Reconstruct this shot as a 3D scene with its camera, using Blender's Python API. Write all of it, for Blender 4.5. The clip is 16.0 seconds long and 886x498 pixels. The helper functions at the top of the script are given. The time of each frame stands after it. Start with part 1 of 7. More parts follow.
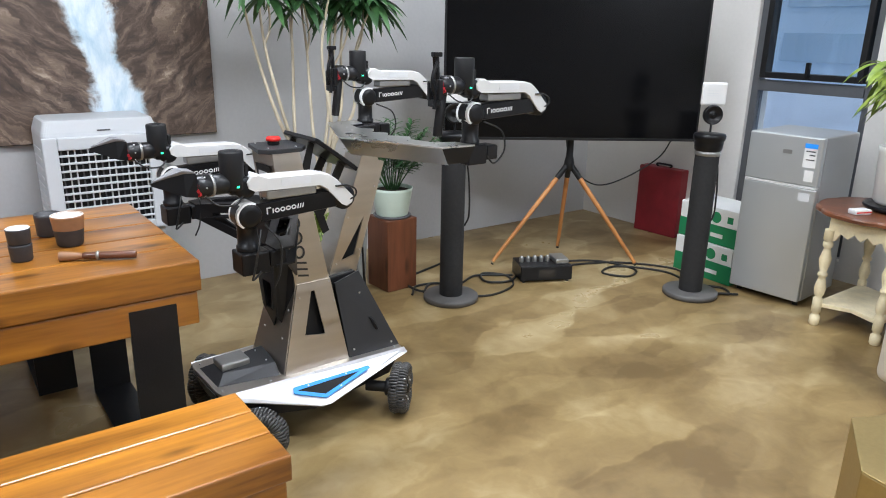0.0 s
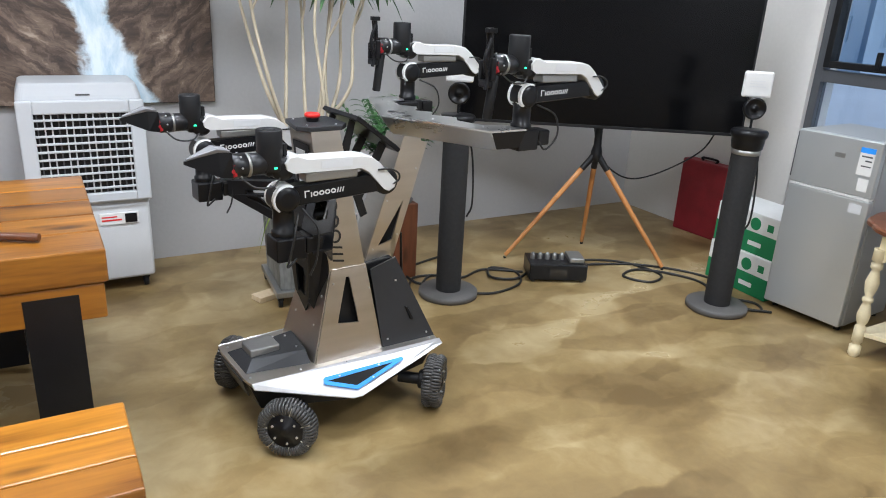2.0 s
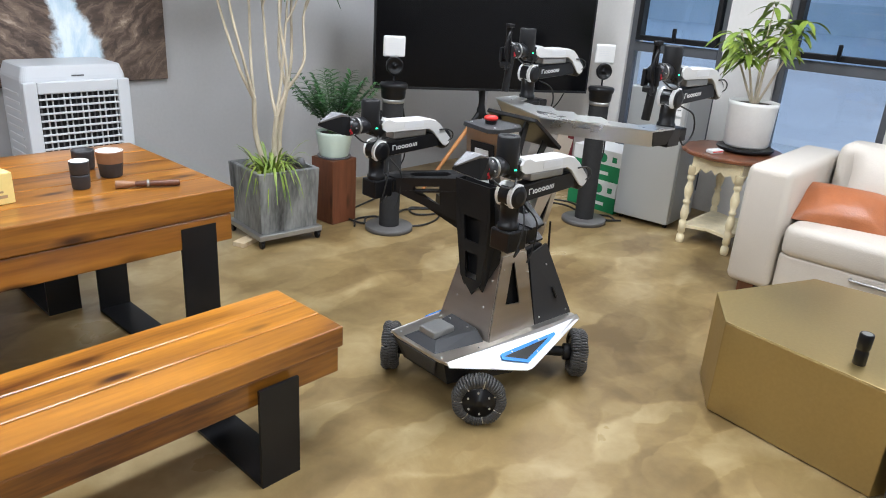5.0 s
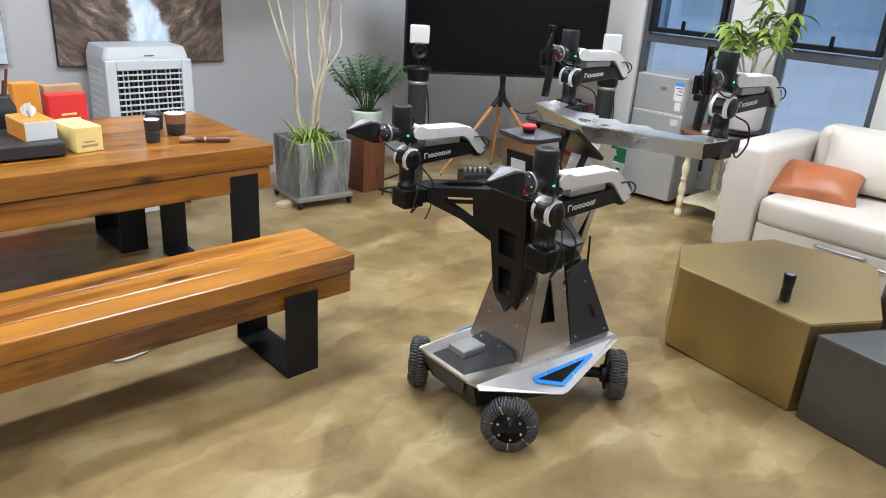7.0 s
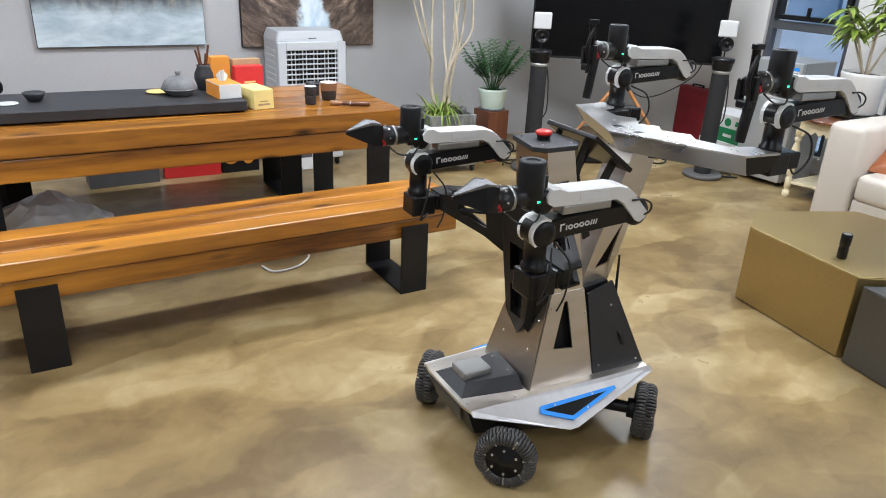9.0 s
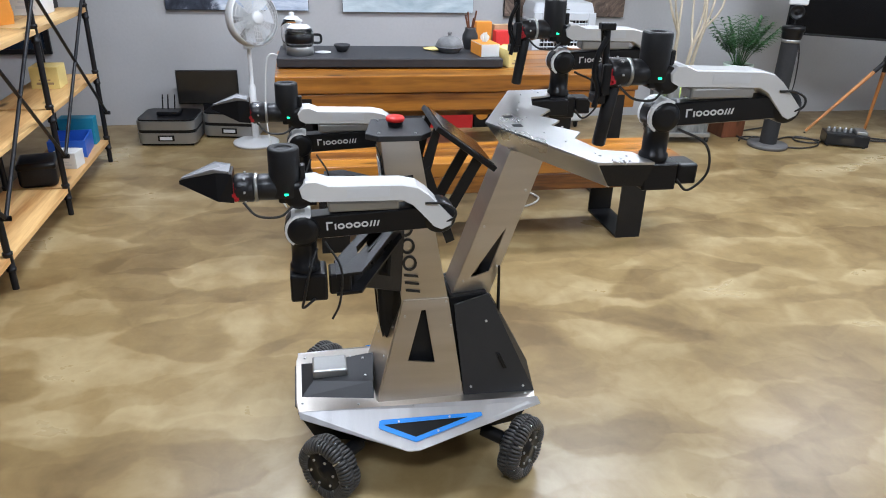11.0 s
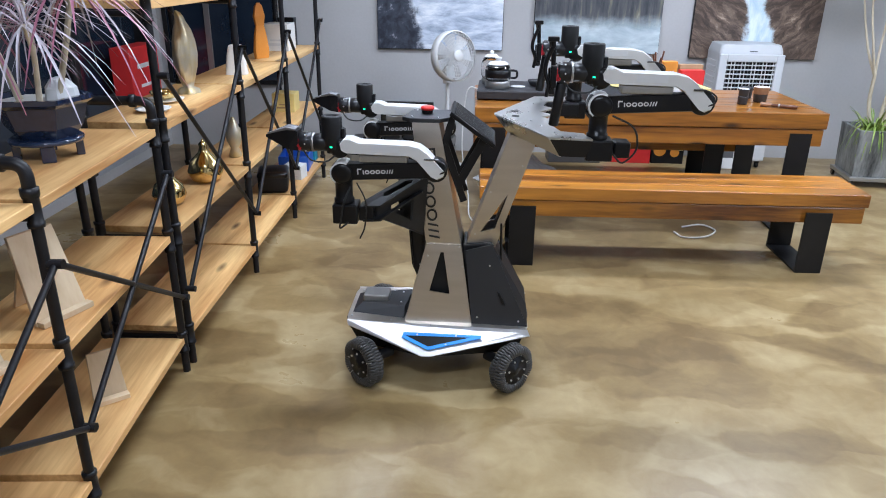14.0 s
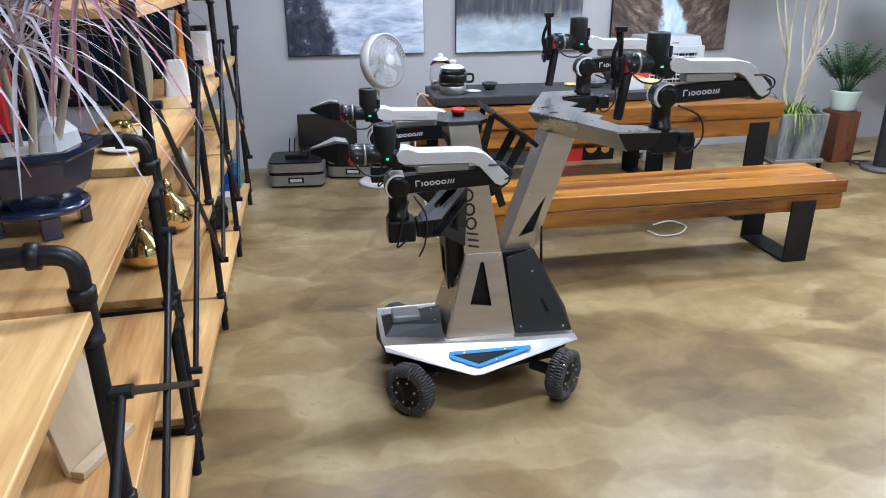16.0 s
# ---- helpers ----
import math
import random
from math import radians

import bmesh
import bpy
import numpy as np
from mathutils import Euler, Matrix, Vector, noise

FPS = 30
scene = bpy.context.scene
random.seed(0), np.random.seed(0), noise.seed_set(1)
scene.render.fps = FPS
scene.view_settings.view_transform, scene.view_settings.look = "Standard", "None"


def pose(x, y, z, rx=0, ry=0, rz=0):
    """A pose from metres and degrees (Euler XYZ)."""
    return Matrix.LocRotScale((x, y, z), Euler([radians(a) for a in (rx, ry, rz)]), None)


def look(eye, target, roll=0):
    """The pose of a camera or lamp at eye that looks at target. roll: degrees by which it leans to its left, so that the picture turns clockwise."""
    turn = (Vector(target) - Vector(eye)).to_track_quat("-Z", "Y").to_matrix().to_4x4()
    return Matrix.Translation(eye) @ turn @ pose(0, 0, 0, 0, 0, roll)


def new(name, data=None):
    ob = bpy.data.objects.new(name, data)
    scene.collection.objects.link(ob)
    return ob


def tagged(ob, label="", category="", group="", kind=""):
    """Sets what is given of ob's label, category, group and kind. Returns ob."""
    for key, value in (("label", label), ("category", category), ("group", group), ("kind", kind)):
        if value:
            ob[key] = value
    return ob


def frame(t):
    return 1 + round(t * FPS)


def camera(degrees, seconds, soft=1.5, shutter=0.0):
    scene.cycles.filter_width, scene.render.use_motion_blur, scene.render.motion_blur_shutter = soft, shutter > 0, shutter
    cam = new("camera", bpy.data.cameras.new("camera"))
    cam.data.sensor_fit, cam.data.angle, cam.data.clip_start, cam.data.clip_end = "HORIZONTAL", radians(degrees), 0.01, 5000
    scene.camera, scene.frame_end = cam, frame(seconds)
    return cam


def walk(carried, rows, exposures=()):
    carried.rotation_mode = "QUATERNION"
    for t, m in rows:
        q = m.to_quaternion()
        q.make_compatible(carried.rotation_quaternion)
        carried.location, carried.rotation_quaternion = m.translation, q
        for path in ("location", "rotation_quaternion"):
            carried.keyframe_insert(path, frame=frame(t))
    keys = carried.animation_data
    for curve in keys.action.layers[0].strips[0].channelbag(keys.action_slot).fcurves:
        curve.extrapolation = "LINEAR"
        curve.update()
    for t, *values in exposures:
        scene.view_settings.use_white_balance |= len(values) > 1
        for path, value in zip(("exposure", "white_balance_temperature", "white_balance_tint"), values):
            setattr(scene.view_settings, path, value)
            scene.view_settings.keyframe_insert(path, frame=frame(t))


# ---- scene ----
# ---- camera ----
import functools

cam = camera(64.00, 16.0, soft=1.0)
# time, eye, point looked at, roll
ROWS = [
    (0, (0.637, 0.653, 1.48), (1.769, 2.192, 0.889), 1.1),
    (0.5, (0.74, 0.686, 1.488), (1.808, 2.268, 0.891), 1.7),
    (1, (0.959, 0.694, 1.5), (1.939, 2.328, 0.891), 2.4),
    (1.5, (1.117, 0.714, 1.478), (2.061, 2.36, 0.847), 2.9),
    (2, (1.141, 0.709, 1.49), (2.095, 2.335, 0.822), 3.0),
    (2.5, (1.042, 0.714, 1.464), (2.058, 2.291, 0.769), 3.4),
    (3, (0.729, 0.699, 1.503), (1.861, 2.182, 0.783), 3.3),
    (3.5, (0.46, 0.678, 1.513), (1.693, 2.072, 0.78), 3.4),
    (4, (0.2, 0.648, 1.546), (1.54, 1.944, 0.821), 3.6),
    (4.2, (0.112, 0.62, 1.552), (1.484, 1.885, 0.832), 3.7),
    (6.3, (-0.282, 0.093, 1.579), (1.111, 1.346, 0.879), 3.6),
    (6.5, (-0.313, 0.04, 1.58), (1.058, 1.313, 0.875), 3.8),
    (7, (-0.386, -0.125, 1.584), (0.905, 1.218, 0.855), 3.8),
    (7.5, (-0.4, -0.278, 1.587), (0.811, 1.13, 0.846), 3.6),
    (8, (-0.453, -0.468, 1.597), (0.685, 0.999, 0.853), 3.2),
    (8.5, (-0.567, -0.627, 1.606), (0.509, 0.883, 0.857), 2.9),
    (9, (-0.616, -0.783, 1.602), (0.351, 0.791, 0.836), 2.7),
    (9.5, (-0.634, -0.88, 1.574), (0.234, 0.744, 0.793), 3.1),
    (10, (-0.645, -1.028, 1.599), (0.06, 0.653, 0.776), 2.1),
    (10.2, (-0.668, -1.09, 1.603), (-0.03, 0.611, 0.765), 2.1),
    (12.3, (-0.992, -1.683, 1.604), (-0.998, 0.15, 0.805), 0.9),
    (12.5, (-1.003, -1.705, 1.605), (-1.044, 0.131, 0.813), 0.8),
    (13, (-0.994, -1.759, 1.62), (-1.076, 0.083, 0.844), 0.7),
    (13.5, (-0.985, -1.776, 1.612), (-1.067, 0.078, 0.866), 0.8),
    (14, (-0.983, -1.734, 1.615), (-1.048, 0.121, 0.872), 0.8),
    (14.5, (-1.088, -1.619, 1.584), (-1.097, 0.234, 0.83), 0.9),
    (15, (-1.336, -1.508, 1.571), (-1.229, 0.335, 0.802), 0.5),
    (15.5, (-1.518, -1.421, 1.582), (-1.292, 0.416, 0.825), 0.2),
    (16, (-1.7, -1.235, 1.579), (-1.354, 0.591, 0.841), -0.3),
]

walk(cam, [(t, look(eye, goal, roll)) for t, eye, goal, roll in ROWS], [(0, -0.05, 6250, 10), (9.5, -0.05, 6250, 10), (12.3, -0.05, 5700, 11), (16, -0.06, 5700, 11)])

# ---- world and light ----
world = bpy.data.worlds.new("sky")
scene.world = world
world.use_nodes = True
_n = world.node_tree.nodes
_sky = _n.new("ShaderNodeTexSky")
_sky.sky_type, _sky.sun_disc = "NISHITA", False
_sky.sun_elevation, _sky.sun_rotation = radians(38), radians(200)
world.node_tree.links.new(_sky.outputs[0], _n["Background"].inputs[0])
_n["Background"].inputs[1].default_value = 0.15
_sun = new("sun", bpy.data.lights.new("sun", "SUN"))
_sun.data.energy, _sun.data.angle, _sun.data.color = 1.2, radians(12), (1.0, 0.97, 0.92)
_sun.matrix_world = look((0, 0, 20), (4.0, 8.0, 0))

CEIL = 3.0
LAMP_SPOTS = [(-1.2, -1.5), (2.4, -3.7), (3.9, -2.3), (-1.2, 1.0), (1.6, 1.5), (3.6, 0.7), (-1.2, 3.0), (1.2, 3.0), (3.6, 3.0)]
LAMP_WATTS = 51


# ---- materials ----
def mat(name, color, rough=0.5, metal=0.0, var=0.12, scale=6.0, bump=0.0, bump_scale=60.0, coat=0.0, spec=0.5, second=None, stretch=(1, 1, 1), rrough=0.0, alpha=1.0):
    """A principled material: colour with broad and fine variation, uneven gloss and fine relief."""
    m = bpy.data.materials.new(name)
    m.use_nodes = True
    nt = m.node_tree
    n, l = nt.nodes, nt.links
    p = n["Principled BSDF"]
    p.inputs["Metallic"].default_value = metal
    p.inputs["Specular IOR Level"].default_value = spec
    p.inputs["Coat Weight"].default_value = coat
    p.inputs["Coat Roughness"].default_value = 0.12
    tc = n.new("ShaderNodeTexCoord")
    mp = n.new("ShaderNodeMapping")
    mp.inputs["Scale"].default_value = stretch
    l.new(tc.outputs["Object"], mp.inputs[0])
    big = n.new("ShaderNodeTexNoise")
    big.inputs["Scale"].default_value, big.inputs["Detail"].default_value = scale, 5
    fine = n.new("ShaderNodeTexNoise")
    fine.inputs["Scale"].default_value, fine.inputs["Detail"].default_value = bump_scale, 4
    l.new(mp.outputs[0], big.inputs[0])
    l.new(mp.outputs[0], fine.inputs[0])
    mixf = n.new("ShaderNodeMath")
    mixf.operation = "MULTIPLY_ADD"
    mixf.inputs[1].default_value = 0.35
    l.new(fine.outputs[0], mixf.inputs[0])
    l.new(big.outputs[0], mixf.inputs[2])
    ramp = n.new("ShaderNodeValToRGB")
    ramp.color_ramp.elements[0].position, ramp.color_ramp.elements[1].position = 0.45, 0.95
    lo = [c * (1 - var) for c in color]
    hi = second or [min(1, c * (1 + var)) for c in color]
    ramp.color_ramp.elements[0].color = (*lo, 1)
    ramp.color_ramp.elements[1].color = (*hi, 1)
    l.new(mixf.outputs[0], ramp.inputs[0])
    l.new(ramp.outputs[0], p.inputs["Base Color"])
    rr = n.new("ShaderNodeMapRange")
    rr.inputs[1].default_value, rr.inputs[2].default_value = 0.3, 0.7
    rr.inputs[3].default_value, rr.inputs[4].default_value = max(0.02, rough - rrough), min(1, rough + rrough)
    l.new(big.outputs[0], rr.inputs[0])
    l.new(rr.outputs[0], p.inputs["Roughness"])
    if bump:
        b = n.new("ShaderNodeBump")
        b.inputs["Strength"].default_value, b.inputs["Distance"].default_value = bump, 0.004
        l.new(fine.outputs[0], b.inputs["Height"])
        l.new(b.outputs[0], p.inputs["Normal"])
    return m


def wood(name, dark, light, along="X", rough=0.35, coat=0.0, ring=9.0, knots=True, per_piece=True):
    """Planed timber: long grain streaks, growth lines, knots, a tone of its own for each board."""
    m = bpy.data.materials.new(name)
    m.use_nodes = True
    nt = m.node_tree
    n, l = nt.nodes, nt.links
    p = n["Principled BSDF"]
    p.inputs["Roughness"].default_value = rough
    p.inputs["Coat Weight"].default_value, p.inputs["Coat Roughness"].default_value = coat, 0.15
    tc = n.new("ShaderNodeTexCoord")
    mp = n.new("ShaderNodeMapping")
    k = {"X": (0.7, ring, ring), "Y": (ring, 0.7, ring), "Z": (ring, ring, 0.7)}[along]
    mp.inputs["Scale"].default_value = k
    l.new(tc.outputs["Object"], mp.inputs[0])
    oi = n.new("ShaderNodeObjectInfo")
    sh = n.new("ShaderNodeVectorMath")
    sh.operation = "ADD"
    mul = n.new("ShaderNodeMath")
    mul.operation = "MULTIPLY"
    mul.inputs[1].default_value = 37.0
    l.new(oi.outputs["Random"], mul.inputs[0])
    cb = n.new("ShaderNodeCombineXYZ")
    for i in range(3):
        l.new(mul.outputs[0], cb.inputs[i])
    l.new(mp.outputs[0], sh.inputs[0])
    l.new(cb.outputs[0], sh.inputs[1])
    g = n.new("ShaderNodeTexNoise")
    g.inputs["Scale"].default_value, g.inputs["Detail"].default_value, g.inputs["Distortion"].default_value = 1.0, 7, 0.6
    l.new(sh.outputs[0], g.inputs[0])
    f = n.new("ShaderNodeTexNoise")
    f.inputs["Scale"].default_value, f.inputs["Detail"].default_value = 9.0, 3
    l.new(sh.outputs[0], f.inputs[0])
    a = n.new("ShaderNodeMath")
    a.operation = "MULTIPLY_ADD"
    a.inputs[1].default_value = 0.3
    l.new(f.outputs[0], a.inputs[0])
    l.new(g.outputs[0], a.inputs[2])
    ramp = n.new("ShaderNodeValToRGB")
    e = ramp.color_ramp.elements
    e[0].position, e[1].position = 0.42, 0.86
    e[0].color, e[1].color = (*dark, 1), (*light, 1)
    l.new(a.outputs[0], ramp.inputs[0])
    out = ramp.outputs[0]
    band = n.new("ShaderNodeTexNoise")
    band.inputs["Scale"].default_value, band.inputs["Detail"].default_value = 0.55, 3
    l.new(sh.outputs[0], band.inputs[0])
    heart = n.new("ShaderNodeMapRange")
    heart.inputs[1].default_value, heart.inputs[2].default_value = 0.50, 0.68
    heart.inputs[3].default_value, heart.inputs[4].default_value = 0.0, 0.62
    l.new(band.outputs[0], heart.inputs[0])
    hm = n.new("ShaderNodeMix")
    hm.data_type = "RGBA"
    l.new(heart.outputs[0], hm.inputs[0])
    l.new(out, hm.inputs[6])
    hm.inputs[7].default_value = (*[0.65 * d + 0.35 * c for d, c in zip(dark, light)], 1)
    out = hm.outputs[2]
    if knots:
        mk = n.new("ShaderNodeMapping")
        mk.inputs["Scale"].default_value = {"X": (1.6, 5, 5), "Y": (5, 1.6, 5), "Z": (5, 5, 1.6)}[along]
        l.new(tc.outputs["Object"], mk.inputs[0])
        v = n.new("ShaderNodeTexVoronoi")
        v.inputs["Scale"].default_value = 1.6
        l.new(mk.outputs[0], v.inputs[0])
        r2 = n.new("ShaderNodeValToRGB")
        r2.color_ramp.elements[0].position, r2.color_ramp.elements[1].position = 0.06, 0.20
        l.new(v.outputs["Distance"], r2.inputs[0])
        mx = n.new("ShaderNodeMix")
        mx.data_type = "RGBA"
        l.new(r2.outputs[0], mx.inputs[0])
        mx.inputs[6].default_value = (*[c * 0.35 for c in dark], 1)
        l.new(out, mx.inputs[7])
        out = mx.outputs[2]
    if per_piece:
        hs = n.new("ShaderNodeHueSaturation")
        mr = n.new("ShaderNodeMapRange")
        mr.inputs[3].default_value, mr.inputs[4].default_value = 0.82, 1.18
        l.new(oi.outputs["Random"], mr.inputs[0])
        l.new(mr.outputs[0], hs.inputs["Value"])
        l.new(out, hs.inputs["Color"])
        out = hs.outputs[0]
    l.new(out, p.inputs["Base Color"])
    b = n.new("ShaderNodeBump")
    b.inputs["Strength"].default_value, b.inputs["Distance"].default_value = 0.12, 0.003
    l.new(a.outputs[0], b.inputs["Height"])
    l.new(b.outputs[0], p.inputs["Normal"])
    return m


def glow(name, color, strength):
    m = bpy.data.materials.new(name)
    m.use_nodes = True
    p = m.node_tree.nodes["Principled BSDF"]
    p.inputs["Base Color"].default_value = (*color, 1)
    p.inputs["Emission Color"].default_value = (*color, 1)
    p.inputs["Emission Strength"].default_value = strength
    return m


def glass(name, color=(1, 1, 1), rough=0.0):
    m = bpy.data.materials.new(name)
    m.use_nodes = True
    p = m.node_tree.nodes["Principled BSDF"]
    p.inputs["Base Color"].default_value = (*color, 1)
    p.inputs["Transmission Weight"].default_value = 1.0
    p.inputs["Roughness"].default_value = rough
    p.inputs["IOR"].default_value = 1.45
    return m


def floor_material():
    """Trowelled, sealed cement: broad soft trowel patches, fine mottling, uneven sheen."""
    m = bpy.data.materials.new("microcement")
    m.use_nodes = True
    nt = m.node_tree
    n, l = nt.nodes, nt.links
    p = n["Principled BSDF"]
    tc = n.new("ShaderNodeTexCoord")
    warp = n.new("ShaderNodeTexNoise")
    warp.inputs["Scale"].default_value, warp.inputs["Detail"].default_value = 3.2, 4
    l.new(tc.outputs["Object"], warp.inputs[0])
    wm = n.new("ShaderNodeVectorMath")
    wm.operation = "MULTIPLY_ADD"
    wm.inputs[1].default_value = (0.22, 0.22, 0)
    l.new(warp.outputs["Color"], wm.inputs[0])
    l.new(tc.outputs["Object"], wm.inputs[2])
    total = None
    for ang, sc, st, wt in ((35, 2.3, 2.4, 0.20), (-28, 3.6, 1.9, 0.17), (80, 5.5, 2.2, 0.10)):
        mp = n.new("ShaderNodeMapping")
        mp.inputs["Rotation"].default_value = (0, 0, radians(ang))
        mp.inputs["Scale"].default_value = (1.0, st, 1)
        mp.inputs["Location"].default_value = (ang * 0.13, sc, 0)
        l.new(wm.outputs[0], mp.inputs[0])
        v = n.new("ShaderNodeTexVoronoi")
        v.feature = "SMOOTH_F1"
        v.inputs["Scale"].default_value, v.inputs["Smoothness"].default_value = sc * 0.55, 0.12
        l.new(mp.outputs[0], v.inputs[0])
        bw = n.new("ShaderNodeRGBToBW")
        l.new(v.outputs["Color"], bw.inputs[0])
        mm = n.new("ShaderNodeMath")
        mm.operation = "MULTIPLY_ADD"
        mm.inputs[1].default_value, mm.inputs[2].default_value = wt, 0.0
        l.new(bw.outputs[0], mm.inputs[0])
        if total is not None:
            l.new(total, mm.inputs[2])
        total = mm.outputs[0]
    a = n.new("ShaderNodeTexNoise")
    a.inputs["Scale"].default_value, a.inputs["Detail"].default_value, a.inputs["Roughness"].default_value = 2.6, 8, 0.6
    l.new(wm.outputs[0], a.inputs[0])
    add = n.new("ShaderNodeMath")
    add.operation = "MULTIPLY_ADD"
    add.inputs[1].default_value = 0.62
    l.new(a.outputs[0], add.inputs[0])
    l.new(total, add.inputs[2])
    ramp = n.new("ShaderNodeValToRGB")
    e = ramp.color_ramp.elements
    e[0].position, e[1].position = 0.39, 0.71
    e[0].color, e[1].color = (0.152, 0.097, 0.037, 1), (0.42, 0.326, 0.172, 1)
    k = ramp.color_ramp.elements.new(0.56)
    k.color = (0.275, 0.192, 0.082, 1)
    l.new(add.outputs[0], ramp.inputs[0])
    l.new(ramp.outputs[0], p.inputs["Base Color"])
    rr = n.new("ShaderNodeMapRange")
    rr.inputs[1].default_value, rr.inputs[2].default_value = 0.3, 0.8
    rr.inputs[3].default_value, rr.inputs[4].default_value = 0.42, 0.24
    l.new(add.outputs[0], rr.inputs[0])
    l.new(rr.outputs[0], p.inputs["Roughness"])
    fine = n.new("ShaderNodeTexNoise")
    fine.inputs["Scale"].default_value, fine.inputs["Detail"].default_value = 14, 5
    l.new(tc.outputs["Object"], fine.inputs[0])
    b = n.new("ShaderNodeBump")
    b.inputs["Strength"].default_value, b.inputs["Distance"].default_value = 0.10, 0.004
    l.new(fine.outputs[0], b.inputs["Height"])
    l.new(b.outputs[0], p.inputs["Normal"])
    return m


def picture_material(name, kind):
    """A printed canvas: a river between slopes, surf on rock, or a lake with reflections."""
    m = bpy.data.materials.new(name)
    m.use_nodes = True
    nt = m.node_tree
    n, l = nt.nodes, nt.links
    p = n["Principled BSDF"]
    p.inputs["Roughness"].default_value = 0.55
    tc = n.new("ShaderNodeTexCoord")
    sx = n.new("ShaderNodeSeparateXYZ")
    l.new(tc.outputs["Object"], sx.inputs[0])
    X, Z = sx.outputs[0], sx.outputs[2]

    def calc(op, a, b=None, c=None):
        k = n.new("ShaderNodeMath")
        k.operation = op
        for i, v in enumerate((a, b, c)):
            if isinstance(v, (int, float)):
                k.inputs[i].default_value = v
            elif v is not None:
                l.new(v, k.inputs[i])
        return k.outputs[0]

    def grain(x, z, detail=8, rough=0.65, distort=0.3):
        v = n.new("ShaderNodeCombineXYZ")
        l.new(x, v.inputs[0])
        l.new(z, v.inputs[2])
        t = n.new("ShaderNodeTexNoise")
        t.inputs["Scale"].default_value, t.inputs["Detail"].default_value = 1.0, detail
        t.inputs["Roughness"].default_value, t.inputs["Distortion"].default_value = rough, distort
        l.new(v.outputs[0], t.inputs[0])
        return t.outputs[0]

    def tones(f, stops):
        r = n.new("ShaderNodeValToRGB")
        e = r.color_ramp.elements
        e[0].position, e[0].color = stops[0][0], (*stops[0][1], 1)
        e[1].position, e[1].color = stops[-1][0], (*stops[-1][1], 1)
        for pos, c in stops[1:-1]:
            k = e.new(pos)
            k.color = (*c, 1)
        l.new(f, r.inputs[0])
        return r.outputs[0]

    def blend(f, a, b):
        k = n.new("ShaderNodeMix")
        k.data_type = "RGBA"
        l.new(f, k.inputs[0])
        l.new(a, k.inputs[6])
        l.new(b, k.inputs[7])
        return k.outputs[2]

    def step(f, lo, hi):
        r = n.new("ShaderNodeMapRange")
        r.interpolation_type = "SMOOTHSTEP"
        r.inputs[1].default_value, r.inputs[2].default_value = lo, hi
        l.new(f, r.inputs[0])
        return r.outputs[0]

    rough = grain(calc("MULTIPLY", X, 5.0), calc("MULTIPLY", Z, 5.0))
    if kind == "river":
        mid = calc("ADD", calc("MULTIPLY_ADD", rough, 0.22, -0.13), calc("MULTIPLY", Z, -0.22))
        u = calc("ABSOLUTE", calc("SUBTRACT", X, mid))
        across = calc("MULTIPLY", calc("MULTIPLY_ADD", u, -0.85, Z), 9.0)
        along = calc("MULTIPLY", calc("ADD", u, Z), 2.2)
        rock = tones(grain(across, along, 10, 0.7, 0.6), [(0.32, (0.020, 0.016, 0.015)), (0.46, (0.075, 0.050, 0.038)), (0.58, (0.19, 0.135, 0.10)), (0.72, (0.50, 0.40, 0.31))])
        water = tones(grain(calc("MULTIPLY", X, 9.0), calc("MULTIPLY", Z, 4.0)), [(0.35, (0.42, 0.60, 0.72)), (0.6, (0.78, 0.86, 0.92))])
        width = calc("MULTIPLY_ADD", calc("ABSOLUTE", calc("ADD", Z, -0.05)), 0.24, 0.055)
        col = blend(step(calc("SUBTRACT", u, width), -0.012, 0.035), water, rock)
    elif kind == "surf":
        sea = tones(grain(calc("MULTIPLY", X, 3.0), calc("MULTIPLY", Z, 11.0)), [(0.34, (0.25, 0.31, 0.42)), (0.5, (0.55, 0.62, 0.73)), (0.64, (0.80, 0.84, 0.90))])
        rock = tones(grain(calc("MULTIPLY", X, 9.0), calc("MULTIPLY", Z, 9.0)), [(0.4, (0.012, 0.016, 0.03)), (0.58, (0.05, 0.06, 0.085)), (0.70, (0.45, 0.48, 0.55))])
        edge = calc("ADD", calc("ADD", X, calc("MULTIPLY", Z, 0.28)), calc("MULTIPLY_ADD", rough, 0.55, -0.28))
        col = blend(step(edge, -0.30, -0.18), rock, sea)
    else:
        wood_ = tones(grain(calc("MULTIPLY", X, 16.0), calc("MULTIPLY", Z, 2.2)), [(0.38, (0.035, 0.04, 0.05)), (0.55, (0.085, 0.09, 0.10)), (0.68, (0.20, 0.19, 0.14)), (0.8, (0.42, 0.42, 0.38))])
        mist = tones(grain(calc("MULTIPLY", X, 3.0), calc("MULTIPLY", Z, 8.0)), [(0.35, (0.36, 0.45, 0.50)), (0.65, (0.62, 0.70, 0.73))])
        col = blend(step(calc("ADD", Z, calc("MULTIPLY_ADD", rough, 0.18, -0.09)), -0.21, -0.06), mist, wood_)
    l.new(col, p.inputs["Base Color"])
    return m


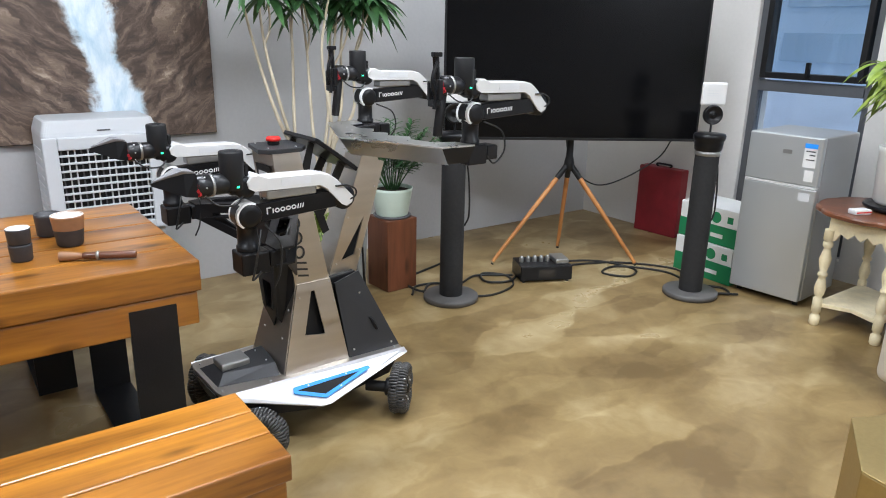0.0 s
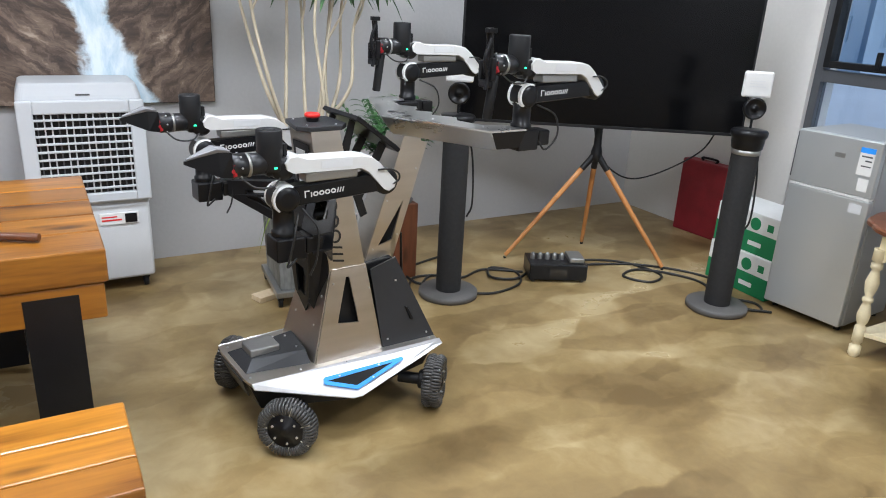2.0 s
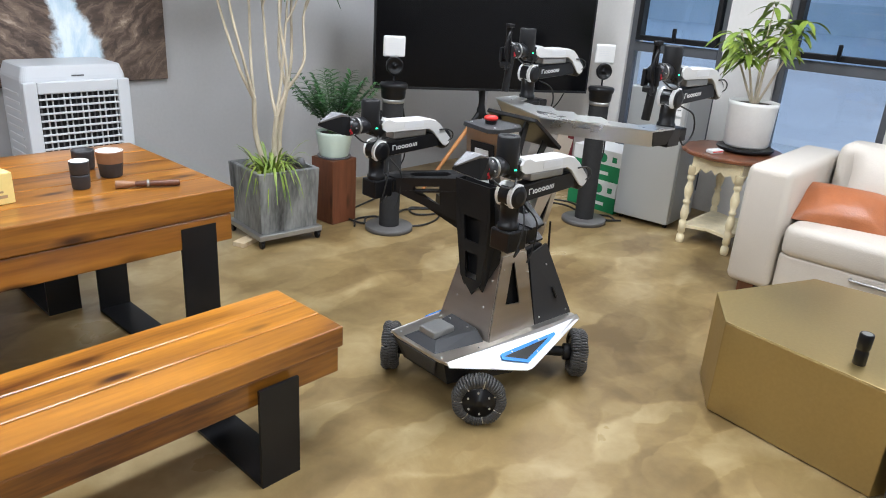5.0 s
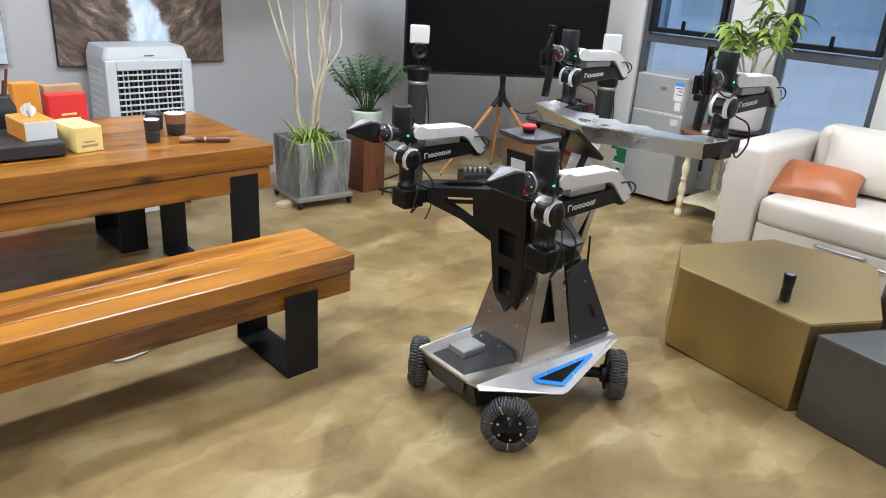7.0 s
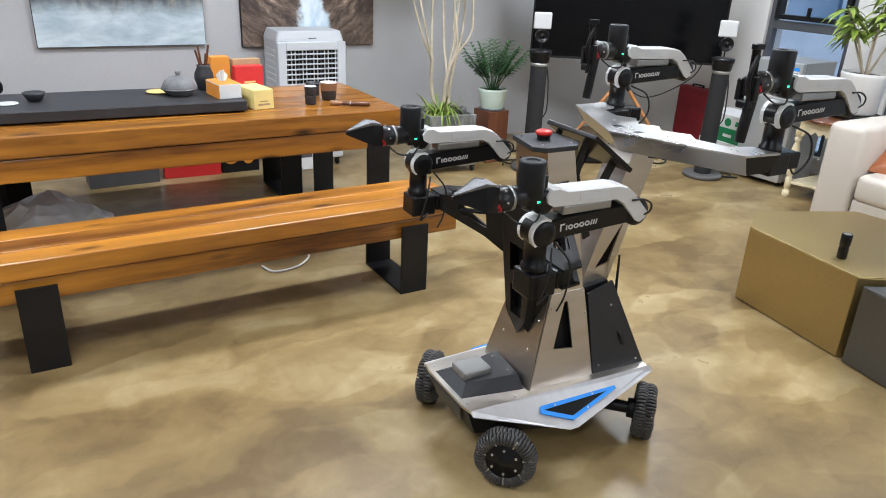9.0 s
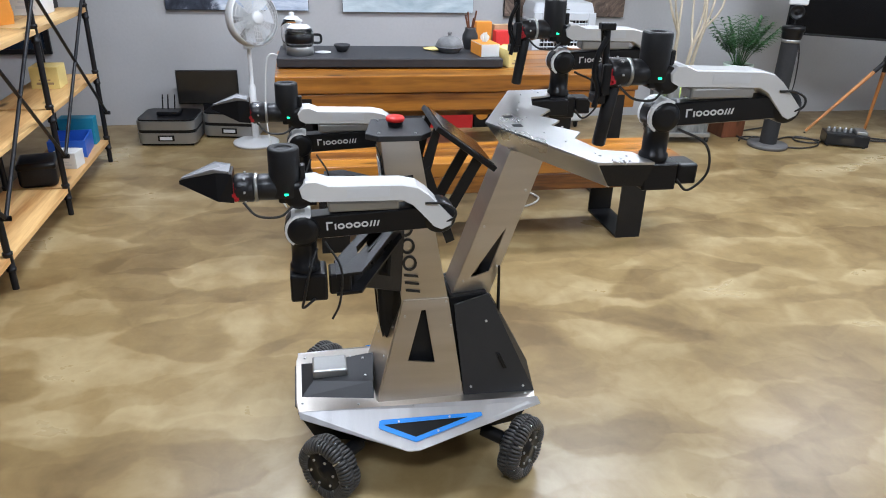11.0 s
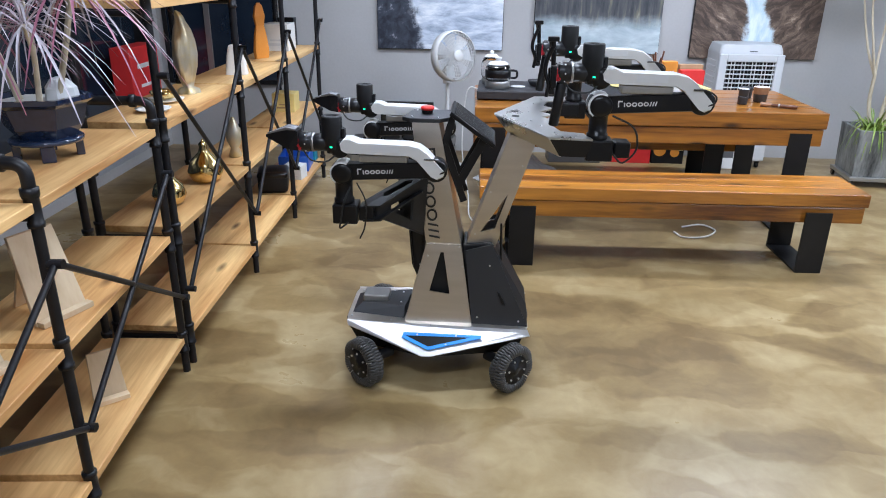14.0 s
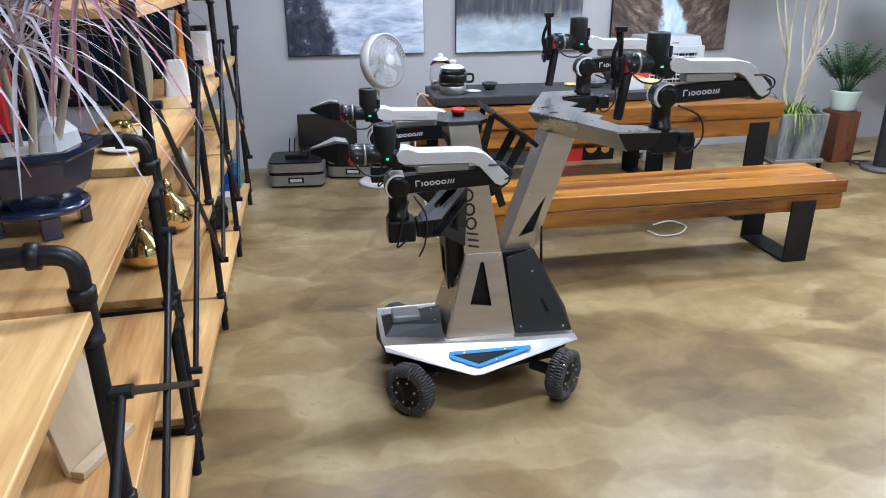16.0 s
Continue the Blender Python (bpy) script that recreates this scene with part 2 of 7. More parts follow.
FLOOR_M = floor_material()
WALL_M = mat("grey_wall_paint", (0.455, 0.452, 0.452), 0.75, var=0.07, scale=1.3, bump=0.25, bump_scale=45)
PIER_M = mat("pale_pier_paint", (0.63, 0.61, 0.58), 0.7, var=0.06, scale=1.3, bump=0.2, bump_scale=45)
CEIL_M = mat("ceiling_paint", (0.62, 0.62, 0.62), 0.85, var=0.05)
WOODT = wood("oiled_pine", (0.075, 0.019, 0.004), (0.50, 0.205, 0.024), "X", 0.30, 0.22, ring=8)
SHELFW = wood("shelf_pine", (0.46, 0.21, 0.060), (0.90, 0.62, 0.27), "Y", 0.45, 0.05, ring=10)
DARKW = wood("walnut", (0.055, 0.018, 0.008), (0.17, 0.058, 0.024), "Z", 0.35, 0.2, ring=7)
RUSTW = wood("block_wood", (0.055, 0.018, 0.008), (0.21, 0.07, 0.03), "Z", 0.45, 0.1, ring=6)
TRIPODW = wood("beech", (0.38, 0.15, 0.045), (0.55, 0.25, 0.08), "Z", 0.4, 0.1)
PALEW = wood("pale_wood", (0.60, 0.45, 0.27), (0.78, 0.64, 0.44), "Z", 0.55)
BLACKM = mat("black_steel", (0.009, 0.009, 0.010), 0.42, 0.0, 0.2, 9, 0.12, 180, spec=0.3)
PIPEM = mat("black_pipe", (0.010, 0.010, 0.012), 0.40, 0.0, 0.25, 14, 0.15, 120, spec=0.3)
BLACKP = mat("black_plastic", (0.007, 0.007, 0.008), 0.30, 0, 0.2, 12, 0.05, 200, spec=0.3)
BLACKS = mat("black_satin", (0.010, 0.010, 0.011), 0.48, 0, 0.2, 12, 0.1, 220, spec=0.3)
CHAR = mat("charcoal_panel", (0.026, 0.027, 0.030), 0.48, 0.1, 0.12, 5, 0.1, 260)
RUBBER = mat("rubber", (0.050, 0.048, 0.046), 0.42, 0, 0.3, 20, 0.2, 150)
STEEL = mat("brushed_steel", (0.62, 0.58, 0.53), 0.34, 1.0, 0.07, 2.5, 0.10, 90, stretch=(1, 1, 12), rrough=0.06)
TRAYM = mat("tray_steel", (0.66, 0.66, 0.65), 0.30, 0.95, 0.05, 3, 0.0, 40, stretch=(3, 1, 1), rrough=0.05)
STEELW = mat("bright_plate", (0.70, 0.70, 0.71), 0.32, 0.75, 0.05, 3, 0.06, 90, stretch=(12, 1, 1), rrough=0.05)
JAWG = mat("matt_grey", (0.20, 0.20, 0.21), 0.5, 0.2, 0.1, 8, 0.08, 160)
GREYM = mat("grey_metal", (0.36, 0.36, 0.35), 0.38, 0.8, 0.08, 4, 0.08, 120)
WHITEP = mat("white_plastic", (0.64, 0.64, 0.63), 0.38, 0, 0.04, 3, 0.03, 200)
WHITEG = mat("white_gloss", (0.63, 0.63, 0.62), 0.22, 0, 0.03, 3)
BLUEP = mat("blue_trim", (0.03, 0.30, 0.90), 0.4, 0, 0.08, 10)
REDP = mat("red_plastic", (0.62, 0.02, 0.015), 0.35, 0, 0.1, 10)
GOLDM = mat("brushed_gold", (0.42, 0.31, 0.13), 0.42, 0.85, 0.12, 1.5, 0.12, 70, rrough=0.08)
DKSTEEL = mat("dark_steel", (0.13, 0.13, 0.125), 0.42, 0.85, 0.15, 1.5, 0.12, 70, rrough=0.08)
BRASS = mat("polished_brass", (0.72, 0.56, 0.25), 0.12, 1.0, 0.06, 5)
LEATHER = mat("cream_leather", (0.58, 0.525, 0.455), 0.45, 0, 0.07, 2.2, 0.35, 130)
COGNAC = mat("cognac_leather", (0.36, 0.115, 0.04), 0.38, 0, 0.2, 6, 0.35, 110)
CONCRETE = mat("aged_concrete", (0.075, 0.08, 0.08), 0.5, 0.1, 0.6, 6.0, 0.35, 40, second=(0.34, 0.35, 0.34), stretch=(1.6, 1.6, 0.4))
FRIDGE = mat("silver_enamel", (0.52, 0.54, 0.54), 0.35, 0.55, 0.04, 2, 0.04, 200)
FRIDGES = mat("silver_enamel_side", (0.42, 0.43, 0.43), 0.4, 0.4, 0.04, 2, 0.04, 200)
CREAM = mat("cream_paint", (0.78, 0.68, 0.45), 0.5, 0, 0.14, 14, 0.2, 90)
REDCASE = mat("dark_red_vinyl", (0.22, 0.012, 0.02), 0.5, 0, 0.2, 8, 0.3, 130)
GREENC = mat("green_card", (0.01, 0.20, 0.075), 0.5, 0, 0.08, 8)
CARDW = mat("white_card", (0.72, 0.72, 0.70), 0.55, 0, 0.05, 6)
YELLOWC = mat("yellow_card", (0.82, 0.66, 0.25), 0.55, 0, 0.08, 8)
ORANGEC = mat("orange_card", (0.70, 0.27, 0.03), 0.55, 0, 0.08, 8)
REDC = mat("red_card", (0.66, 0.03, 0.03), 0.5, 0, 0.08, 8)
TAN = mat("kraft_card", (0.42, 0.28, 0.15), 0.65, 0, 0.1, 8)
CERAM = mat("white_ceramic", (0.74, 0.73, 0.70), 0.35, 0, 0.07, 5, 0.15, 60)
MINT = mat("mint_ceramic", (0.62, 0.72, 0.62), 0.3, 0, 0.05, 5)
NAVYG = mat("navy_glaze", (0.012, 0.022, 0.055), 0.15, 0, 0.4, 6, coat=0.5)
CLAY = mat("brown_clay", (0.27, 0.13, 0.06), 0.5, 0, 0.2, 12, 0.2, 80)
CLAYD = mat("dark_clay", (0.03, 0.03, 0.033), 0.5, 0, 0.2, 12, 0.25, 90)
SOIL = mat("soil", (0.04, 0.026, 0.016), 0.9, 0, 0.5, 30, 0.9, 60)
LEAF = mat("leaf_green", (0.025, 0.095, 0.03), 0.4, 0, 0.5, 9, spec=0.4, second=(0.07, 0.20, 0.055))
LEAFD = mat("leaf_dark", (0.03, 0.10, 0.035), 0.42, 0, 0.4, 9, second=(0.08, 0.20, 0.06))
LEAFY = mat("leaf_yellow_green", (0.12, 0.24, 0.03), 0.45, 0, 0.4, 8, second=(0.33, 0.42, 0.06))
LEAFP = mat("leaf_pale", (0.40, 0.38, 0.42), 0.5, 0, 0.3, 8, second=(0.62, 0.55, 0.60))
LEAFR = mat("leaf_purple", (0.34, 0.13, 0.19), 0.5, 0, 0.3, 8)
BARK = mat("pale_bark", (0.52, 0.45, 0.33), 0.75, 0, 0.3, 16, 0.6, 70, stretch=(1, 1, 0.3))
SCREEN = mat("tv_glass", (0.003, 0.003, 0.0035), 0.16, 0, 0.1, 3, spec=0.22)
TABLET = mat("tablet_glass", (0.02, 0.018, 0.016), 0.08, 0, 0.2, 4)
FRAMEM = mat("anodised_frame", (0.10, 0.105, 0.115), 0.4, 0.3, 0.1, 8)
SPKR = mat("charcoal_fabric", (0.017, 0.017, 0.018), 0.8, 0, 0.2, 50, 0.4, 260)
DISCM = mat("grey_disc", (0.11, 0.105, 0.10), 0.55, 0.2, 0.15, 6, 0.15, 120)
CABLE = mat("black_cable", (0.012, 0.012, 0.012), 0.5)
WHITECAB = mat("white_cable", (0.7, 0.7, 0.68), 0.45)
GLASSM = glass("clear_glass")
PANE = glass("window_glass", (0.86, 0.93, 0.98))
DARKGLASS = mat("smoked_glass", (0.012, 0.02, 0.035), 0.08, 0, 0.2, 2, coat=0.4)
LEDG = glow("green_led", (0.05, 1.0, 0.45), 1.6)
LAMPM = glow("lamp_diffuser", (1.0, 0.98, 0.95), 3.0)
REDL = mat("red_joint", (0.45, 0.02, 0.03), 0.35, 0.3, 0.2, 20)
PALEGREY = mat("pale_grey_plastic", (0.60, 0.61, 0.62), 0.42, 0, 0.05, 5, 0.05, 160)
MOTORM = mat("motor_black", (0.014, 0.014, 0.016), 0.34, 0.2, 0.25, 14, 0.15, 160)
DARKGREY = mat("dark_grey_plastic", (0.09, 0.09, 0.095), 0.45, 0, 0.12, 8, 0.08, 160)
COOLBODY = mat("cooler_shell", (0.54, 0.56, 0.58), 0.4, 0, 0.04, 3, 0.03, 160)
BLUEBOX = mat("blue_plastic", (0.03, 0.12, 0.55), 0.4, 0, 0.1, 8)


# ---- mesh tools ----
class Shape:
    """Collects forms into one mesh."""

    def __init__(self):
        self.v, self.f, self.s = [], [], []

    def add(self, verts, faces, smooth=False):
        o = len(self.v)
        self.v += [tuple(p) for p in verts]
        for fc in faces:
            self.f.append(tuple(i + o for i in fc))
            self.s.append(smooth)
        return self

    def box(self, x0, x1, y0, y1, z0, z1, bevel=0.0, m=None):
        """A box with chamfered edges."""
        bm = bmesh.new()
        bmesh.ops.create_cube(bm, size=1.0)
        for v in bm.verts:
            v.co = Vector(((x0 + x1) / 2 + v.co.x * (x1 - x0), (y0 + y1) / 2 + v.co.y * (y1 - y0), (z0 + z1) / 2 + v.co.z * (z1 - z0)))
        if bevel:
            bmesh.ops.bevel(bm, geom=bm.edges[:], offset=bevel, segments=2, profile=0.5, affect="EDGES")
        return self.bm(bm, m)

    def bm(self, bm, m=None, smooth=False):
        bm.verts.index_update()
        vs = [(m @ v.co) if m else v.co.copy() for v in bm.verts]
        self.add(vs, [[v.index for v in f.verts] for f in bm.faces], smooth)
        bm.free()
        return self

    def prism(self, pts, d, bevel=0.0):
        """The polygon pts (points in space), extruded by the vector d."""
        bm = bmesh.new()
        d = Vector(d)
        a = [bm.verts.new(Vector(p)) for p in pts]
        b = [bm.verts.new(Vector(p) + d) for p in pts]
        n = len(pts)
        bm.faces.new(a[::-1])
        bm.faces.new(b)
        for i in range(n):
            bm.faces.new((a[i], a[(i + 1) % n], b[(i + 1) % n], b[i]))
        bmesh.ops.recalc_face_normals(bm, faces=bm.faces[:])
        if bevel:
            bmesh.ops.bevel(bm, geom=bm.edges[:], offset=bevel, segments=2, profile=0.5, affect="EDGES")
        return self.bm(bm)

    def loft(self, rings, close=True, smooth=False):
        """Rings of equal length joined in order, capped at both ends."""
        n = len(rings[0])
        vs = [p for r in rings for p in r]
        fs = []
        for k in range(len(rings) - 1):
            for i in range(n):
                j = (i + 1) % n
                fs.append((k * n + i, k * n + j, (k + 1) * n + j, (k + 1) * n + i))
        self.add(vs, fs, smooth)
        if close:
            self.add(rings[0][::-1], [tuple(range(n))])
            self.add(rings[-1], [tuple(range(n))])
        return self

    def cyl(self, p0, p1, r0, r1=None, n=20, bevel=0.0):
        """A round bar from p0 to p1, with softened rims."""
        p0, p1 = Vector(p0), Vector(p1)
        r1 = r0 if r1 is None else r1
        z = (p1 - p0).normalized()
        x = z.orthogonal().normalized()
        y = z.cross(x)
        L = (p1 - p0).length
        st = [(0, r0), (L, r1)] if not bevel else [(0, r0 - bevel), (bevel, r0), (L - bevel, r1), (L, r1 - bevel)]
        rings = [[p0 + z * h + (x * math.cos(2 * math.pi * i / n) + y * math.sin(2 * math.pi * i / n)) * r for i in range(n)] for h, r in st]
        return self.loft(rings, True, True)

    def lathe(self, profile, at=(0, 0, 0), n=28, axis="Z", cap=True):
        """A turned form: profile of (radius, height)."""
        at = Vector(at)
        rings = []
        for r, h in profile:
            ring = []
            for i in range(n):
                c, s = math.cos(2 * math.pi * i / n) * r, math.sin(2 * math.pi * i / n) * r
                ring.append(at + Vector({"Z": (c, s, h), "X": (h, c, s), "Y": (s, h, c)}[axis]))
            rings.append(ring)
        return self.loft(rings, cap, True)

    def tube(self, pts, r, n=8, sub=6):
        """A round rod or cable through pts, smoothed."""
        pts = [Vector(p) for p in pts]
        path = []
        if sub > 1 and len(pts) > 2:
            ext = [pts[0] * 2 - pts[1]] + pts + [pts[-1] * 2 - pts[-2]]
            for k in range(1, len(ext) - 2):
                a, b, c, d = ext[k - 1:k + 3]
                for i in range(sub):
                    t = i / sub
                    path.append(0.5 * ((2 * b) + (c - a) * t + (2 * a - 5 * b + 4 * c - d) * t * t + (3 * b - a - 3 * c + d) * t ** 3))
            path.append(pts[-1])
        else:
            path = pts
        rings = []
        x = None
        for i, p in enumerate(path):
            z = (path[min(i + 1, len(path) - 1)] - path[max(i - 1, 0)]).normalized()
            x = z.orthogonal().normalized() if x is None else (x - z * x.dot(z)).normalized()
            y = z.cross(x)
            rr = r if not isinstance(r, (list, tuple)) else r[0] + (r[1] - r[0]) * i / (len(path) - 1)
            rings.append([p + (x * math.cos(2 * math.pi * k / n) + y * math.sin(2 * math.pi * k / n)) * rr for k in range(n)])
        return self.loft(rings, True, True)

    def mesh(self, name, material):
        me = bpy.data.meshes.new(name)
        me.from_pydata(self.v, [], self.f)
        me.polygons.foreach_set("use_smooth", self.s)
        me.materials.append(material)
        me.update()
        return me


def part(name, shape, material, parent=None, label="", at=None):
    """One mesh object under a thing or a part."""
    ob = new(name, shape.mesh(name, material) if isinstance(shape, Shape) else shape)
    ob.parent = parent
    if at is not None:
        ob.matrix_basis = at
    if label:
        tagged(ob, label)
    return ob


def thing(name, at, label, category, group=""):
    """An empty at a thing's base, that carries its parts."""
    ob = new(name)
    ob.empty_display_size = 0.1
    ob.matrix_basis = at
    return tagged(ob, label, category, group)


def setting(name, shape, material, label="", parent=None):
    ob = part(name, shape, material, parent, label)
    return tagged(ob, kind="structure") if parent is None else ob


def rounded(x0, x1, z0, z1, r, n=5):
    """A rounded rectangle's outline in the plane, as (a, b) pairs."""
    pts = []
    for cx, cz, a0 in ((x1 - r, z1 - r, 0), (x0 + r, z1 - r, 90), (x0 + r, z0 + r, 180), (x1 - r, z0 + r, 270)):
        for i in range(n + 1):
            a = radians(a0 + 90 * i / n)
            pts.append((cx + r * math.cos(a), cz + r * math.sin(a)))
    return pts


# ---- structure ----
NX0, NX1, NY0, NY1 = -3.8, 5.2, -4.2, 4.8
floor = setting("floor", Shape().box(NX0 - 0.2, NX1 + 0.2, NY0 - 0.2, NY1 + 0.2, -0.15, 0.0), FLOOR_M, "tan trowelled sealed cement floor with a soft sheen")
setting("ceiling", Shape().box(NX0 - 0.2, NX1 + 0.2, NY0 - 0.2, NY1 + 0.2, CEIL, CEIL + 0.15), CEIL_M, "plain light ceiling")
setting("wall_north", Shape().box(NX0 - 0.2, NX1 + 0.2, NY1, NY1 + 0.2, 0, CEIL), WALL_M, "grey painted plaster wall hung with canvases")
setting("wall_south", Shape().box(NX0 - 0.2, NX1 + 0.2, NY0 - 0.2, NY0, 0, CEIL), WALL_M, "plain grey wall")
setting("wall_west", Shape().box(NX0 - 0.2, NX0, NY0, NY1, 0, 0.08).box(NX0 - 0.2, NX0, NY0, NY1, 2.6, CEIL).box(NX0 - 0.2, NX0, 4.6, NY1, 0.08, 2.6)
        .box(NX0 - 0.2, NX0, NY0, -3.8, 0.08, 2.6), WALL_M, "grey wall round a wide smoked glass partition")
smoked = setting("window_west", Shape().box(NX0 - 0.14, NX0 - 0.12, -3.8, 4.6, 0.08, 2.6), DARKGLASS, "dark smoked glass partition")
for i in range(8):
    y = -3.8 + i * 1.2
    part("mullion", Shape().box(NX0 - 0.16, NX0 - 0.02, y - 0.03, y + 0.03, 0.08, 2.6, 0.004), BLACKM, smoked)

# dark window beside the shelves, two leaves on the north wall
wn = tagged(new("window_north"), "dark two-leaf window with black frames", "window", kind="structure")
part("window_frame", Shape().box(-3.74, -3.70, NY1 - 0.03, NY1 - 0.001, 0.58, 2.40, 0.003).box(-2.74, -2.70, NY1 - 0.03, NY1 - 0.001, 0.58, 2.40, 0.003)
     .box(-3.70, -2.74, NY1 - 0.03, NY1 - 0.001, 0.58, 0.62, 0.003).box(-3.70, -2.74, NY1 - 0.03, NY1 - 0.001, 2.36, 2.40, 0.003), BLACKM, wn)
part("mullion", Shape().box(-3.36, -3.31, NY1 - 0.035, NY1 - 0.001, 0.62, 2.36, 0.003), GREYM, wn)
for x0, x1 in ((-3.70, -3.36), (-3.31, -2.74)):
    part("pane", Shape().box(x0, x1, NY1 - 0.018, NY1 - 0.004, 0.62, 2.36), DARKGLASS, wn)

# windows of the east wall: piers between tall two-part windows
WINS = [(2.62, 3.40), (1.46, 2.22), (0.30, 1.06), (-0.86, -0.10), (-2.02, -1.26), (-3.18, -2.42)]
WSILL, WTOP, WTRANS = 0.12, 2.7, 1.13
east = Shape()
edges = [NY1] + [e for a, b in WINS for e in (b, a)] + [NY0]
for k in range(0, len(edges), 2):
    east.box(NX1, NX1 + 0.25, edges[k + 1], edges[k], 0, CEIL)
for a, b in WINS:
    east.box(NX1, NX1 + 0.25, a, b, 0, WSILL).box(NX1, NX1 + 0.25, a, b, WTOP, CEIL)
setting("wall_east", east, PIER_M, "pale plaster piers between tall windows")
for i, (a, b) in enumerate(WINS):
    w = tagged(new("window_%d" % (i + 1)), "dark framed window with a tilted upper sash and fixed lower pane", "window", kind="structure")
    fr = Shape()
    x0, x1 = NX1 + 0.03, NX1 + 0.10
    fr.box(x0, x1, a, a + 0.05, WSILL, WTOP, 0.004).box(x0, x1, b - 0.05, b, WSILL, WTOP, 0.004)
    fr.box(x0, x1, a + 0.05, b - 0.05, WSILL, WSILL + 0.05, 0.004).box(x0, x1, a + 0.05, b - 0.05, WTOP - 0.05, WTOP, 0.004)
    fr.box(x0 - 0.005, x1, a + 0.05, b - 0.05, WTRANS, WTRANS + 0.07, 0.004)
    part("window_frame", fr, FRAMEM, w)
    sash = Shape()
    sx0, sx1, sy0, sy1, sz0, sz1 = x0 - 0.03, x1 - 0.01, a + 0.06, b - 0.06, WTRANS + 0.085, WTOP - 0.06
    sash.box(sx0, sx1, sy0, sy0 + 0.038, sz0, sz1, 0.004).box(sx0, sx1, sy1 - 0.038, sy1, sz0, sz1, 0.004)
    sash.box(sx0, sx1, sy0 + 0.038, sy1 - 0.038, sz0, sz0 + 0.038, 0.004).box(sx0, sx1, sy0 + 0.038, sy1 - 0.038, sz1 - 0.038, sz1, 0.004)
    part("sash", sash, BLACKM, w)
    part("handle", Shape().box(sx0 - 0.03, sx0, (a + b) / 2 - 0.012, (a + b) / 2 + 0.012, sz0 + 0.01, sz0 + 0.11, 0.004), BLACKP, w)
    part("window_sill", Shape().box(NX1 - 0.02, x0, a, b, WSILL, WSILL + 0.02, 0.003), CEIL_M, w)
    for z0, z1, y0, y1 in ((WSILL + 0.05, WTRANS, a + 0.05, b - 0.05), (sz0 + 0.038, sz1 - 0.038, sy0 + 0.038, sy1 - 0.038)):
        g = part("pane", Shape().box(x0 + 0.03, x0 + 0.036, y0, y1, z0, z1), PANE, w)
        g.visible_shadow = False

# outside: terrace, a parapet, a pale block across the way
OUTM = mat("pale_roof_paving", (0.55, 0.62, 0.70), 0.8, 0, 0.1, 0.6, 0.2, 8)
OUTB = mat("blue_grey_cladding", (0.50, 0.62, 0.74), 0.5, 0.0, 0.08, 0.4)
OUTW = mat("pale_glazing", (0.38, 0.50, 0.62), 0.25, 0.0, 0.1, 0.5)
setting("ground", Shape().box(NX1 + 0.3, 400, -300, 300, -0.6, -0.4), OUTM, "pale paving outside")
setting("pavement", Shape().prism([(NX1 + 3.2, -30, -0.4), (NX1 + 9, -30, -0.4), (NX1 + 9, -30, 0.55), (NX1 + 3.2, -30, 0.05)], (0, 60, 0)), OUTM, "sloping pale roof sheet outside")
for k, (x, y0, y1, h) in enumerate(((24, -16, 3, 5.2), (27, 5, 16, 7.0), (30, 18, 40, 4.6))):
    bl = thing("office_building", pose(x, 0, -0.4), "distant blue grey office block with window bands", "building")
    part("wall", Shape().box(0, 8, y0, y1, 0, h), OUTB, bl)
    part("roof", Shape().box(-0.2, 8.2, y0 - 0.2, y1 + 0.2, h, h + 0.3), OUTM, bl)
    for r in range(int(h // 1.9)):
        part("window", Shape().box(-0.06, 0, y0 + 0.6, y1 - 0.6, 1.0 + r * 1.9, 2.0 + r * 1.9), OUTW, bl)

# ceiling panels
for i, (x, y) in enumerate(LAMP_SPOTS):
    cl = thing("ceiling_light", pose(x, y, CEIL), "flat white ceiling panel lamp, lit", "ceiling light", "ceiling lights")
    part("frame", Shape().box(-0.62, 0.62, -0.17, 0.17, -0.04, 0.0, 0.004), WHITEP, cl)
    part("diffuser", Shape().box(-0.6, 0.6, -0.15, 0.15, -0.046, -0.04), LAMPM, cl)
    la = new("panel_lamp", bpy.data.lights.new("panel_lamp", "AREA"))
    la.data.shape, la.data.size, la.data.size_y, la.data.energy = "RECTANGLE", 1.2, 0.3, LAMP_WATTS
    la.data.color = (0.92, 0.97, 1.04)
    la.matrix_world = pose(x, y, CEIL - 0.06)

# ---- canvases on the north wall ----
for kind, x0, x1, z0, lab in (
        ("surf", -1.817, -0.711, 0.918, "wide canvas print of surf breaking on dark rock"),
        ("lake", -0.444, 0.656, 0.910, "wide canvas print of a dim lake and dark trees"),
        ("river", 0.925, 2.018, 0.885, "wide canvas print of brown mountains with a pale river")):
    w, h = x1 - x0, 0.80
    c = thing("canvas", pose((x0 + x1) / 2, NY1, z0 + h / 2), lab, "picture", "canvases on the wall")
    part("print", Shape().box(-w / 2 + 0.004, w / 2 - 0.004, -0.036, -0.030, -h / 2 + 0.004, h / 2 - 0.004), picture_material("print_of_" + kind, kind), c)
    part("stretcher_frame", Shape().box(-w / 2, w / 2, -0.030, 0.0, -h / 2, h / 2, 0.004), BLACKS, c)


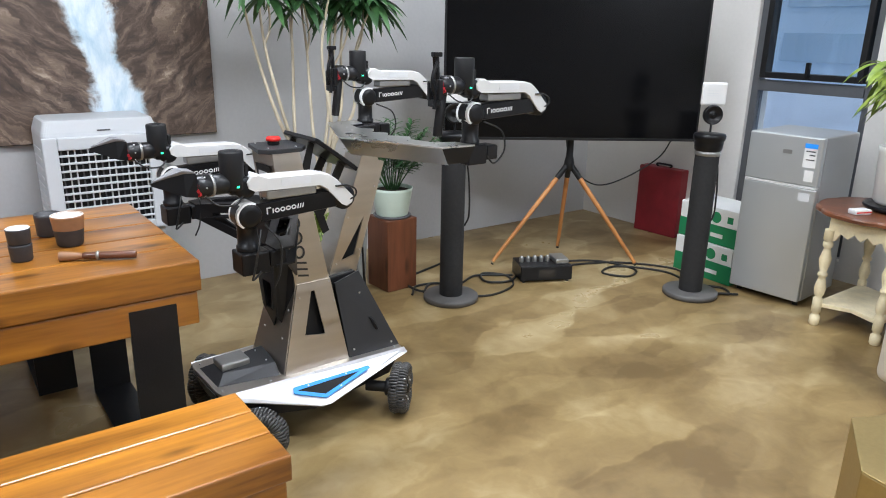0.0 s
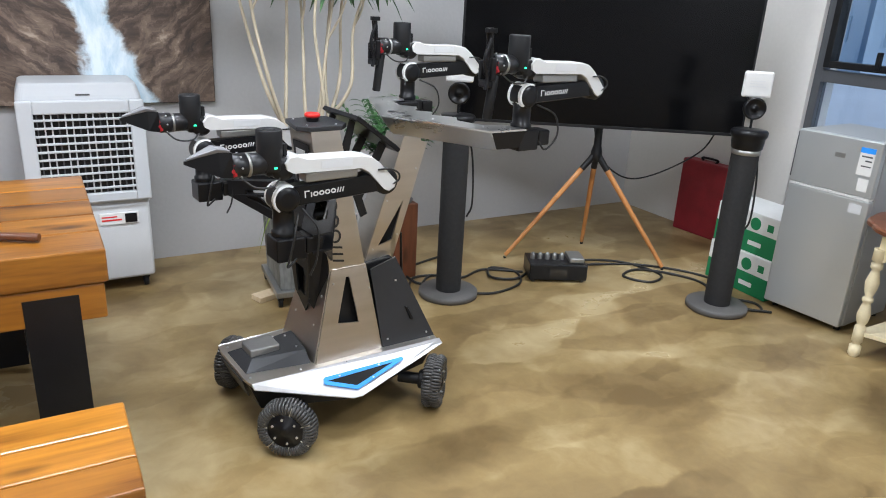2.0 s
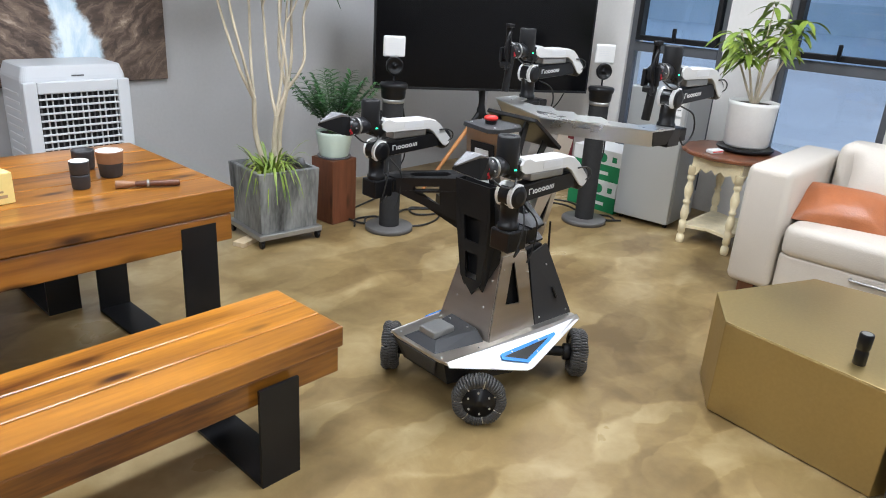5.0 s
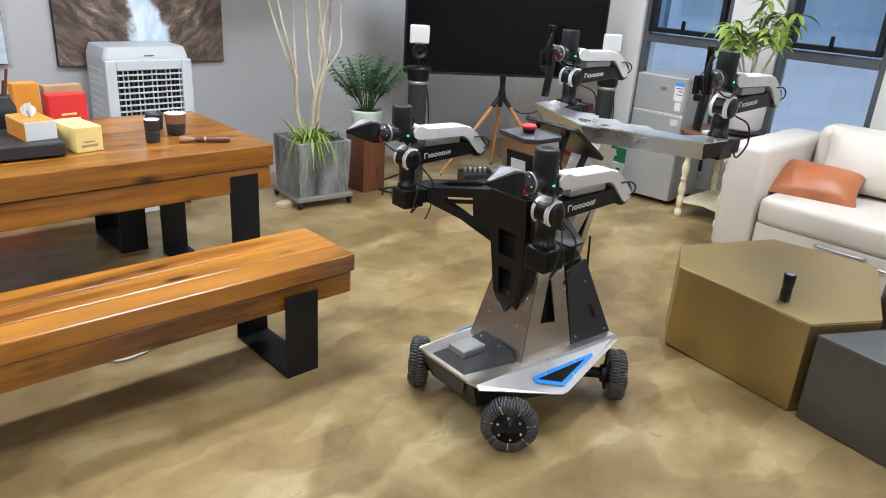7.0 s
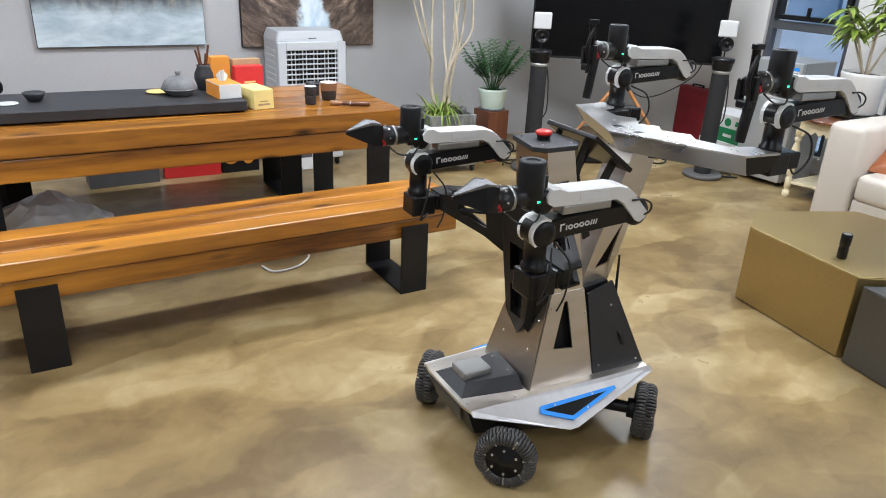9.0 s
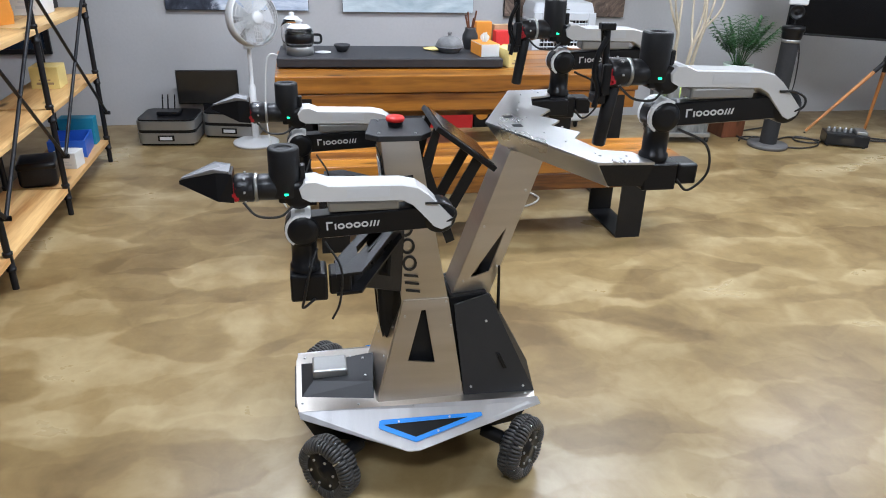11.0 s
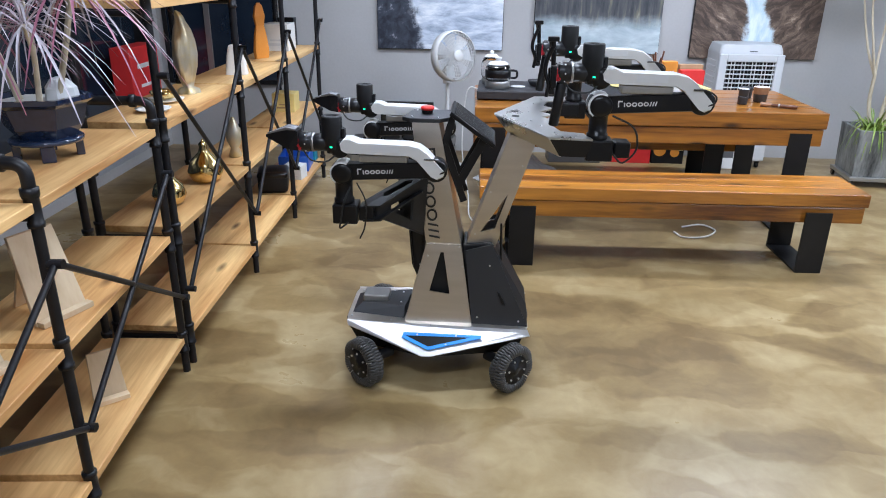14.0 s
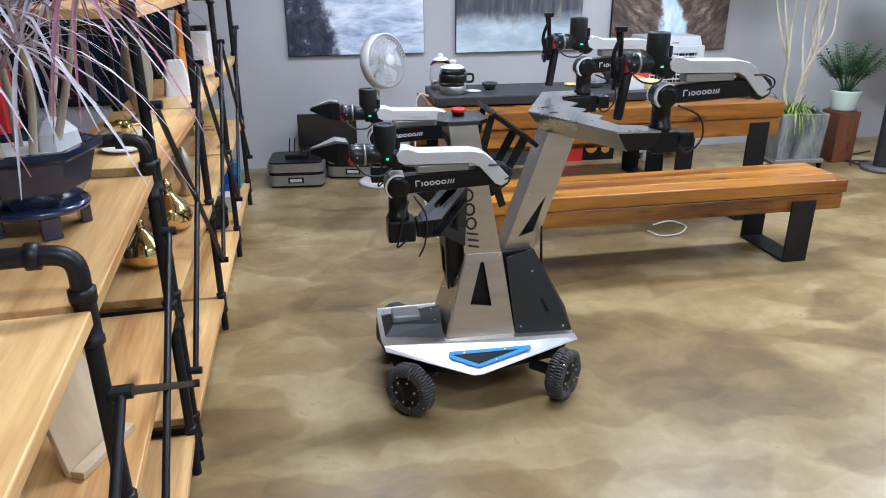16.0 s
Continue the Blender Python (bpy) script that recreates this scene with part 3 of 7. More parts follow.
# ---- long timber table and bench ----
def timber(name, at, length, depth, top, beams, leg_x, leg_in, label, category, leg_w):
    """Two courses of heavy planks on flat steel loop legs."""
    t = thing(name, at, label, category)
    n = beams
    w = depth / n
    for k in range(n):
        y0 = k * w
        part("top_plank", Shape().box(0, length, y0 + 0.0015, y0 + w - 0.0015, top - (0.075 if category == "bench" else 0.10), top, 0.006), WOODT, t)
    h1, h2 = (0.075, 0.098) if category == "bench" else (0.10, 0.112)
    for y0 in (0.012, depth - 0.012 - w * 0.8):
        part("lower_beam", Shape().box(0.01, length - 0.012, y0, y0 + w * 0.8, top - h1 - h2, top - h1 - 0.004, 0.006), WOODT, t)
    zt = top - h1 - 0.03
    for lx in leg_x:
        y0, y1 = -0.008 + leg_in, depth + 0.008 - leg_in
        loop = [(y0 - 0.012, 0), (y1 + 0.012, 0), (y1 + 0.012, zt), (y1, zt), (y1, 0.012), (y0, 0.012), (y0, zt), (y0 - 0.012, zt)]
        leg = Shape().prism([(lx, y, z) for y, z in loop], (leg_w, 0, 0))
        part("leg", leg, BLACKM, t, "flat black steel loop leg")
    return t


timber("bench", pose(-0.915, 2.098, 0), 2.163, 0.388, 0.466, 3, (0.175, 1.82), 0.0, "heavy amber pine bench on black steel loop legs", "bench", 0.145)
timber("bench", pose(-0.96, 3.76, 0), 2.163, 0.388, 0.466, 3, (0.19, 1.81), 0.0, "second heavy amber pine bench behind the table", "bench", 0.145)
timber("table", pose(-0.95, 2.775, 0), 2.215, 0.89, 0.785, 5, (0.06, 1.995), 0.03, "long heavy amber pine table on black steel legs", "table", 0.14)
# ---- mobile robot ----
def logo(parent, at, size, material, thick=0.19, label="plain pale mark"):
    """The maker's mark as plain bars and rings."""
    s = Shape()
    t, x = size * thick, 0.0

    def ring(cx, cz, rx, rz, n=16):
        loop = []
        for k, y in ((1.0, 0.0), (1.0, 0.0012), (None, 0.0012), (None, 0.0)):
            a, b = (rx, rz) if k else (rx - t, rz - t)
            loop.append([(cx + a * math.cos(2 * math.pi * i / n), y, cz + b * math.sin(2 * math.pi * i / n)) for i in range(n)])
        s.loft(loop + [loop[0]], False)

    s.box(x, x + t, 0, 0.0012, 0, size).box(x + t, x + size * 0.75, 0, 0.0012, size - t, size)
    x += size * 0.95
    s.box(x, x + t, 0, 0.0012, 0, size * 0.7)
    x += size * 0.35
    for k in range(4):
        ring(x + size * 0.40, size * 0.35, size * 0.42, size * 0.36)
        x += size * 0.92
    for k in range(3):
        s.prism([(x, 0, 0), (x + t, 0, 0), (x + t + size * 0.2, 0, size * 0.7), (x + size * 0.2, 0, size * 0.7)], (0, 0.0012, 0))
        x += size * 0.42
    return part("logo", s, material, parent, label, at)


def bolts(parent, spots, r=0.005, material=None):
    for p, d in spots:
        d = Vector(d)
        part("bolt", Shape().cyl(Vector(p) - d * 0.001, Vector(p) + d * 0.003, r, n=8), material or STEELW, parent)


def wheel(parent):
    """An omni wheel, axis along x, outer face at +x: overlapping ribbed rollers round a bolted hub."""
    w = new("wheel")
    w.parent = parent
    R = 0.105
    ty = Shape()
    for row, (xc, off) in enumerate(((0.014, 0.0), (-0.014, 0.5))):
        for k in range(7):
            a0 = 2 * math.pi * (k + off) / 7
            ribs = 7
            for j in range(ribs):
                u = (j - (ribs - 1) / 2) / ribs
                a = a0 + u * 2 * math.pi / 7 * 0.96
                rr = 0.024 - 0.016 * u * u
                c, s = math.cos(a), math.sin(a)
                t = Vector((0, -s, c))
                ctr = Vector((xc, c * (R - 0.0245), s * (R - 0.0245)))
                hw = 0.0042
                ty.cyl(ctr - t * hw, ctr + t * hw, rr, n=10, bevel=0.0018)
    part("tyre", ty, RUBBER, w, "ribbed dark grey rubber rollers")
    part("hub", Shape().lathe([(0.012, -0.03), (0.062, -0.03), (0.064, -0.02), (0.064, 0.024), (0.060, 0.030), (0.020, 0.030), (0.018, 0.035), (0.004, 0.035)], n=28, axis="X"), BLACKP, w, "black hub plate")
    for xc in (0.014, -0.014):
        part("roller_core", Shape().lathe([(R - 0.026 + 0.0145 * math.cos(2 * math.pi * k / 10), 0.0145 * math.sin(2 * math.pi * k / 10)) for k in range(11)], (xc, 0, 0), 30, "X", cap=False), BLACKS, w)
    for k in range(7):
        a = 2 * math.pi * (k + 0.5) / 7
        c, s = math.cos(a), math.sin(a)
        part("spoke", Shape().prism([Vector((0.022, 0.060 * c - 0.0022 * s, 0.060 * s + 0.0022 * c)), Vector((0.022, 0.060 * c + 0.0022 * s, 0.060 * s - 0.0022 * c)), Vector((0.022, 0.093 * c + 0.0016 * s, 0.093 * s - 0.0016 * c)), Vector((0.022, 0.093 * c - 0.0016 * s, 0.093 * s + 0.0016 * c))], (0.006, 0, 0)), STEELW, w, "bright roller fork")
    part("roller_ring", Shape().lathe([(0.05, -0.005), (0.083, -0.005), (0.083, 0.005), (0.05, 0.005)], n=28, axis="X"), GREYM, w)
    for k in range(6):
        a = 2 * math.pi * k / 6 + 0.3
        part("bolt", Shape().cyl((0.029, 0.045 * math.cos(a), 0.045 * math.sin(a)), (0.034, 0.045 * math.cos(a), 0.045 * math.sin(a)), 0.0042, n=8), STEELW, w)
    return w


def framed(outer, hole, d):
    """A plate with an opening: outer and hole are loops of equal length, thickened by d."""
    n, d = len(outer), Vector(d)
    vs = [Vector(p) for p in outer] + [Vector(p) for p in hole]
    vs += [p + d for p in vs]
    fs = []
    for i in range(n):
        j = (i + 1) % n
        fs += [(i, j, n + j, n + i), (2 * n + j, 2 * n + i, 3 * n + i, 3 * n + j), (j, i, 2 * n + i, 2 * n + j), (n + i, n + j, 3 * n + j, 3 * n + i)]
    bm = bmesh.new()
    bv = [bm.verts.new(p) for p in vs]
    for f in fs:
        bm.faces.new([bv[k] for k in f])
    bmesh.ops.recalc_face_normals(bm, faces=bm.faces[:])
    return Shape().bm(bm)


def arm(robot, at, front):
    """A jointed arm: base block, post, dark upper arm, white forearm, wrist with camera and gripper."""
    a = part("arm", Shape().box(-0.052, 0.038, -0.042, 0.042, 0.0, 0.072, 0.006).box(-0.11, -0.056, -0.036, 0.036, 0.012, 0.066, 0.006), BLACKP, robot, "black and white jointed arm", at)
    part("post", Shape().lathe([(0.034, 0.07), (0.036, 0.075), (0.036, 0.088), (0.031, 0.092), (0.031, 0.15), (0.036, 0.156), (0.036, 0.18)], n=24), BLACKP, a)
    part("shoulder", Shape().lathe([(0.020, -0.040), (0.034, -0.038), (0.038, -0.032), (0.038, 0.032), (0.034, 0.038), (0.020, 0.040)], (0, 0, 0.185), 26, "Y"), BLACKP, a)

    def wrap(r0, r1, a0, a1, hw, n=10):
        """A band wrapped round the front of the shoulder."""
        rings = []
        for i in range(n + 1):
            t = radians(a0 + (a1 - a0) * i / n)
            c, s = math.cos(t), math.sin(t)
            rings.append([(r0 * c, -hw, 0.185 + r0 * s), (r1 * c, -hw + 0.002, 0.185 + r1 * s), (r1 * c, hw - 0.002, 0.185 + r1 * s), (r0 * c, hw, 0.185 + r0 * s)])
        return Shape().loft(rings)

    part("ring", wrap(0.037, 0.0425, -55, 118, 0.035), WHITEP, a, "white shell round the shoulder")
    part("ring_insert", wrap(0.041, 0.0435, -30, 52, 0.021), BLACKP, a)
    prof = rounded(-0.352, 0.035, -0.030, 0.030, 0.029, 6)
    tilt = radians(3)
    up = Shape()
    rings = []
    for y, k in ((-0.028, 0.86), (-0.022, 0.97), (0.022, 0.97), (0.028, 0.86)):
        ring = []
        for px, pz in prof:
            x, z = px, pz * k
            ring.append((x * math.cos(tilt) + z * math.sin(tilt) * 0, y, 0.187 + z - x * math.sin(tilt)))
        rings.append(ring)
    up.loft(rings)
    part("upper_arm", up, BLACKP, a, "glossy black tube")
    for sgn in (1, -1):
        m = pose(-0.185 if sgn > 0 else -0.045, 0.0285 * sgn, 0.183, 0, 3 * 1, 0 if sgn > 0 else 180)
        if sgn > 0:
            m = Matrix.Translation((-0.055, 0.0295, 0.183)) @ Matrix.Rotation(radians(180), 4, "Z") @ Matrix.Rotation(radians(-3), 4, "Y")
        else:
            m = Matrix.Translation((-0.19, -0.0295, 0.190)) @ Matrix.Rotation(radians(3), 4, "Y")
        logo(a, m, 0.0205, WHITEP)
    part("elbow", Shape().lathe([(0.018, -0.031), (0.038, -0.029), (0.041, -0.024), (0.041, 0.024), (0.038, 0.029), (0.018, 0.031)], (-0.329, 0, 0.202), 24, "Y"), BLACKP, a)
    # forearm: thick at the elbow crook, straight run forward
    outl = [(-0.362, 0.200), (-0.356, 0.182), (-0.336, 0.172), (-0.318, 0.180), (-0.262, 0.238), (-0.236, 0.252), (-0.02, 0.262), (0.0, 0.272), (0.004, 0.290), (-0.010, 0.308), (-0.034, 0.309), (-0.062, 0.298), (-0.235, 0.294), (-0.272, 0.286), (-0.300, 0.266)]
    rings = []
    cx, cz = -0.17, 0.255
    for y, k in ((-0.036, 0.93), (-0.030, 1.0), (0.030, 1.0), (0.036, 0.93)):
        rings.append([(px + (0 if k == 1 else (0.004 if px < -0.3 else -0.002 if px > -0.02 else 0)), y, pz + (0 if k == 1 else (0.003 if pz < 0.26 else -0.003))) for px, pz in outl])
    part("forearm", Shape().loft(rings), WHITEG, a, "white moulded forearm shell")
    for sg in (1, -1):
        part("inset", Shape().box(-0.205, -0.105, 0.0355 * sg - 0.0012, 0.0355 * sg + 0.0012, 0.266, 0.288, 0.0005), PALEGREY, a, "pale grey inset on the forearm")
    part("forearm_motor", Shape().box(-0.23, -0.06, -0.026, 0.026, 0.226, 0.254, 0.006), GREYM, a)
    part("wrist", Shape().lathe([(0.018, -0.030), (0.032, -0.028), (0.034, -0.02), (0.034, 0.02), (0.032, 0.028), (0.018, 0.030)], (0.006, 0, 0.272), 22, "Y").box(0.0, 0.052, -0.024, 0.024, 0.252, 0.288, 0.006), BLACKP, a)
    part("camera", Shape().lathe([(0.034, 0.268), (0.036, 0.272), (0.036, 0.378), (0.034, 0.382), (0.020, 0.382), (0.018, 0.378)], (0.035, 0, 0), 26).box(-0.012, 0.0, -0.012, 0.012, 0.27, 0.34, 0.002), BLACKS, a, "upright black camera can")
    part("status_light", Shape().box(0.028, 0.037, 0.036, 0.0378, 0.277, 0.282), LEDG, a, "small green light")
    gx = Shape().lathe([(0.022, 0.045), (0.031, 0.05), (0.031, 0.095), (0.027, 0.10), (0.030, 0.104), (0.034, 0.108), (0.034, 0.142), (0.030, 0.148)], (0, 0, 0.288), 22, "X")
    part("gripper_motor", gx, MOTORM, a, "dark cylindrical gripper motor")
    bolts(a, [((0.125, 0.034 * math.cos(k * 0.9), 0.288 + 0.034 * math.sin(k * 0.9)), (0, math.cos(k * 0.9), math.sin(k * 0.9))) for k in range(7)], 0.0028)
    part("motor_collar", Shape().lathe([(0.026, 0.096), (0.0335, 0.097), (0.0335, 0.104), (0.026, 0.105)], (0, 0, 0.288), 22, "X"), GREYM, a, "grey clamping collar")
    part("gripper_joint", Shape().box(0.140, 0.156, -0.026, 0.026, 0.262, 0.302, 0.004).cyl((0.148, -0.031, 0.28), (0.148, 0.031, 0.28), 0.006, n=12).box(0.139, 0.146, 0.026, 0.031, 0.266, 0.298, 0.001), REDL, a, "dark red joint")
    if front:
        tip = [(0.150, 0.030, 0.262), (0.150, -0.030, 0.262), (0.150, -0.030, 0.330), (0.150, 0.030, 0.330)]
        mid = [(0.185, 0.034, 0.268), (0.185, -0.034, 0.268), (0.185, -0.026, 0.336), (0.185, 0.026, 0.336)]
        end = [(0.268, 0.004, 0.303), (0.268, -0.004, 0.303), (0.268, -0.004, 0.311), (0.268, 0.004, 0.311)]
        part("jaw", Shape().loft([tip, mid, end]), BLACKP, a, "black beak shaped gripper jaw")
        part("jaw_plate", Shape().prism([(0.156, 0.030, 0.334), (0.156, -0.030, 0.334), (0.19, -0.030, 0.3405), (0.262, -0.005, 0.3145), (0.262, 0.005, 0.3145), (0.19, 0.030, 0.3405)], (0, 0, 0.003)), JAWG, a, "matt grey jaw plate")
    else:
        cl = Shape()
        cl.lathe([(0.010, 0.152), (0.026, 0.153), (0.030, 0.158), (0.030, 0.166), (0.026, 0.170), (0.010, 0.170)], (0, 0, 0.280), 18, "X")
        cl.box(0.150, 0.176, -0.034, -0.016, 0.235, 0.300, 0.004).box(0.152, 0.172, 0.016, 0.032, 0.240, 0.312, 0.004).box(0.154, 0.184, -0.020, 0.020, 0.216, 0.240, 0.005)
        cl.cyl((0.158, -0.006, 0.30), (0.176, 0.004, 0.388), 0.005, n=8)
        cl.cyl((0.162, 0.012, 0.29), (0.168, 0.012, 0.395), 0.008, n=10).box(0.150, 0.186, 0.0, 0.022, 0.386, 0.402, 0.003)
        cl.tube([(0.168, 0.018, 0.37), (0.186, 0.018, 0.33), (0.190, 0.018, 0.29), (0.176, 0.018, 0.25), (0.182, 0.018, 0.21)], 0.007, 8, 4)
        part("claw", cl, BLACKP, a, "black folding gripper claw")
        part("pointer", Shape().cyl((0.128, -0.004, 0.268), (0.150, -0.004, 0.110), 0.0165, n=14, bevel=0.003), BLACKS, a, "black stick hanging from the gripper")
    part("cable", Shape().tube([(-0.335, 0.030, 0.19), (-0.362, 0.040, 0.205), (-0.362, 0.042, 0.228), (-0.33, 0.042, 0.245), (-0.29, 0.04, 0.246)], 0.003, 6), CABLE, a)
    part("cable", Shape().tube([(0.13, 0.03, 0.262), (0.10, 0.05, 0.236), (0.05, 0.05, 0.232), (0.02, 0.034, 0.25)], 0.003, 6), CABLE, a)
    if front:
        part("lead", Shape().tube([(-0.03, 0.034, 0.14), (-0.01, 0.058, 0.09), (0.005, 0.055, 0.02), (0.01, 0.048, -0.012), (-0.02, 0.046, 0.01)], 0.0035, 6).tube([(-0.05, 0.02, 0.15), (-0.085, 0.05, 0.09), (-0.08, 0.05, 0.0), (-0.06, 0.046, -0.05)], 0.003, 6), CABLE, a)
    else:
        part("lead", Shape().tube([(-0.04, 0.03, 0.155), (-0.11, 0.05, 0.12), (-0.125, 0.055, 0.05), (-0.085, 0.045, 0.0), (-0.05, 0.042, 0.03)], 0.0035, 6), CABLE, a)
    return a


def build_robot():
    rb = thing("mobile_robot", pose(0, 0, 0), "four-armed wheeled robot with brushed steel masts and white deck", "robot")
    # deck
    top = [(0.39, -0.115), (0.39, 0.115), (0.38, 0.165), (-0.355, 0.195), (-0.365, 0.15), (-0.365, -0.15), (-0.355, -0.195), (0.38, -0.165)]
    part("deck", Shape().prism([(x, y, 0.228) for x, y in top], (0, 0, 0.012), 0.002), STEEL, rb, "brushed steel deck plate")
    ch = Shape()
    ch.loft([[(0.34, -0.13, 0.12), (0.34, 0.13, 0.12), (0.05, 0.2, 0.10), (-0.32, 0.15, 0.12), (-0.32, -0.15, 0.12), (0.05, -0.2, 0.10)],
             [(0.385, -0.15, 0.228), (0.385, 0.15, 0.228), (0.05, 0.19, 0.228), (-0.355, 0.18, 0.228), (-0.355, -0.18, 0.228), (0.05, -0.19, 0.228)]])
    part("chassis", ch, BLACKS, rb, "black underbody")
    for s in (1, -1):
        A, A2, T, B, B2 = Vector((0.383, 0.163 * s, 0.243)), Vector((0.378, 0.176 * s, 0.226)), Vector((0.048, 0.292 * s, 0.158)), Vector((-0.372, 0.205 * s, 0.222)), Vector((-0.362, 0.195 * s, 0.243))
        nrm = (B2 - A).cross(T - A).normalized()
        if nrm.y * s < 0:
            nrm = -nrm
        part("side_plate", Shape().prism([A, A2, T + Vector((0.015, 0, 0)), T + Vector((-0.02, 0, 0)), B, B2], -nrm * 0.006), STEELW, rb, "bright white metal side plate")
        # triangular window: blue border round a dark opening
        a, b, c = Vector((0.172, 0.214 * s, 0.2085)), Vector((-0.178, 0.222 * s, 0.2145)), Vector((0.045, 0.266 * s, 0.174))
        off = nrm * 0.002

        def onp(p):
            return p + nrm * ((A - p).dot(nrm)) + off

        a, b, c = onp(a), onp(b), onp(c)
        g = (a + b + c) / 3
        hole = [g + (p - g) * 0.76 for p in (a, b, c)]
        tips = [hole[0], hole[1] + (hole[1] - g).normalized() * 0.040, hole[2]]
        border, arcs = Shape(), []
        for i in range(3):
            arc = []
            for q0, q1 in ((tips[i - 1], tips[i]), (tips[i], tips[(i + 1) % 3])):
                e = (q1 - q0).normalized()
                w = e.cross(nrm)
                arc.append(w if w.dot(tips[i] - g) > 0 or w.dot((q0 + q1) / 2 - g) > 0 else -w)
            arcs.append([tips[i] + (arc[0] * (1 - k / 5) + arc[1] * k / 5).normalized() * (0.0145, 0.006, 0.0145)[i] for k in range(6)])
        for i in range(3):
            j = (i + 1) % 3
            border.prism([hole[i]] + arcs[i], nrm * 0.004)
            border.prism([hole[i], arcs[i][-1], arcs[j][0], hole[j]], nrm * 0.004)
        part("trim", border, BLUEP, rb, "bright blue triangular trim with rounded corners")
        part("vent", Shape().prism([p - nrm * 0.0015 for p in hole], nrm * 0.003), BLACKP, rb, "dark triangular opening")
        bolts(rb, [(onp(p) + nrm * 0.003, nrm) for p in (a.lerp(b, 0.25), a.lerp(b, 0.7), c.lerp(b, 0.35))], 0.0035)
    # hatch and sensor box on the front deck
    part("hatch", Shape().loft([[(0.372, -0.10, 0.24), (0.372, 0.085, 0.24), (0.15, 0.125, 0.24), (0.12, -0.11, 0.24)], [(0.335, -0.055, 0.268), (0.335, 0.045, 0.268), (0.15, 0.085, 0.278), (0.13, -0.08, 0.278)]]), CHAR, rb, "charcoal hatch on the front deck")
    part("sensor", Shape().box(0.225, 0.335, -0.055, 0.035, 0.266, 0.296, 0.006), GREYM, rb, "flat grey sensor box")
    part("nose", Shape().prism([(0.388, -0.11, 0.226), (0.388, 0.11, 0.226), (0.36, 0.08, 0.15), (0.36, -0.08, 0.15)], (0.006, 0, 0)), CHAR, rb)
    bolts(rb, [((x, y, 0.2415), (0, 0, 1)) for x, y in ((0.20, 0.15), (0.37, 0.12), (0.36, -0.13), (-0.33, 0.172))] + [((0.17, 0.05, 0.277), (0, 0, 1)), ((0.17, -0.05, 0.277), (0, 0, 1)), ((0.21, -0.07, 0.273), (0, 0, 1))], 0.004)
    # lower mast: two flared side plates with triangular cut-outs, front and rear faces
    for s in (1, -1):
        yb, yt = 0.147 * s, 0.103 * s

        def q(x, z):
            return Vector((x, yb + (yt - yb) * (z - 0.24) / 0.34, z))

        outer = [(0.139, 0.24), (-0.132, 0.24), (-0.082, 0.57), (0.055, 0.57)]
        hole = [(0.044, 0.372), (-0.040, 0.360), (-0.012, 0.536), (0.001, 0.536)]
        sp = framed([q(*p) for p in outer], [q(*p) for p in hole], (0, -0.006 * s, 0))
        part("mast_base_plate", sp, STEEL, rb, "brushed steel side plate with a triangular opening")
        bolts(rb, [(q(0.052, 0.52) + Vector((0, 0.001 * s, 0)), (0, s, 0)), (q(-0.09, 0.48), (0, s, 0)), (q(-0.075, 0.56), (0, s, 0))], 0.004)
    part("mast_core", Shape().loft([[(0.10, -0.11, 0.24), (0.10, 0.11, 0.24), (-0.10, 0.11, 0.24), (-0.10, -0.11, 0.24)], [(0.03, -0.08, 0.57), (0.03, 0.08, 0.57), (-0.06, 0.08, 0.57), (-0.06, -0.08, 0.57)]]), BLACKS, rb)
    part("mast_front", Shape().prism([(0.139, 0.140, 0.24), (0.139, -0.140, 0.24), (0.055, -0.097, 0.57), (0.055, 0.097, 0.57)], (0.004, 0, 0.001)), STEEL, rb, "brushed steel front face")
    bolts(rb, [((0.112, 0.075, 0.36), (1, 0, 0.25)), ((0.112, -0.075, 0.36), (1, 0, 0.25)), ((0.085, 0.085, 0.47), (1, 0, 0.25))], 0.0045)
    # upper mast, leaning forward, with its head
    part("mast", Shape().loft([[(0.060, -0.100, 0.56), (0.060, 0.100, 0.56), (-0.082, 0.100, 0.56), (-0.082, -0.100, 0.56)], [(0.118, -0.086, 1.058), (0.118, 0.086, 1.058), (0.014, 0.086, 1.058), (0.014, -0.086, 1.058)]]), STEEL, rb, "tall brushed steel mast")
    ln = logo(rb, Matrix.Identity(4), 0.060, CHAR, 0.13, "dark cut mark")
    ux, uz = Vector((-0.112, 0.031, -0.993)).normalized(), Vector((-0.993, 0.0, 0.112)).normalized()
    uy = uz.cross(ux)
    ln.matrix_basis = Matrix.Translation((0.088, 0.0915, 0.955)) @ Matrix((ux, uy, uz)).transposed().to_4x4()
    hd = part("head", Shape().prism([(0.128, -0.095, 1.058), (0.158, 0.06, 1.058), (0.125, 0.092, 1.058), (0.008, 0.092, 1.058), (-0.03, 0.05, 1.058), (-0.03, -0.10, 1.058)], (0, 0, 0.016), 0.002), CHAR, rb, "charcoal cap plate")
    part("emergency_button", Shape().lathe([(0.020, 1.074), (0.022, 1.08), (0.022, 1.087)], (0.066, -0.012, 0), 20), BLACKP, hd)
    part("button_cap", Shape().lathe([(0.019, 1.087), (0.026, 1.090), (0.027, 1.098), (0.022, 1.103), (0.004, 1.104)], (0.066, -0.012, 0), 24), REDP, hd, "red mushroom stop button")
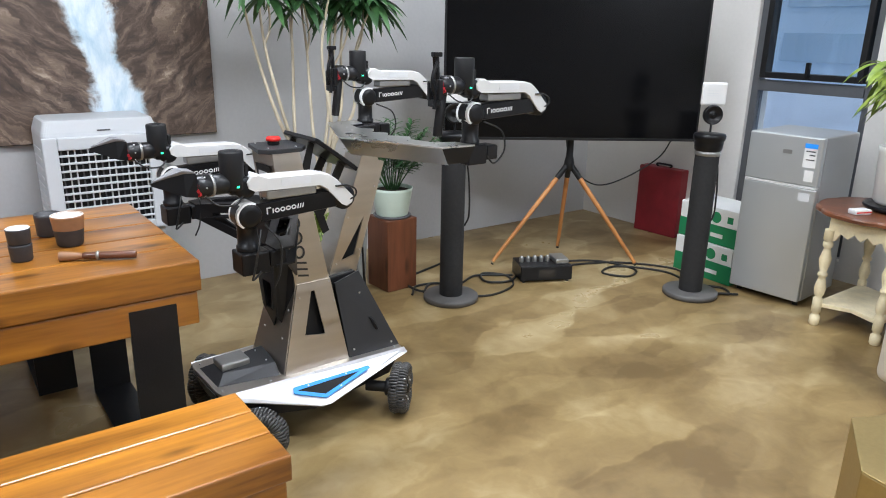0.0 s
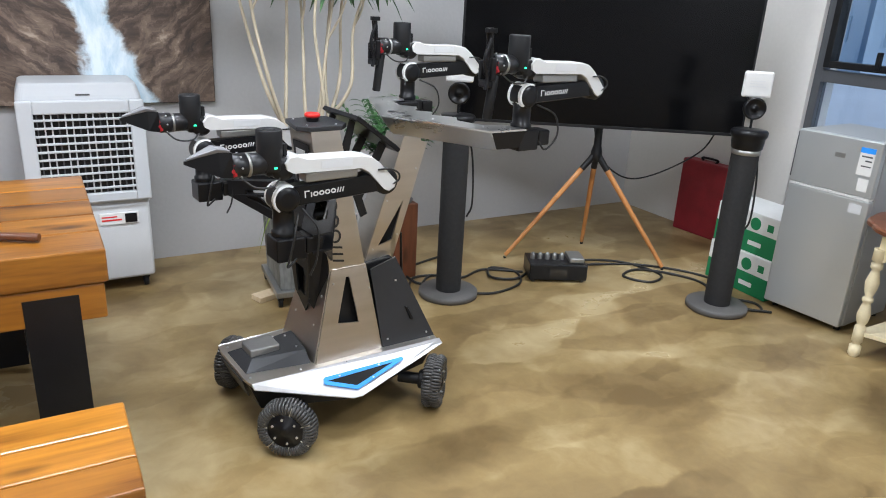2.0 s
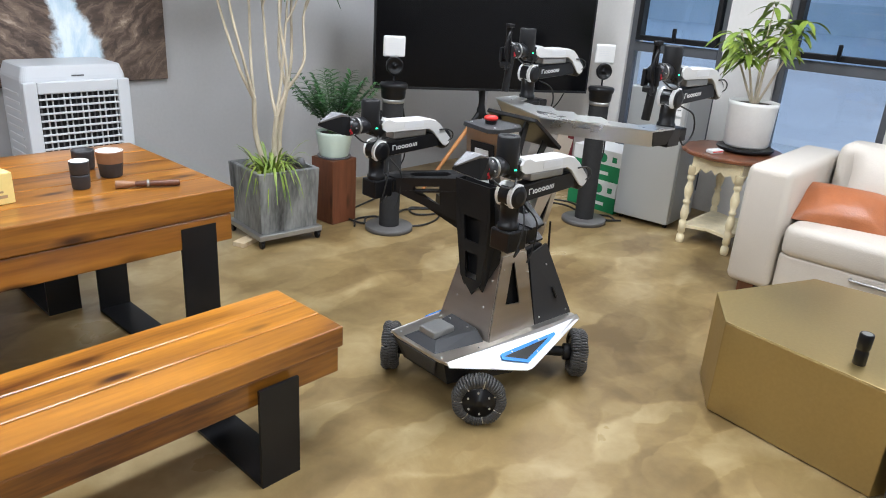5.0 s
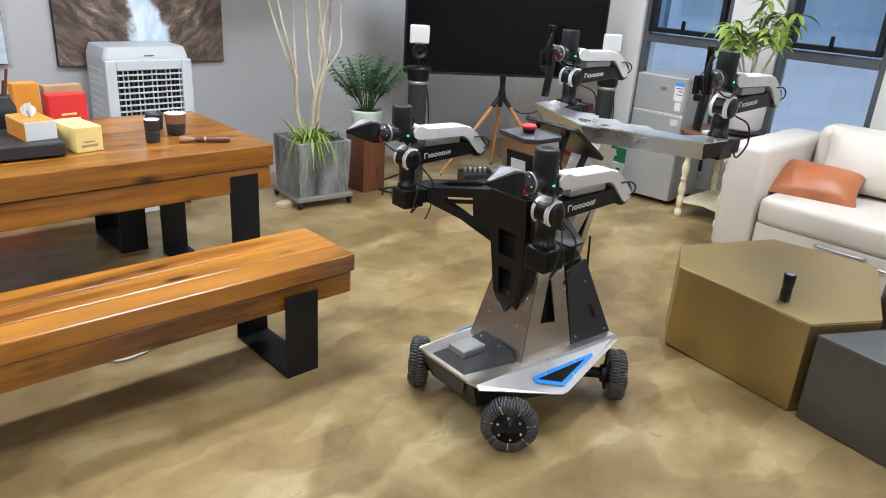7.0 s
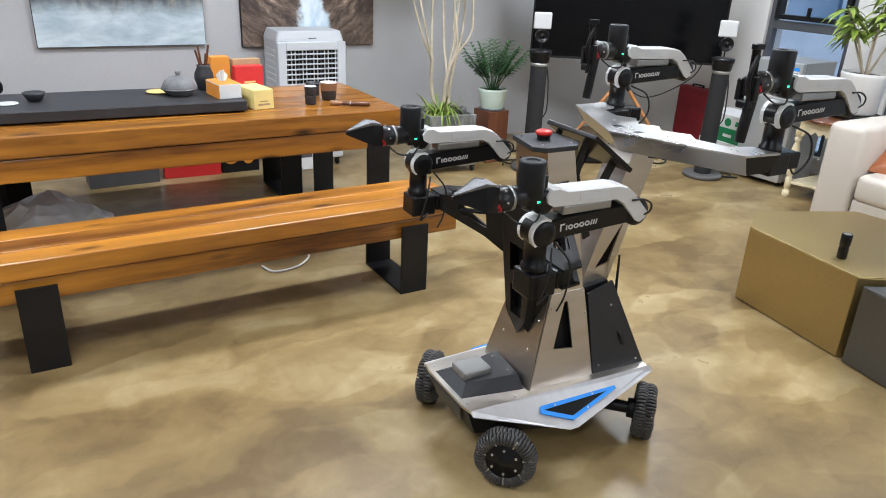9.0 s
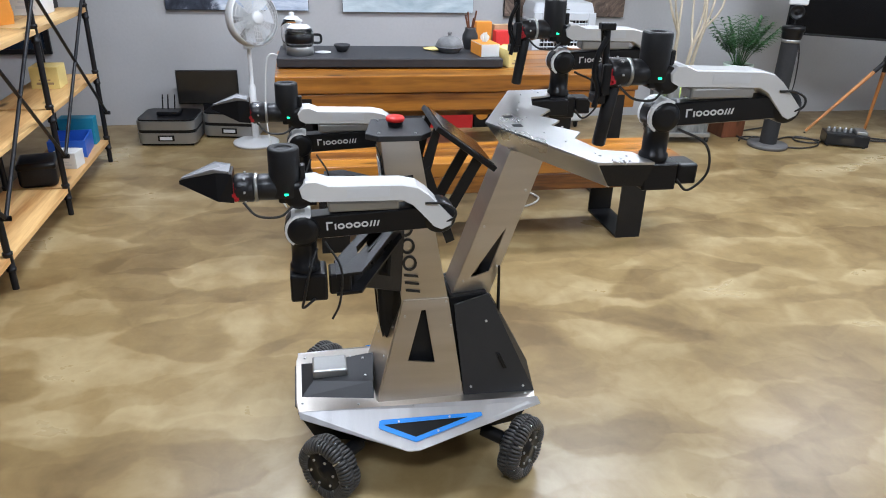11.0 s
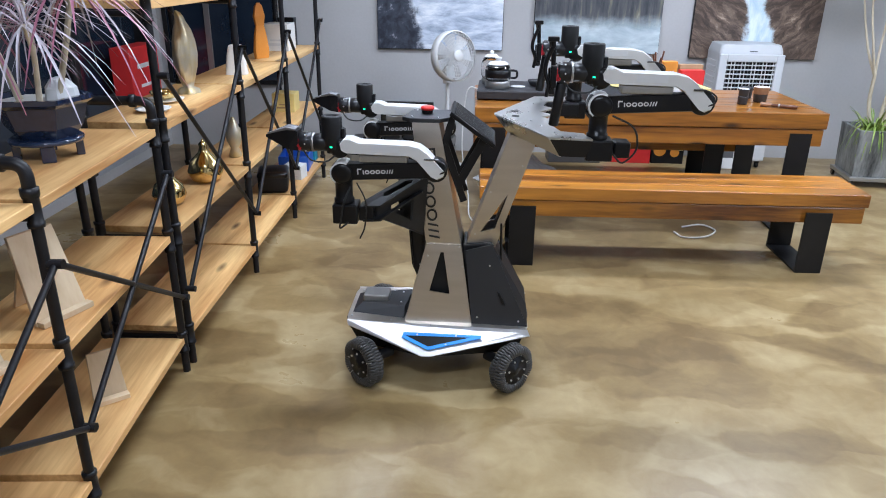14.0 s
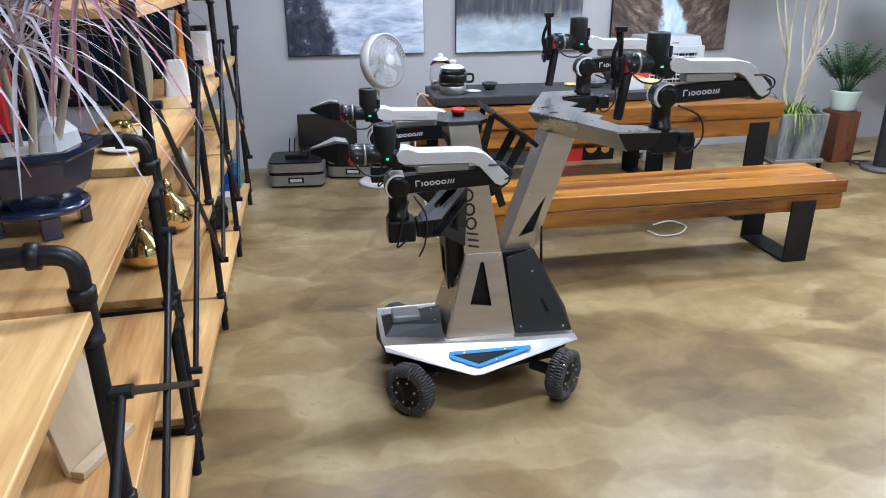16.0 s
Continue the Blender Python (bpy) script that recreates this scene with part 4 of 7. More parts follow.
    bolts(hd, [((0.12, 0.06, 1.074), (0, 0, 1)), ((0.11, -0.07, 1.074), (0, 0, 1)), ((0.02, 0.07, 1.074), (0, 0, 1))], 0.004)
    part("mast_opening", Shape().prism([(0.0915, -0.062, 0.80), (0.0915, 0.062, 0.80), (0.1155, 0.060, 1.01), (0.1155, -0.060, 1.01)], (0.0025, 0, -0.0004)), BLACKS, rb, "dark opening in the front of the mast")
    part("mast_door", Shape().prism([(0.0945, -0.040, 0.80), (0.0945, 0.040, 0.80), (0.1165, 0.034, 0.985), (0.1165, -0.034, 0.985)], (0.0025, 0, -0.0004)), PALEGREY, rb, "pale cover inside the mast opening")
    # tablet on struts behind the head
    sc = Shape()
    t0, t1 = Vector((-0.035, 0, 1.108)), Vector((-0.205, 0, 0.985))
    dv = (t1 - t0).normalized()
    nv = Vector((dv.z * -1, 0, dv.x * 1))
    nv = -nv if nv.z < 0 else nv
    sc.prism([t0 + Vector((0, -0.125, 0)), t1 + Vector((0, -0.125, 0)), t1 + Vector((0, 0.125, 0)), t0 + Vector((0, 0.125, 0))], nv * -0.016, 0.003)
    tb = part("tablet", sc, BLACKP, rb, "black touch screen tilted back")
    u0, u1 = t0 + dv * 0.012 + nv * 0.001, t1 - dv * 0.012 + nv * 0.001
    part("screen", Shape().prism([u0 + Vector((0, -0.115, 0)), u1 + Vector((0, -0.115, 0)), u1 + Vector((0, 0.115, 0)), u0 + Vector((0, 0.115, 0))], nv * 0.0015), TABLET, tb)
    for y in (-0.07, 0.07):
        part("bracket", Shape().prism([(-0.02, y, 0.98), (0.005, y, 0.96), (-0.075, y, 0.74), (-0.10, y, 0.75)], (0, 0.008, 0)), BLACKM, rb, "black screen bracket")
        part("bracket_strut", Shape().prism([(-0.15, y, 1.01), (-0.175, y, 0.99), (-0.075, y, 0.80), (-0.055, y, 0.83)], (0, 0.007, 0)), BLACKM, rb)
        part("bracket_tab", Shape().prism([(-0.03, y, 1.09), (-0.05, y, 1.08), (-0.02, y, 0.95), (0.01, y, 0.96)], (0, 0.0065, 0)), BLACKM, rb)
    # rear housing
    for s in (1, -1):
        hp = [(-0.134, 0.150 * s, 0.24), (-0.362, 0.160 * s, 0.24), (-0.208, 0.105 * s, 0.575), (-0.10, 0.108 * s, 0.545)]
        part("housing_panel", Shape().prism(hp, (0, -0.008 * s, 0)), CHAR, rb, "charcoal rear housing panel")
        part("housing_facet", Shape().prism([(-0.363, 0.157 * s, 0.24), (-0.209, 0.102 * s, 0.573), (-0.357, 0.078 * s, 0.305)], (0.006, -0.004 * s, 0)), BLACKS, rb, "black slanting rear facet")
        part("latch", Shape().prism([(-0.232, 0.1355 * s, 0.385), (-0.246, 0.1355 * s, 0.378), (-0.270, 0.1445 * s, 0.328), (-0.256, 0.1445 * s, 0.328)], (0, 0.007 * s, 0), 0.002), BLACKP, rb)
        bolts(rb, [((-0.20, 0.121 * s, 0.49), (0, s, 0)), ((-0.325, 0.1575 * s, 0.262), (0, s, 0)), ((-0.155, 0.149 * s, 0.27), (0, s, 0))], 0.004)
    part("housing", Shape().prism([(-0.10, -0.082, 0.24), (-0.358, -0.082, 0.24), (-0.357, -0.082, 0.305), (-0.206, -0.082, 0.570), (-0.09, -0.082, 0.560)], (0, 0.164, 0), 0.004), BLACKS, rb)
    part("antenna", Shape().cyl((-0.245, 0.09, 0.50), (-0.24, 0.086, 0.66), 0.006, 0.004, 10), BLACKP, rb, "black stub antenna")
    # rear boom: a twin-plate beam leaning back
    for s in (1, -1):
        y = 0.060 * s

        def bq(u, v):
            lo = Vector((-0.083, y, 0.50)).lerp(Vector((-0.205, y, 0.50)), v)
            hi = Vector((-0.258, y, 1.015)).lerp(Vector((-0.360, y, 0.985)), v)
            return lo.lerp(hi, u)

        o = [bq(0, 0), bq(0, 1), bq(1, 1), bq(1, 0)]
        h = [bq(0.22, 0.30), bq(0.26, 0.75), bq(0.56, 0.74), bq(0.47, 0.62)]
        bp = framed(o, h, (0, -0.006 * s, 0))
        part("boom_plate", bp, STEEL, rb, "brushed steel boom plate with a slot")
        bolts(rb, [(bq(0.2, 0.15), (0, s, 0)), (bq(0.55, 0.12), (0, s, 0)), (bq(0.8, 0.85), (0, s, 0)), (bq(0.3, 0.9), (0, s, 0))], 0.004)
    part("boom_web", Shape().prism([(-0.084, -0.054, 0.51), (-0.258, -0.054, 1.012), (-0.268, -0.054, 1.010), (-0.096, -0.054, 0.51)], (0, 0.108, 0)), STEEL, rb)
    part("boom_back", Shape().prism([(-0.196, -0.054, 0.51), (-0.350, -0.054, 0.985), (-0.342, -0.054, 0.985), (-0.186, -0.054, 0.51)], (0, 0.108, 0)), CHAR, rb)
    # chevron tray with a folded rim
    tz = 1.084
    outl = [(-0.195, 0.0), (-0.375, 0.405), (-0.520, 0.415), (-0.500, 0.325), (-0.425, 0.300), (-0.395, 0.19), (-0.435, 0.13), (-0.375, 0.055), (-0.42, 0.0),
            (-0.375, -0.055), (-0.435, -0.13), (-0.395, -0.19), (-0.425, -0.300), (-0.500, -0.325), (-0.520, -0.415), (-0.375, -0.405)]
    part("tray", Shape().prism([(x, y, tz - 0.006) for x, y in outl], (0, 0, 0.006)), TRAYM, rb, "bright steel chevron tray")
    for s in (1, -1):
        part("tray_rim", Shape().prism([(-0.197, 0.0, tz - 0.006), (-0.377, 0.405 * s, tz - 0.006), (-0.418, 0.387 * s, tz - 0.070), (-0.246, 0.0, tz - 0.070)], (-0.004, 0, 0)), TRAYM, rb, "folded steel tray rim")
        part("tray_end", Shape().prism([(-0.379, 0.405 * s, tz - 0.007), (-0.520, 0.415 * s, tz - 0.007), (-0.505, 0.400 * s, tz - 0.066), (-0.416, 0.394 * s, tz - 0.066)], (0, -0.008 * s, 0)), BLACKM, rb, "black tray end")
        part("tray_slot", Shape().box(-0.29, -0.262, 0.05 * s - 0.012, 0.05 * s + 0.012, tz, tz + 0.001), BLACKP, rb)
        part("tray_foot", Shape().box(-0.56, -0.42, min(0.30 * s, 0.395 * s), max(0.30 * s, 0.395 * s), tz - 0.066, tz - 0.012, 0.004), BLACKM, rb)
        bolts(rb, [((x, y * s, tz), (0, 0, 1)) for x, y in ((-0.33, 0.13), (-0.36, 0.22), (-0.40, 0.33), (-0.47, 0.36), (-0.40, 0.08), (-0.46, 0.40))], 0.0032)
    part("tray_column", Shape().box(-0.34, -0.27, -0.05, 0.05, 0.985, tz - 0.006, 0.004), STEEL, rb)
    # front yoke: black cut-out plates that carry the front arms
    for s in (1, -1):
        # wing outward, in two skins
        w0 = [Vector(p) for p in ((0.070, 0.10 * s, 0.86), (0.13, 0.10 * s, 0.85), (0.262, 0.315 * s, 0.818), (0.262, 0.395 * s, 0.818), (0.20, 0.395 * s, 0.822), (0.07, 0.17 * s, 0.86))]
        wc = Vector((0.145, 0.215 * s, 0.842))
        for dz in (0.0, -0.052):
            up = Vector((0, 0, dz))
            part("yoke_wing", framed([p + up for p in w0], [wc + (p - wc) * 0.5 + up for p in w0], (0, 0, -0.007)), BLACKM, rb, "black yoke wing with a cut-out")
        o = [Vector((0.135, 0.100 * s, 0.85)), Vector((0.264, 0.318 * s, 0.818)), Vector((0.264, 0.318 * s, 0.762)), Vector((0.110, 0.100 * s, 0.665))]
        c = sum(o, Vector()) / 4
        h = [c + (p - c) * 0.42 for p in o]
        fr = framed(o, h, (-0.008, 0, 0))
        part("yoke_web", fr, BLACKM, rb, "black yoke web with a cut-out")
        o = [Vector((0.060, 0.108 * s, 0.86)), Vector((0.225, 0.365 * s, 0.822)), Vector((0.225, 0.365 * s, 0.770)), Vector((0.075, 0.135 * s, 0.62))]
        c = sum(o, Vector()) / 4
        h = [c + (p - c) * 0.45 for p in o]
        fr = framed(o, h, (-0.008, 0, 0))
        part("yoke_web", fr, BLACKM, rb)
        cheek = [Vector((0.150, 0.092 * s, 0.86)), Vector((0.06, 0.100 * s, 0.86)), Vector((0.066, 0.097 * s, 0.52)), Vector((0.092, 0.055 * s, 0.40)), Vector((0.118, 0.050 * s, 0.44))]
        part("yoke_cheek", Shape().prism(cheek, (0, -0.008 * s, 0)), BLACKM, rb)
    fo = Shape()
    fo.prism([(0.150, -0.092, 0.86), (0.150, 0.092, 0.86), (0.138, 0.092, 0.72), (0.138, -0.092, 0.72)], (-0.006, 0, 0))
    fo.prism([(0.138, -0.092, 0.72), (0.138, -0.045, 0.72), (0.122, -0.030, 0.46), (0.122, -0.058, 0.46)], (-0.006, 0, 0))
    fo.prism([(0.138, 0.092, 0.72), (0.138, 0.045, 0.72), (0.122, 0.030, 0.46), (0.122, 0.058, 0.46)], (-0.006, 0, 0))
    fo.prism([(0.122, -0.058, 0.46), (0.122, 0.058, 0.46), (0.108, 0.0, 0.385)], (-0.006, 0, 0))
    fo.prism([(0.131, -0.06, 0.62), (0.131, 0.06, 0.62), (0.129, 0.055, 0.57), (0.129, -0.055, 0.57)], (-0.005, 0, 0))
    part("yoke_front", fo, BLACKM, rb, "black tapering yoke plate with slots")
    part("yoke_back", Shape().prism([(0.105, -0.085, 0.86), (0.105, 0.085, 0.86), (0.085, 0.05, 0.45), (0.085, -0.05, 0.45)], (-0.006, 0, 0)), BLACKS, rb)
    # arms
    for s in (1, -1):
        arm(rb, Matrix.Translation((0.335, 0.352 * s, 0.747)), True)
        arm(rb, Matrix.Translation((-0.540, 0.362 * s, 1.005)), False)
    # axles and wheels
    wheels = []
    for sx, sy in ((1, 1), (1, -1), (-1, 1), (-1, -1)):
        ang = math.degrees(math.atan2(sy, sx))
        hubp = Vector((0.300 * sx, 0.262 * sy, 0.105))
        d = Vector((sx, sy, 0)).normalized()
        part("axle", Shape().cyl(hubp - d * 0.03, hubp - d * 0.14, 0.022, n=16).cyl(hubp - d * 0.03, hubp - d * 0.06, 0.036, n=18, bevel=0.003), BLACKS, rb)
        w = wheel(rb)
        wheels.append((w, hubp, ang))
    return rb, wheels


robot, robot_wheels = build_robot()
ROBOT_PATH = [
    (0, 1.713, 3.056, -178.03),
    (0.5, 1.773, 3.059, -177.45),
    (1, 1.931, 3.050, -177.06),
    (1.5, 2.032, 3.057, -176.50),
    (2, 2.021, 3.007, -173.91),
    (2.5, 2.026, 2.834, -174.33),
    (3, 2.045, 2.655, -176.74),
    (3.5, 2.047, 2.527, -181.41),
    (4, 2.037, 2.383, -183.63),
    (4.2, 2.033, 2.331, -184.58),
    (6.3, 1.898, 1.680, -182.62),
    (6.5, 1.803, 1.618, -183.17),
    (7, 1.597, 1.459, -183.08),
    (7.5, 1.436, 1.334, -182.65),
    (8, 1.239, 1.188, -182.80),
    (8.5, 1.071, 1.075, -182.76),
    (9, 0.874, 0.942, -181.95),
    (9.5, 0.558, 0.831, -181.62),
    (10, 0.237, 0.699, -180.60),
    (10.2, 0.120, 0.654, -180.00),
    (12.3, -1.151, 0.579, -180.74),
    (12.5, -1.129, 0.593, -181.06),
    (13, -1.096, 0.693, -182.51),
    (13.5, -1.097, 0.853, -181.60),
    (14, -1.083, 1.032, -181.15),
    (14.5, -1.092, 1.098, -180.64),
    (15, -1.094, 1.130, -182.81),
    (15.5, -1.092, 1.223, -179.76),
    (16, -1.094, 1.290, -180.96),
]


rnd = random.Random(7)


def leaf(shape, base, d, length, width, droop, n=5, fold=0.25):
    """A bent, slightly folded blade from base along d."""
    d = Vector(d).normalized()
    side = d.cross(Vector((0, 0, 1)))
    side = side.normalized() if side.length > 0.05 else Vector((1, 0, 0))
    up = side.cross(d).normalized()
    pts = []
    for i in range(n + 1):
        t = i / n
        c = Vector(base) + d * (length * t) + Vector((0, 0, -1)) * (droop * length * t * t)
        w = width * math.sin(math.pi * min(1, 0.12 + t * 0.88)) ** 0.8 * 0.5 if i < n else 0.0008
        pts.append((c - side * w + up * w * fold, c - up * w * fold * 0.3, c + side * w + up * w * fold))
    vs = [p for r in pts for p in r]
    fs = []
    for i in range(n):
        for k in range(2):
            fs.append((i * 3 + k, i * 3 + k + 1, (i + 1) * 3 + k + 1, (i + 1) * 3 + k))
    shape.add(vs, fs, True)


def rosette(shape, at, count, length, width, spread=1.0, droop=0.5, low=-0.3):
    for k in range(count):
        a = k * 2.39996 + rnd.uniform(-0.2, 0.2)
        e = low + (1.25 - low) * (k / count) ** 1.2
        d = Vector((math.cos(a) * math.cos(e), math.sin(a) * math.cos(e), math.sin(e)))
        leaf(shape, Vector(at) + d * 0.01, d, length * rnd.uniform(0.75, 1.1), width * rnd.uniform(0.8, 1.15), droop * rnd.uniform(0.5, 1.3))


# ---- corner: screen on an easel stand ----
TVC, TVD, TVN = Vector((3.995, 3.853, 0)), Vector((0.842, -0.540, 0)), Vector((-0.540, -0.842, 0))
tv_rz = math.degrees(math.atan2(TVD.y, TVD.x))
tv = thing("television", pose(3.995, 3.853, 0, 0, 0, tv_rz), "large switched-off flat television on a wooden tripod stand", "television")
part("body", Shape().box(-0.825, 0.825, 0.0, 0.045, 0.815, 1.755, 0.006), BLACKP, tv)
part("bezel", Shape().box(-0.825, 0.825, -0.006, 0.0, 0.815, 0.832, 0.002).box(-0.825, 0.825, -0.006, 0.0, 1.743, 1.755, 0.002).box(-0.825, -0.813, -0.006, 0.0, 0.832, 1.743, 0.002).box(0.813, 0.825, -0.006, 0.0, 0.832, 1.743, 0.002), BLACKM, tv)
part("screen", Shape().box(-0.812, 0.812, -0.004, -0.001, 0.833, 1.742), SCREEN, tv, "glossy black screen")
ts = thing("tripod_stand", pose(3.995, 3.853, 0, 0, 0, tv_rz), "beech tripod easel stand with a black metal head", "stand")
hd = Shape().lathe([(0.02, 0.60), (0.035, 0.62), (0.034, 0.66), (0.024, 0.70), (0.022, 0.80), (0.03, 0.84)], (0.02, 0.085, 0), 16)
for fx, fy in ((-0.49, -0.075), (0.47, -0.1), (0.03, 0.30)):
    f = Vector((fx, fy, 0.0))
    h = Vector((0.02, 0.085, 0.66))
    dv = (f - h)
    a, b = h + dv * 0.03, h + dv * 0.16
    hd.tube([h + Vector((0, 0, 0.03)), a, b], [0.022, 0.019], 10, 4)
    part("leg", Shape().cyl(h + dv * 0.15, f + Vector((0, 0, 0.012)) - dv * 0.01, 0.017, 0.012, 14), TRIPODW, ts, "tapered wooden leg")
    part("foot", Shape().cyl(f - dv * 0.012, f, 0.010, n=10), BLACKP, ts)
part("head", hd, BLACKM, ts, "black metal head")
part("bracket", Shape().box(-0.22, 0.26, 0.05, 0.09, 0.84, 1.3, 0.006), BLACKM, ts)


# ---- speakers on columns ----
def speaker(x, y, aim, tall=0.0):
    s = thing("speaker", pose(x, y, 0, 0, 0, aim), "tall charcoal column speaker on a round grey foot", "speaker", "column speakers")
    part("foot", Shape().lathe([(0.15, 0.0), (0.157, 0.005), (0.157, 0.026), (0.150, 0.032), (0.06, 0.034)], n=40), DISCM, s, "round grey foot plate")
    part("column", Shape().lathe([(0.066, 0.033), (0.066, 0.84)], n=32), SPKR, s)
    part("band", Shape().lathe([(0.066, 0.835), (0.070, 0.837), (0.070, 0.858), (0.066, 0.860)], n=32), GREYM, s, "silver band")
    part("cap", Shape().lathe([(0.066, 0.858), (0.074, 0.866), (0.078, 0.90), (0.078, 0.915), (0.086, 0.925), (0.088, 0.945), (0.082, 0.955), (0.04, 0.960), (0.02, 0.962)], n=32), BLACKP, s, "flared black cap")
    part("stem", Shape().cyl((0, 0, 0.955), (0, 0.005, 1.03), 0.006, n=10), BLACKM, s)
    tw = part("tweeter", Shape().lathe([(0.018, 0.035), (0.040, 0.03), (0.052, 0.008), (0.054, -0.012), (0.050, -0.022), (0.044, -0.020), (0.030, -0.006), (0.014, -0.002), (0.012, -0.014), (0.002, -0.018)], (0, 0, 1.058), 28, "Y"), BLACKP, s, "round black horn driver")
    part("panel", Shape().box(-0.068, 0.068, 0.006, 0.028, 1.108, 1.232, 0.010), WHITEP, s, "square white panel above the driver")
    part("panel_print", Shape().box(-0.04, 0.03, 0.0045, 0.006, 1.185, 1.188).box(-0.04, 0.02, 0.0045, 0.006, 1.172, 1.175).box(-0.04, 0.035, 0.0045, 0.006, 1.159, 1.162), PALEGREY, s)
    part("panel_stem", Shape().cyl((0, 0.02, 1.04), (0, 0.018, 1.112), 0.006, n=8), BLACKM, s)
    part("lead", Shape().tube([(0.03, 0.05, 0.94), (0.085, 0.05, 0.75), (0.10, 0.05, 0.5), (0.075, 0.05, 0.42)], 0.005, 6), CABLE, s)
    return s


speaker(4.178, 2.978, -38)
speaker(2.940, 3.700, -30)
# ---- amplifier with valves ----
amp = thing("amplifier", pose(3.645, 3.69, 0, 0, 0, -26), "small black amplifier with glass valves, standing on the floor", "amplifier")
part("case", Shape().box(-0.165, 0.165, -0.10, 0.10, 0.012, 0.105, 0.005), BLACKP, amp)
part("front_panel", Shape().box(-0.16, 0.16, -0.104, -0.100, 0.02, 0.098), BLACKS, amp)
part("display", Shape().box(-0.05, 0.05, -0.1055, -0.104, 0.035, 0.08), TABLET, amp)
for k in range(5):
    part("valve", Shape().lathe([(0.014, 0.105), (0.014, 0.13), (0.010, 0.142), (0.003, 0.146)], (-0.135 + k * 0.042, 0.0, 0), 12), GREYM, amp, "silvery glass valve")
part("transformer", Shape().box(0.065, 0.15, -0.07, 0.07, 0.105, 0.135, 0.006), GREYM, amp)
for x, y in ((-0.14, -0.08), (0.14, -0.08), (-0.14, 0.08), (0.14, 0.08)):
    part("foot", Shape().cyl((x, y, 0), (x, y, 0.013), 0.012, n=10), RUBBER, amp)

# ---- cables on the floor ----
CABLES = [
    [(3.75, 3.72, 0.008), (3.95, 3.82, 0.008), (4.18, 3.70, 0.008), (4.25, 3.45, 0.008), (4.10, 3.38, 0.008), (4.02, 3.52, 0.008), (4.2, 3.55, 0.01), (4.38, 3.30, 0.008), (4.30, 3.05, 0.008)],
    [(3.50, 3.80, 0.008), (3.30, 3.92, 0.008), (3.12, 3.86, 0.008), (2.98, 3.95, 0.008), (2.86, 3.86, 0.008)],
    [(3.02, 3.66, 0.008), (3.18, 3.60, 0.008), (3.38, 3.66, 0.008), (3.46, 3.82, 0.008), (3.36, 3.93, 0.008), (3.28, 3.80, 0.01), (3.40, 3.72, 0.012), (3.60, 3.83, 0.008)],
    [(2.78, 3.86, 0.008), (2.88, 3.96, 0.01), (3.02, 3.92, 0.012), (2.97, 3.84, 0.008), (2.84, 3.88, 0.014), (2.90, 4.1, 0.008), (3.3, 4.25, 0.008)],
    [(4.25, 2.93, 0.008), (4.36, 2.84, 0.008), (4.42, 2.92, 0.008), (4.34, 3.0, 0.01), (4.28, 2.9, 0.014), (4.40, 2.80, 0.008)],
    [(3.86, 3.78, 0.008), (4.25, 3.62, 0.008), (4.48, 3.32, 0.008), (4.36, 3.10, 0.008)],
]
for pts in CABLES:
    tagged(part("cable", Shape().tube(pts, 0.007, 8, 8), CABLE, None), "black power cable lying in loops on the floor", "cable", "floor cables")
tagged(part("cable", Shape().tube([(4.03, 3.93, 0.82), (4.12, 3.95, 0.62), (4.32, 3.92, 0.48), (4.52, 3.86, 0.50), (4.70, 3.70, 0.66), (4.74, 3.62, 0.82)], 0.005, 8, 8), CABLE, None), "thin black cable hanging under the television", "cable")

# ---- red case, boxes, fridge ----
rc = thing("case", pose(5.09, 3.96, 0, 0, 0, 3), "dark red vinyl case with a black handle, against the wall", "case")
part("shell", Shape().box(0, 0.10, -0.185, 0.185, 0, 0.515, 0.01), REDCASE, rc)
part("handle", Shape().tube([(0.05, -0.05, 0.513), (0.05, -0.06, 0.535), (0.05, 0.06, 0.535), (0.05, 0.05, 0.513)], 0.008, 8, 4), BLACKP, rc)
for i, (z, dx) in enumerate(((0.0, 0.0), (0.232, 0.012))):
    bx = thing("carton", pose(4.51 + dx, 3.14, z, 0, 0, -4), "green and white card carton, stacked", "box", "green cartons")
    part("lower_half", Shape().box(0, 0.30, -0.215, 0.215, 0, 0.12, 0.004), GREENC, bx, "green printed half")
    part("upper_half", Shape().box(0.001, 0.299, -0.214, 0.214, 0.12, 0.23, 0.004), CARDW, bx, "white printed half")
    part("print", Shape().box(-0.001, 0.0, -0.12, -0.03, 0.045, 0.07), CARDW, bx)
    part("print", Shape().box(-0.001, 0.0, -0.18, -0.14, 0.15, 0.19), GREENC, bx)
    part("badge", Shape().cyl((0.0, -0.06, 0.17), (-0.0012, -0.06, 0.17), 0.035, n=20), GREENC, bx)

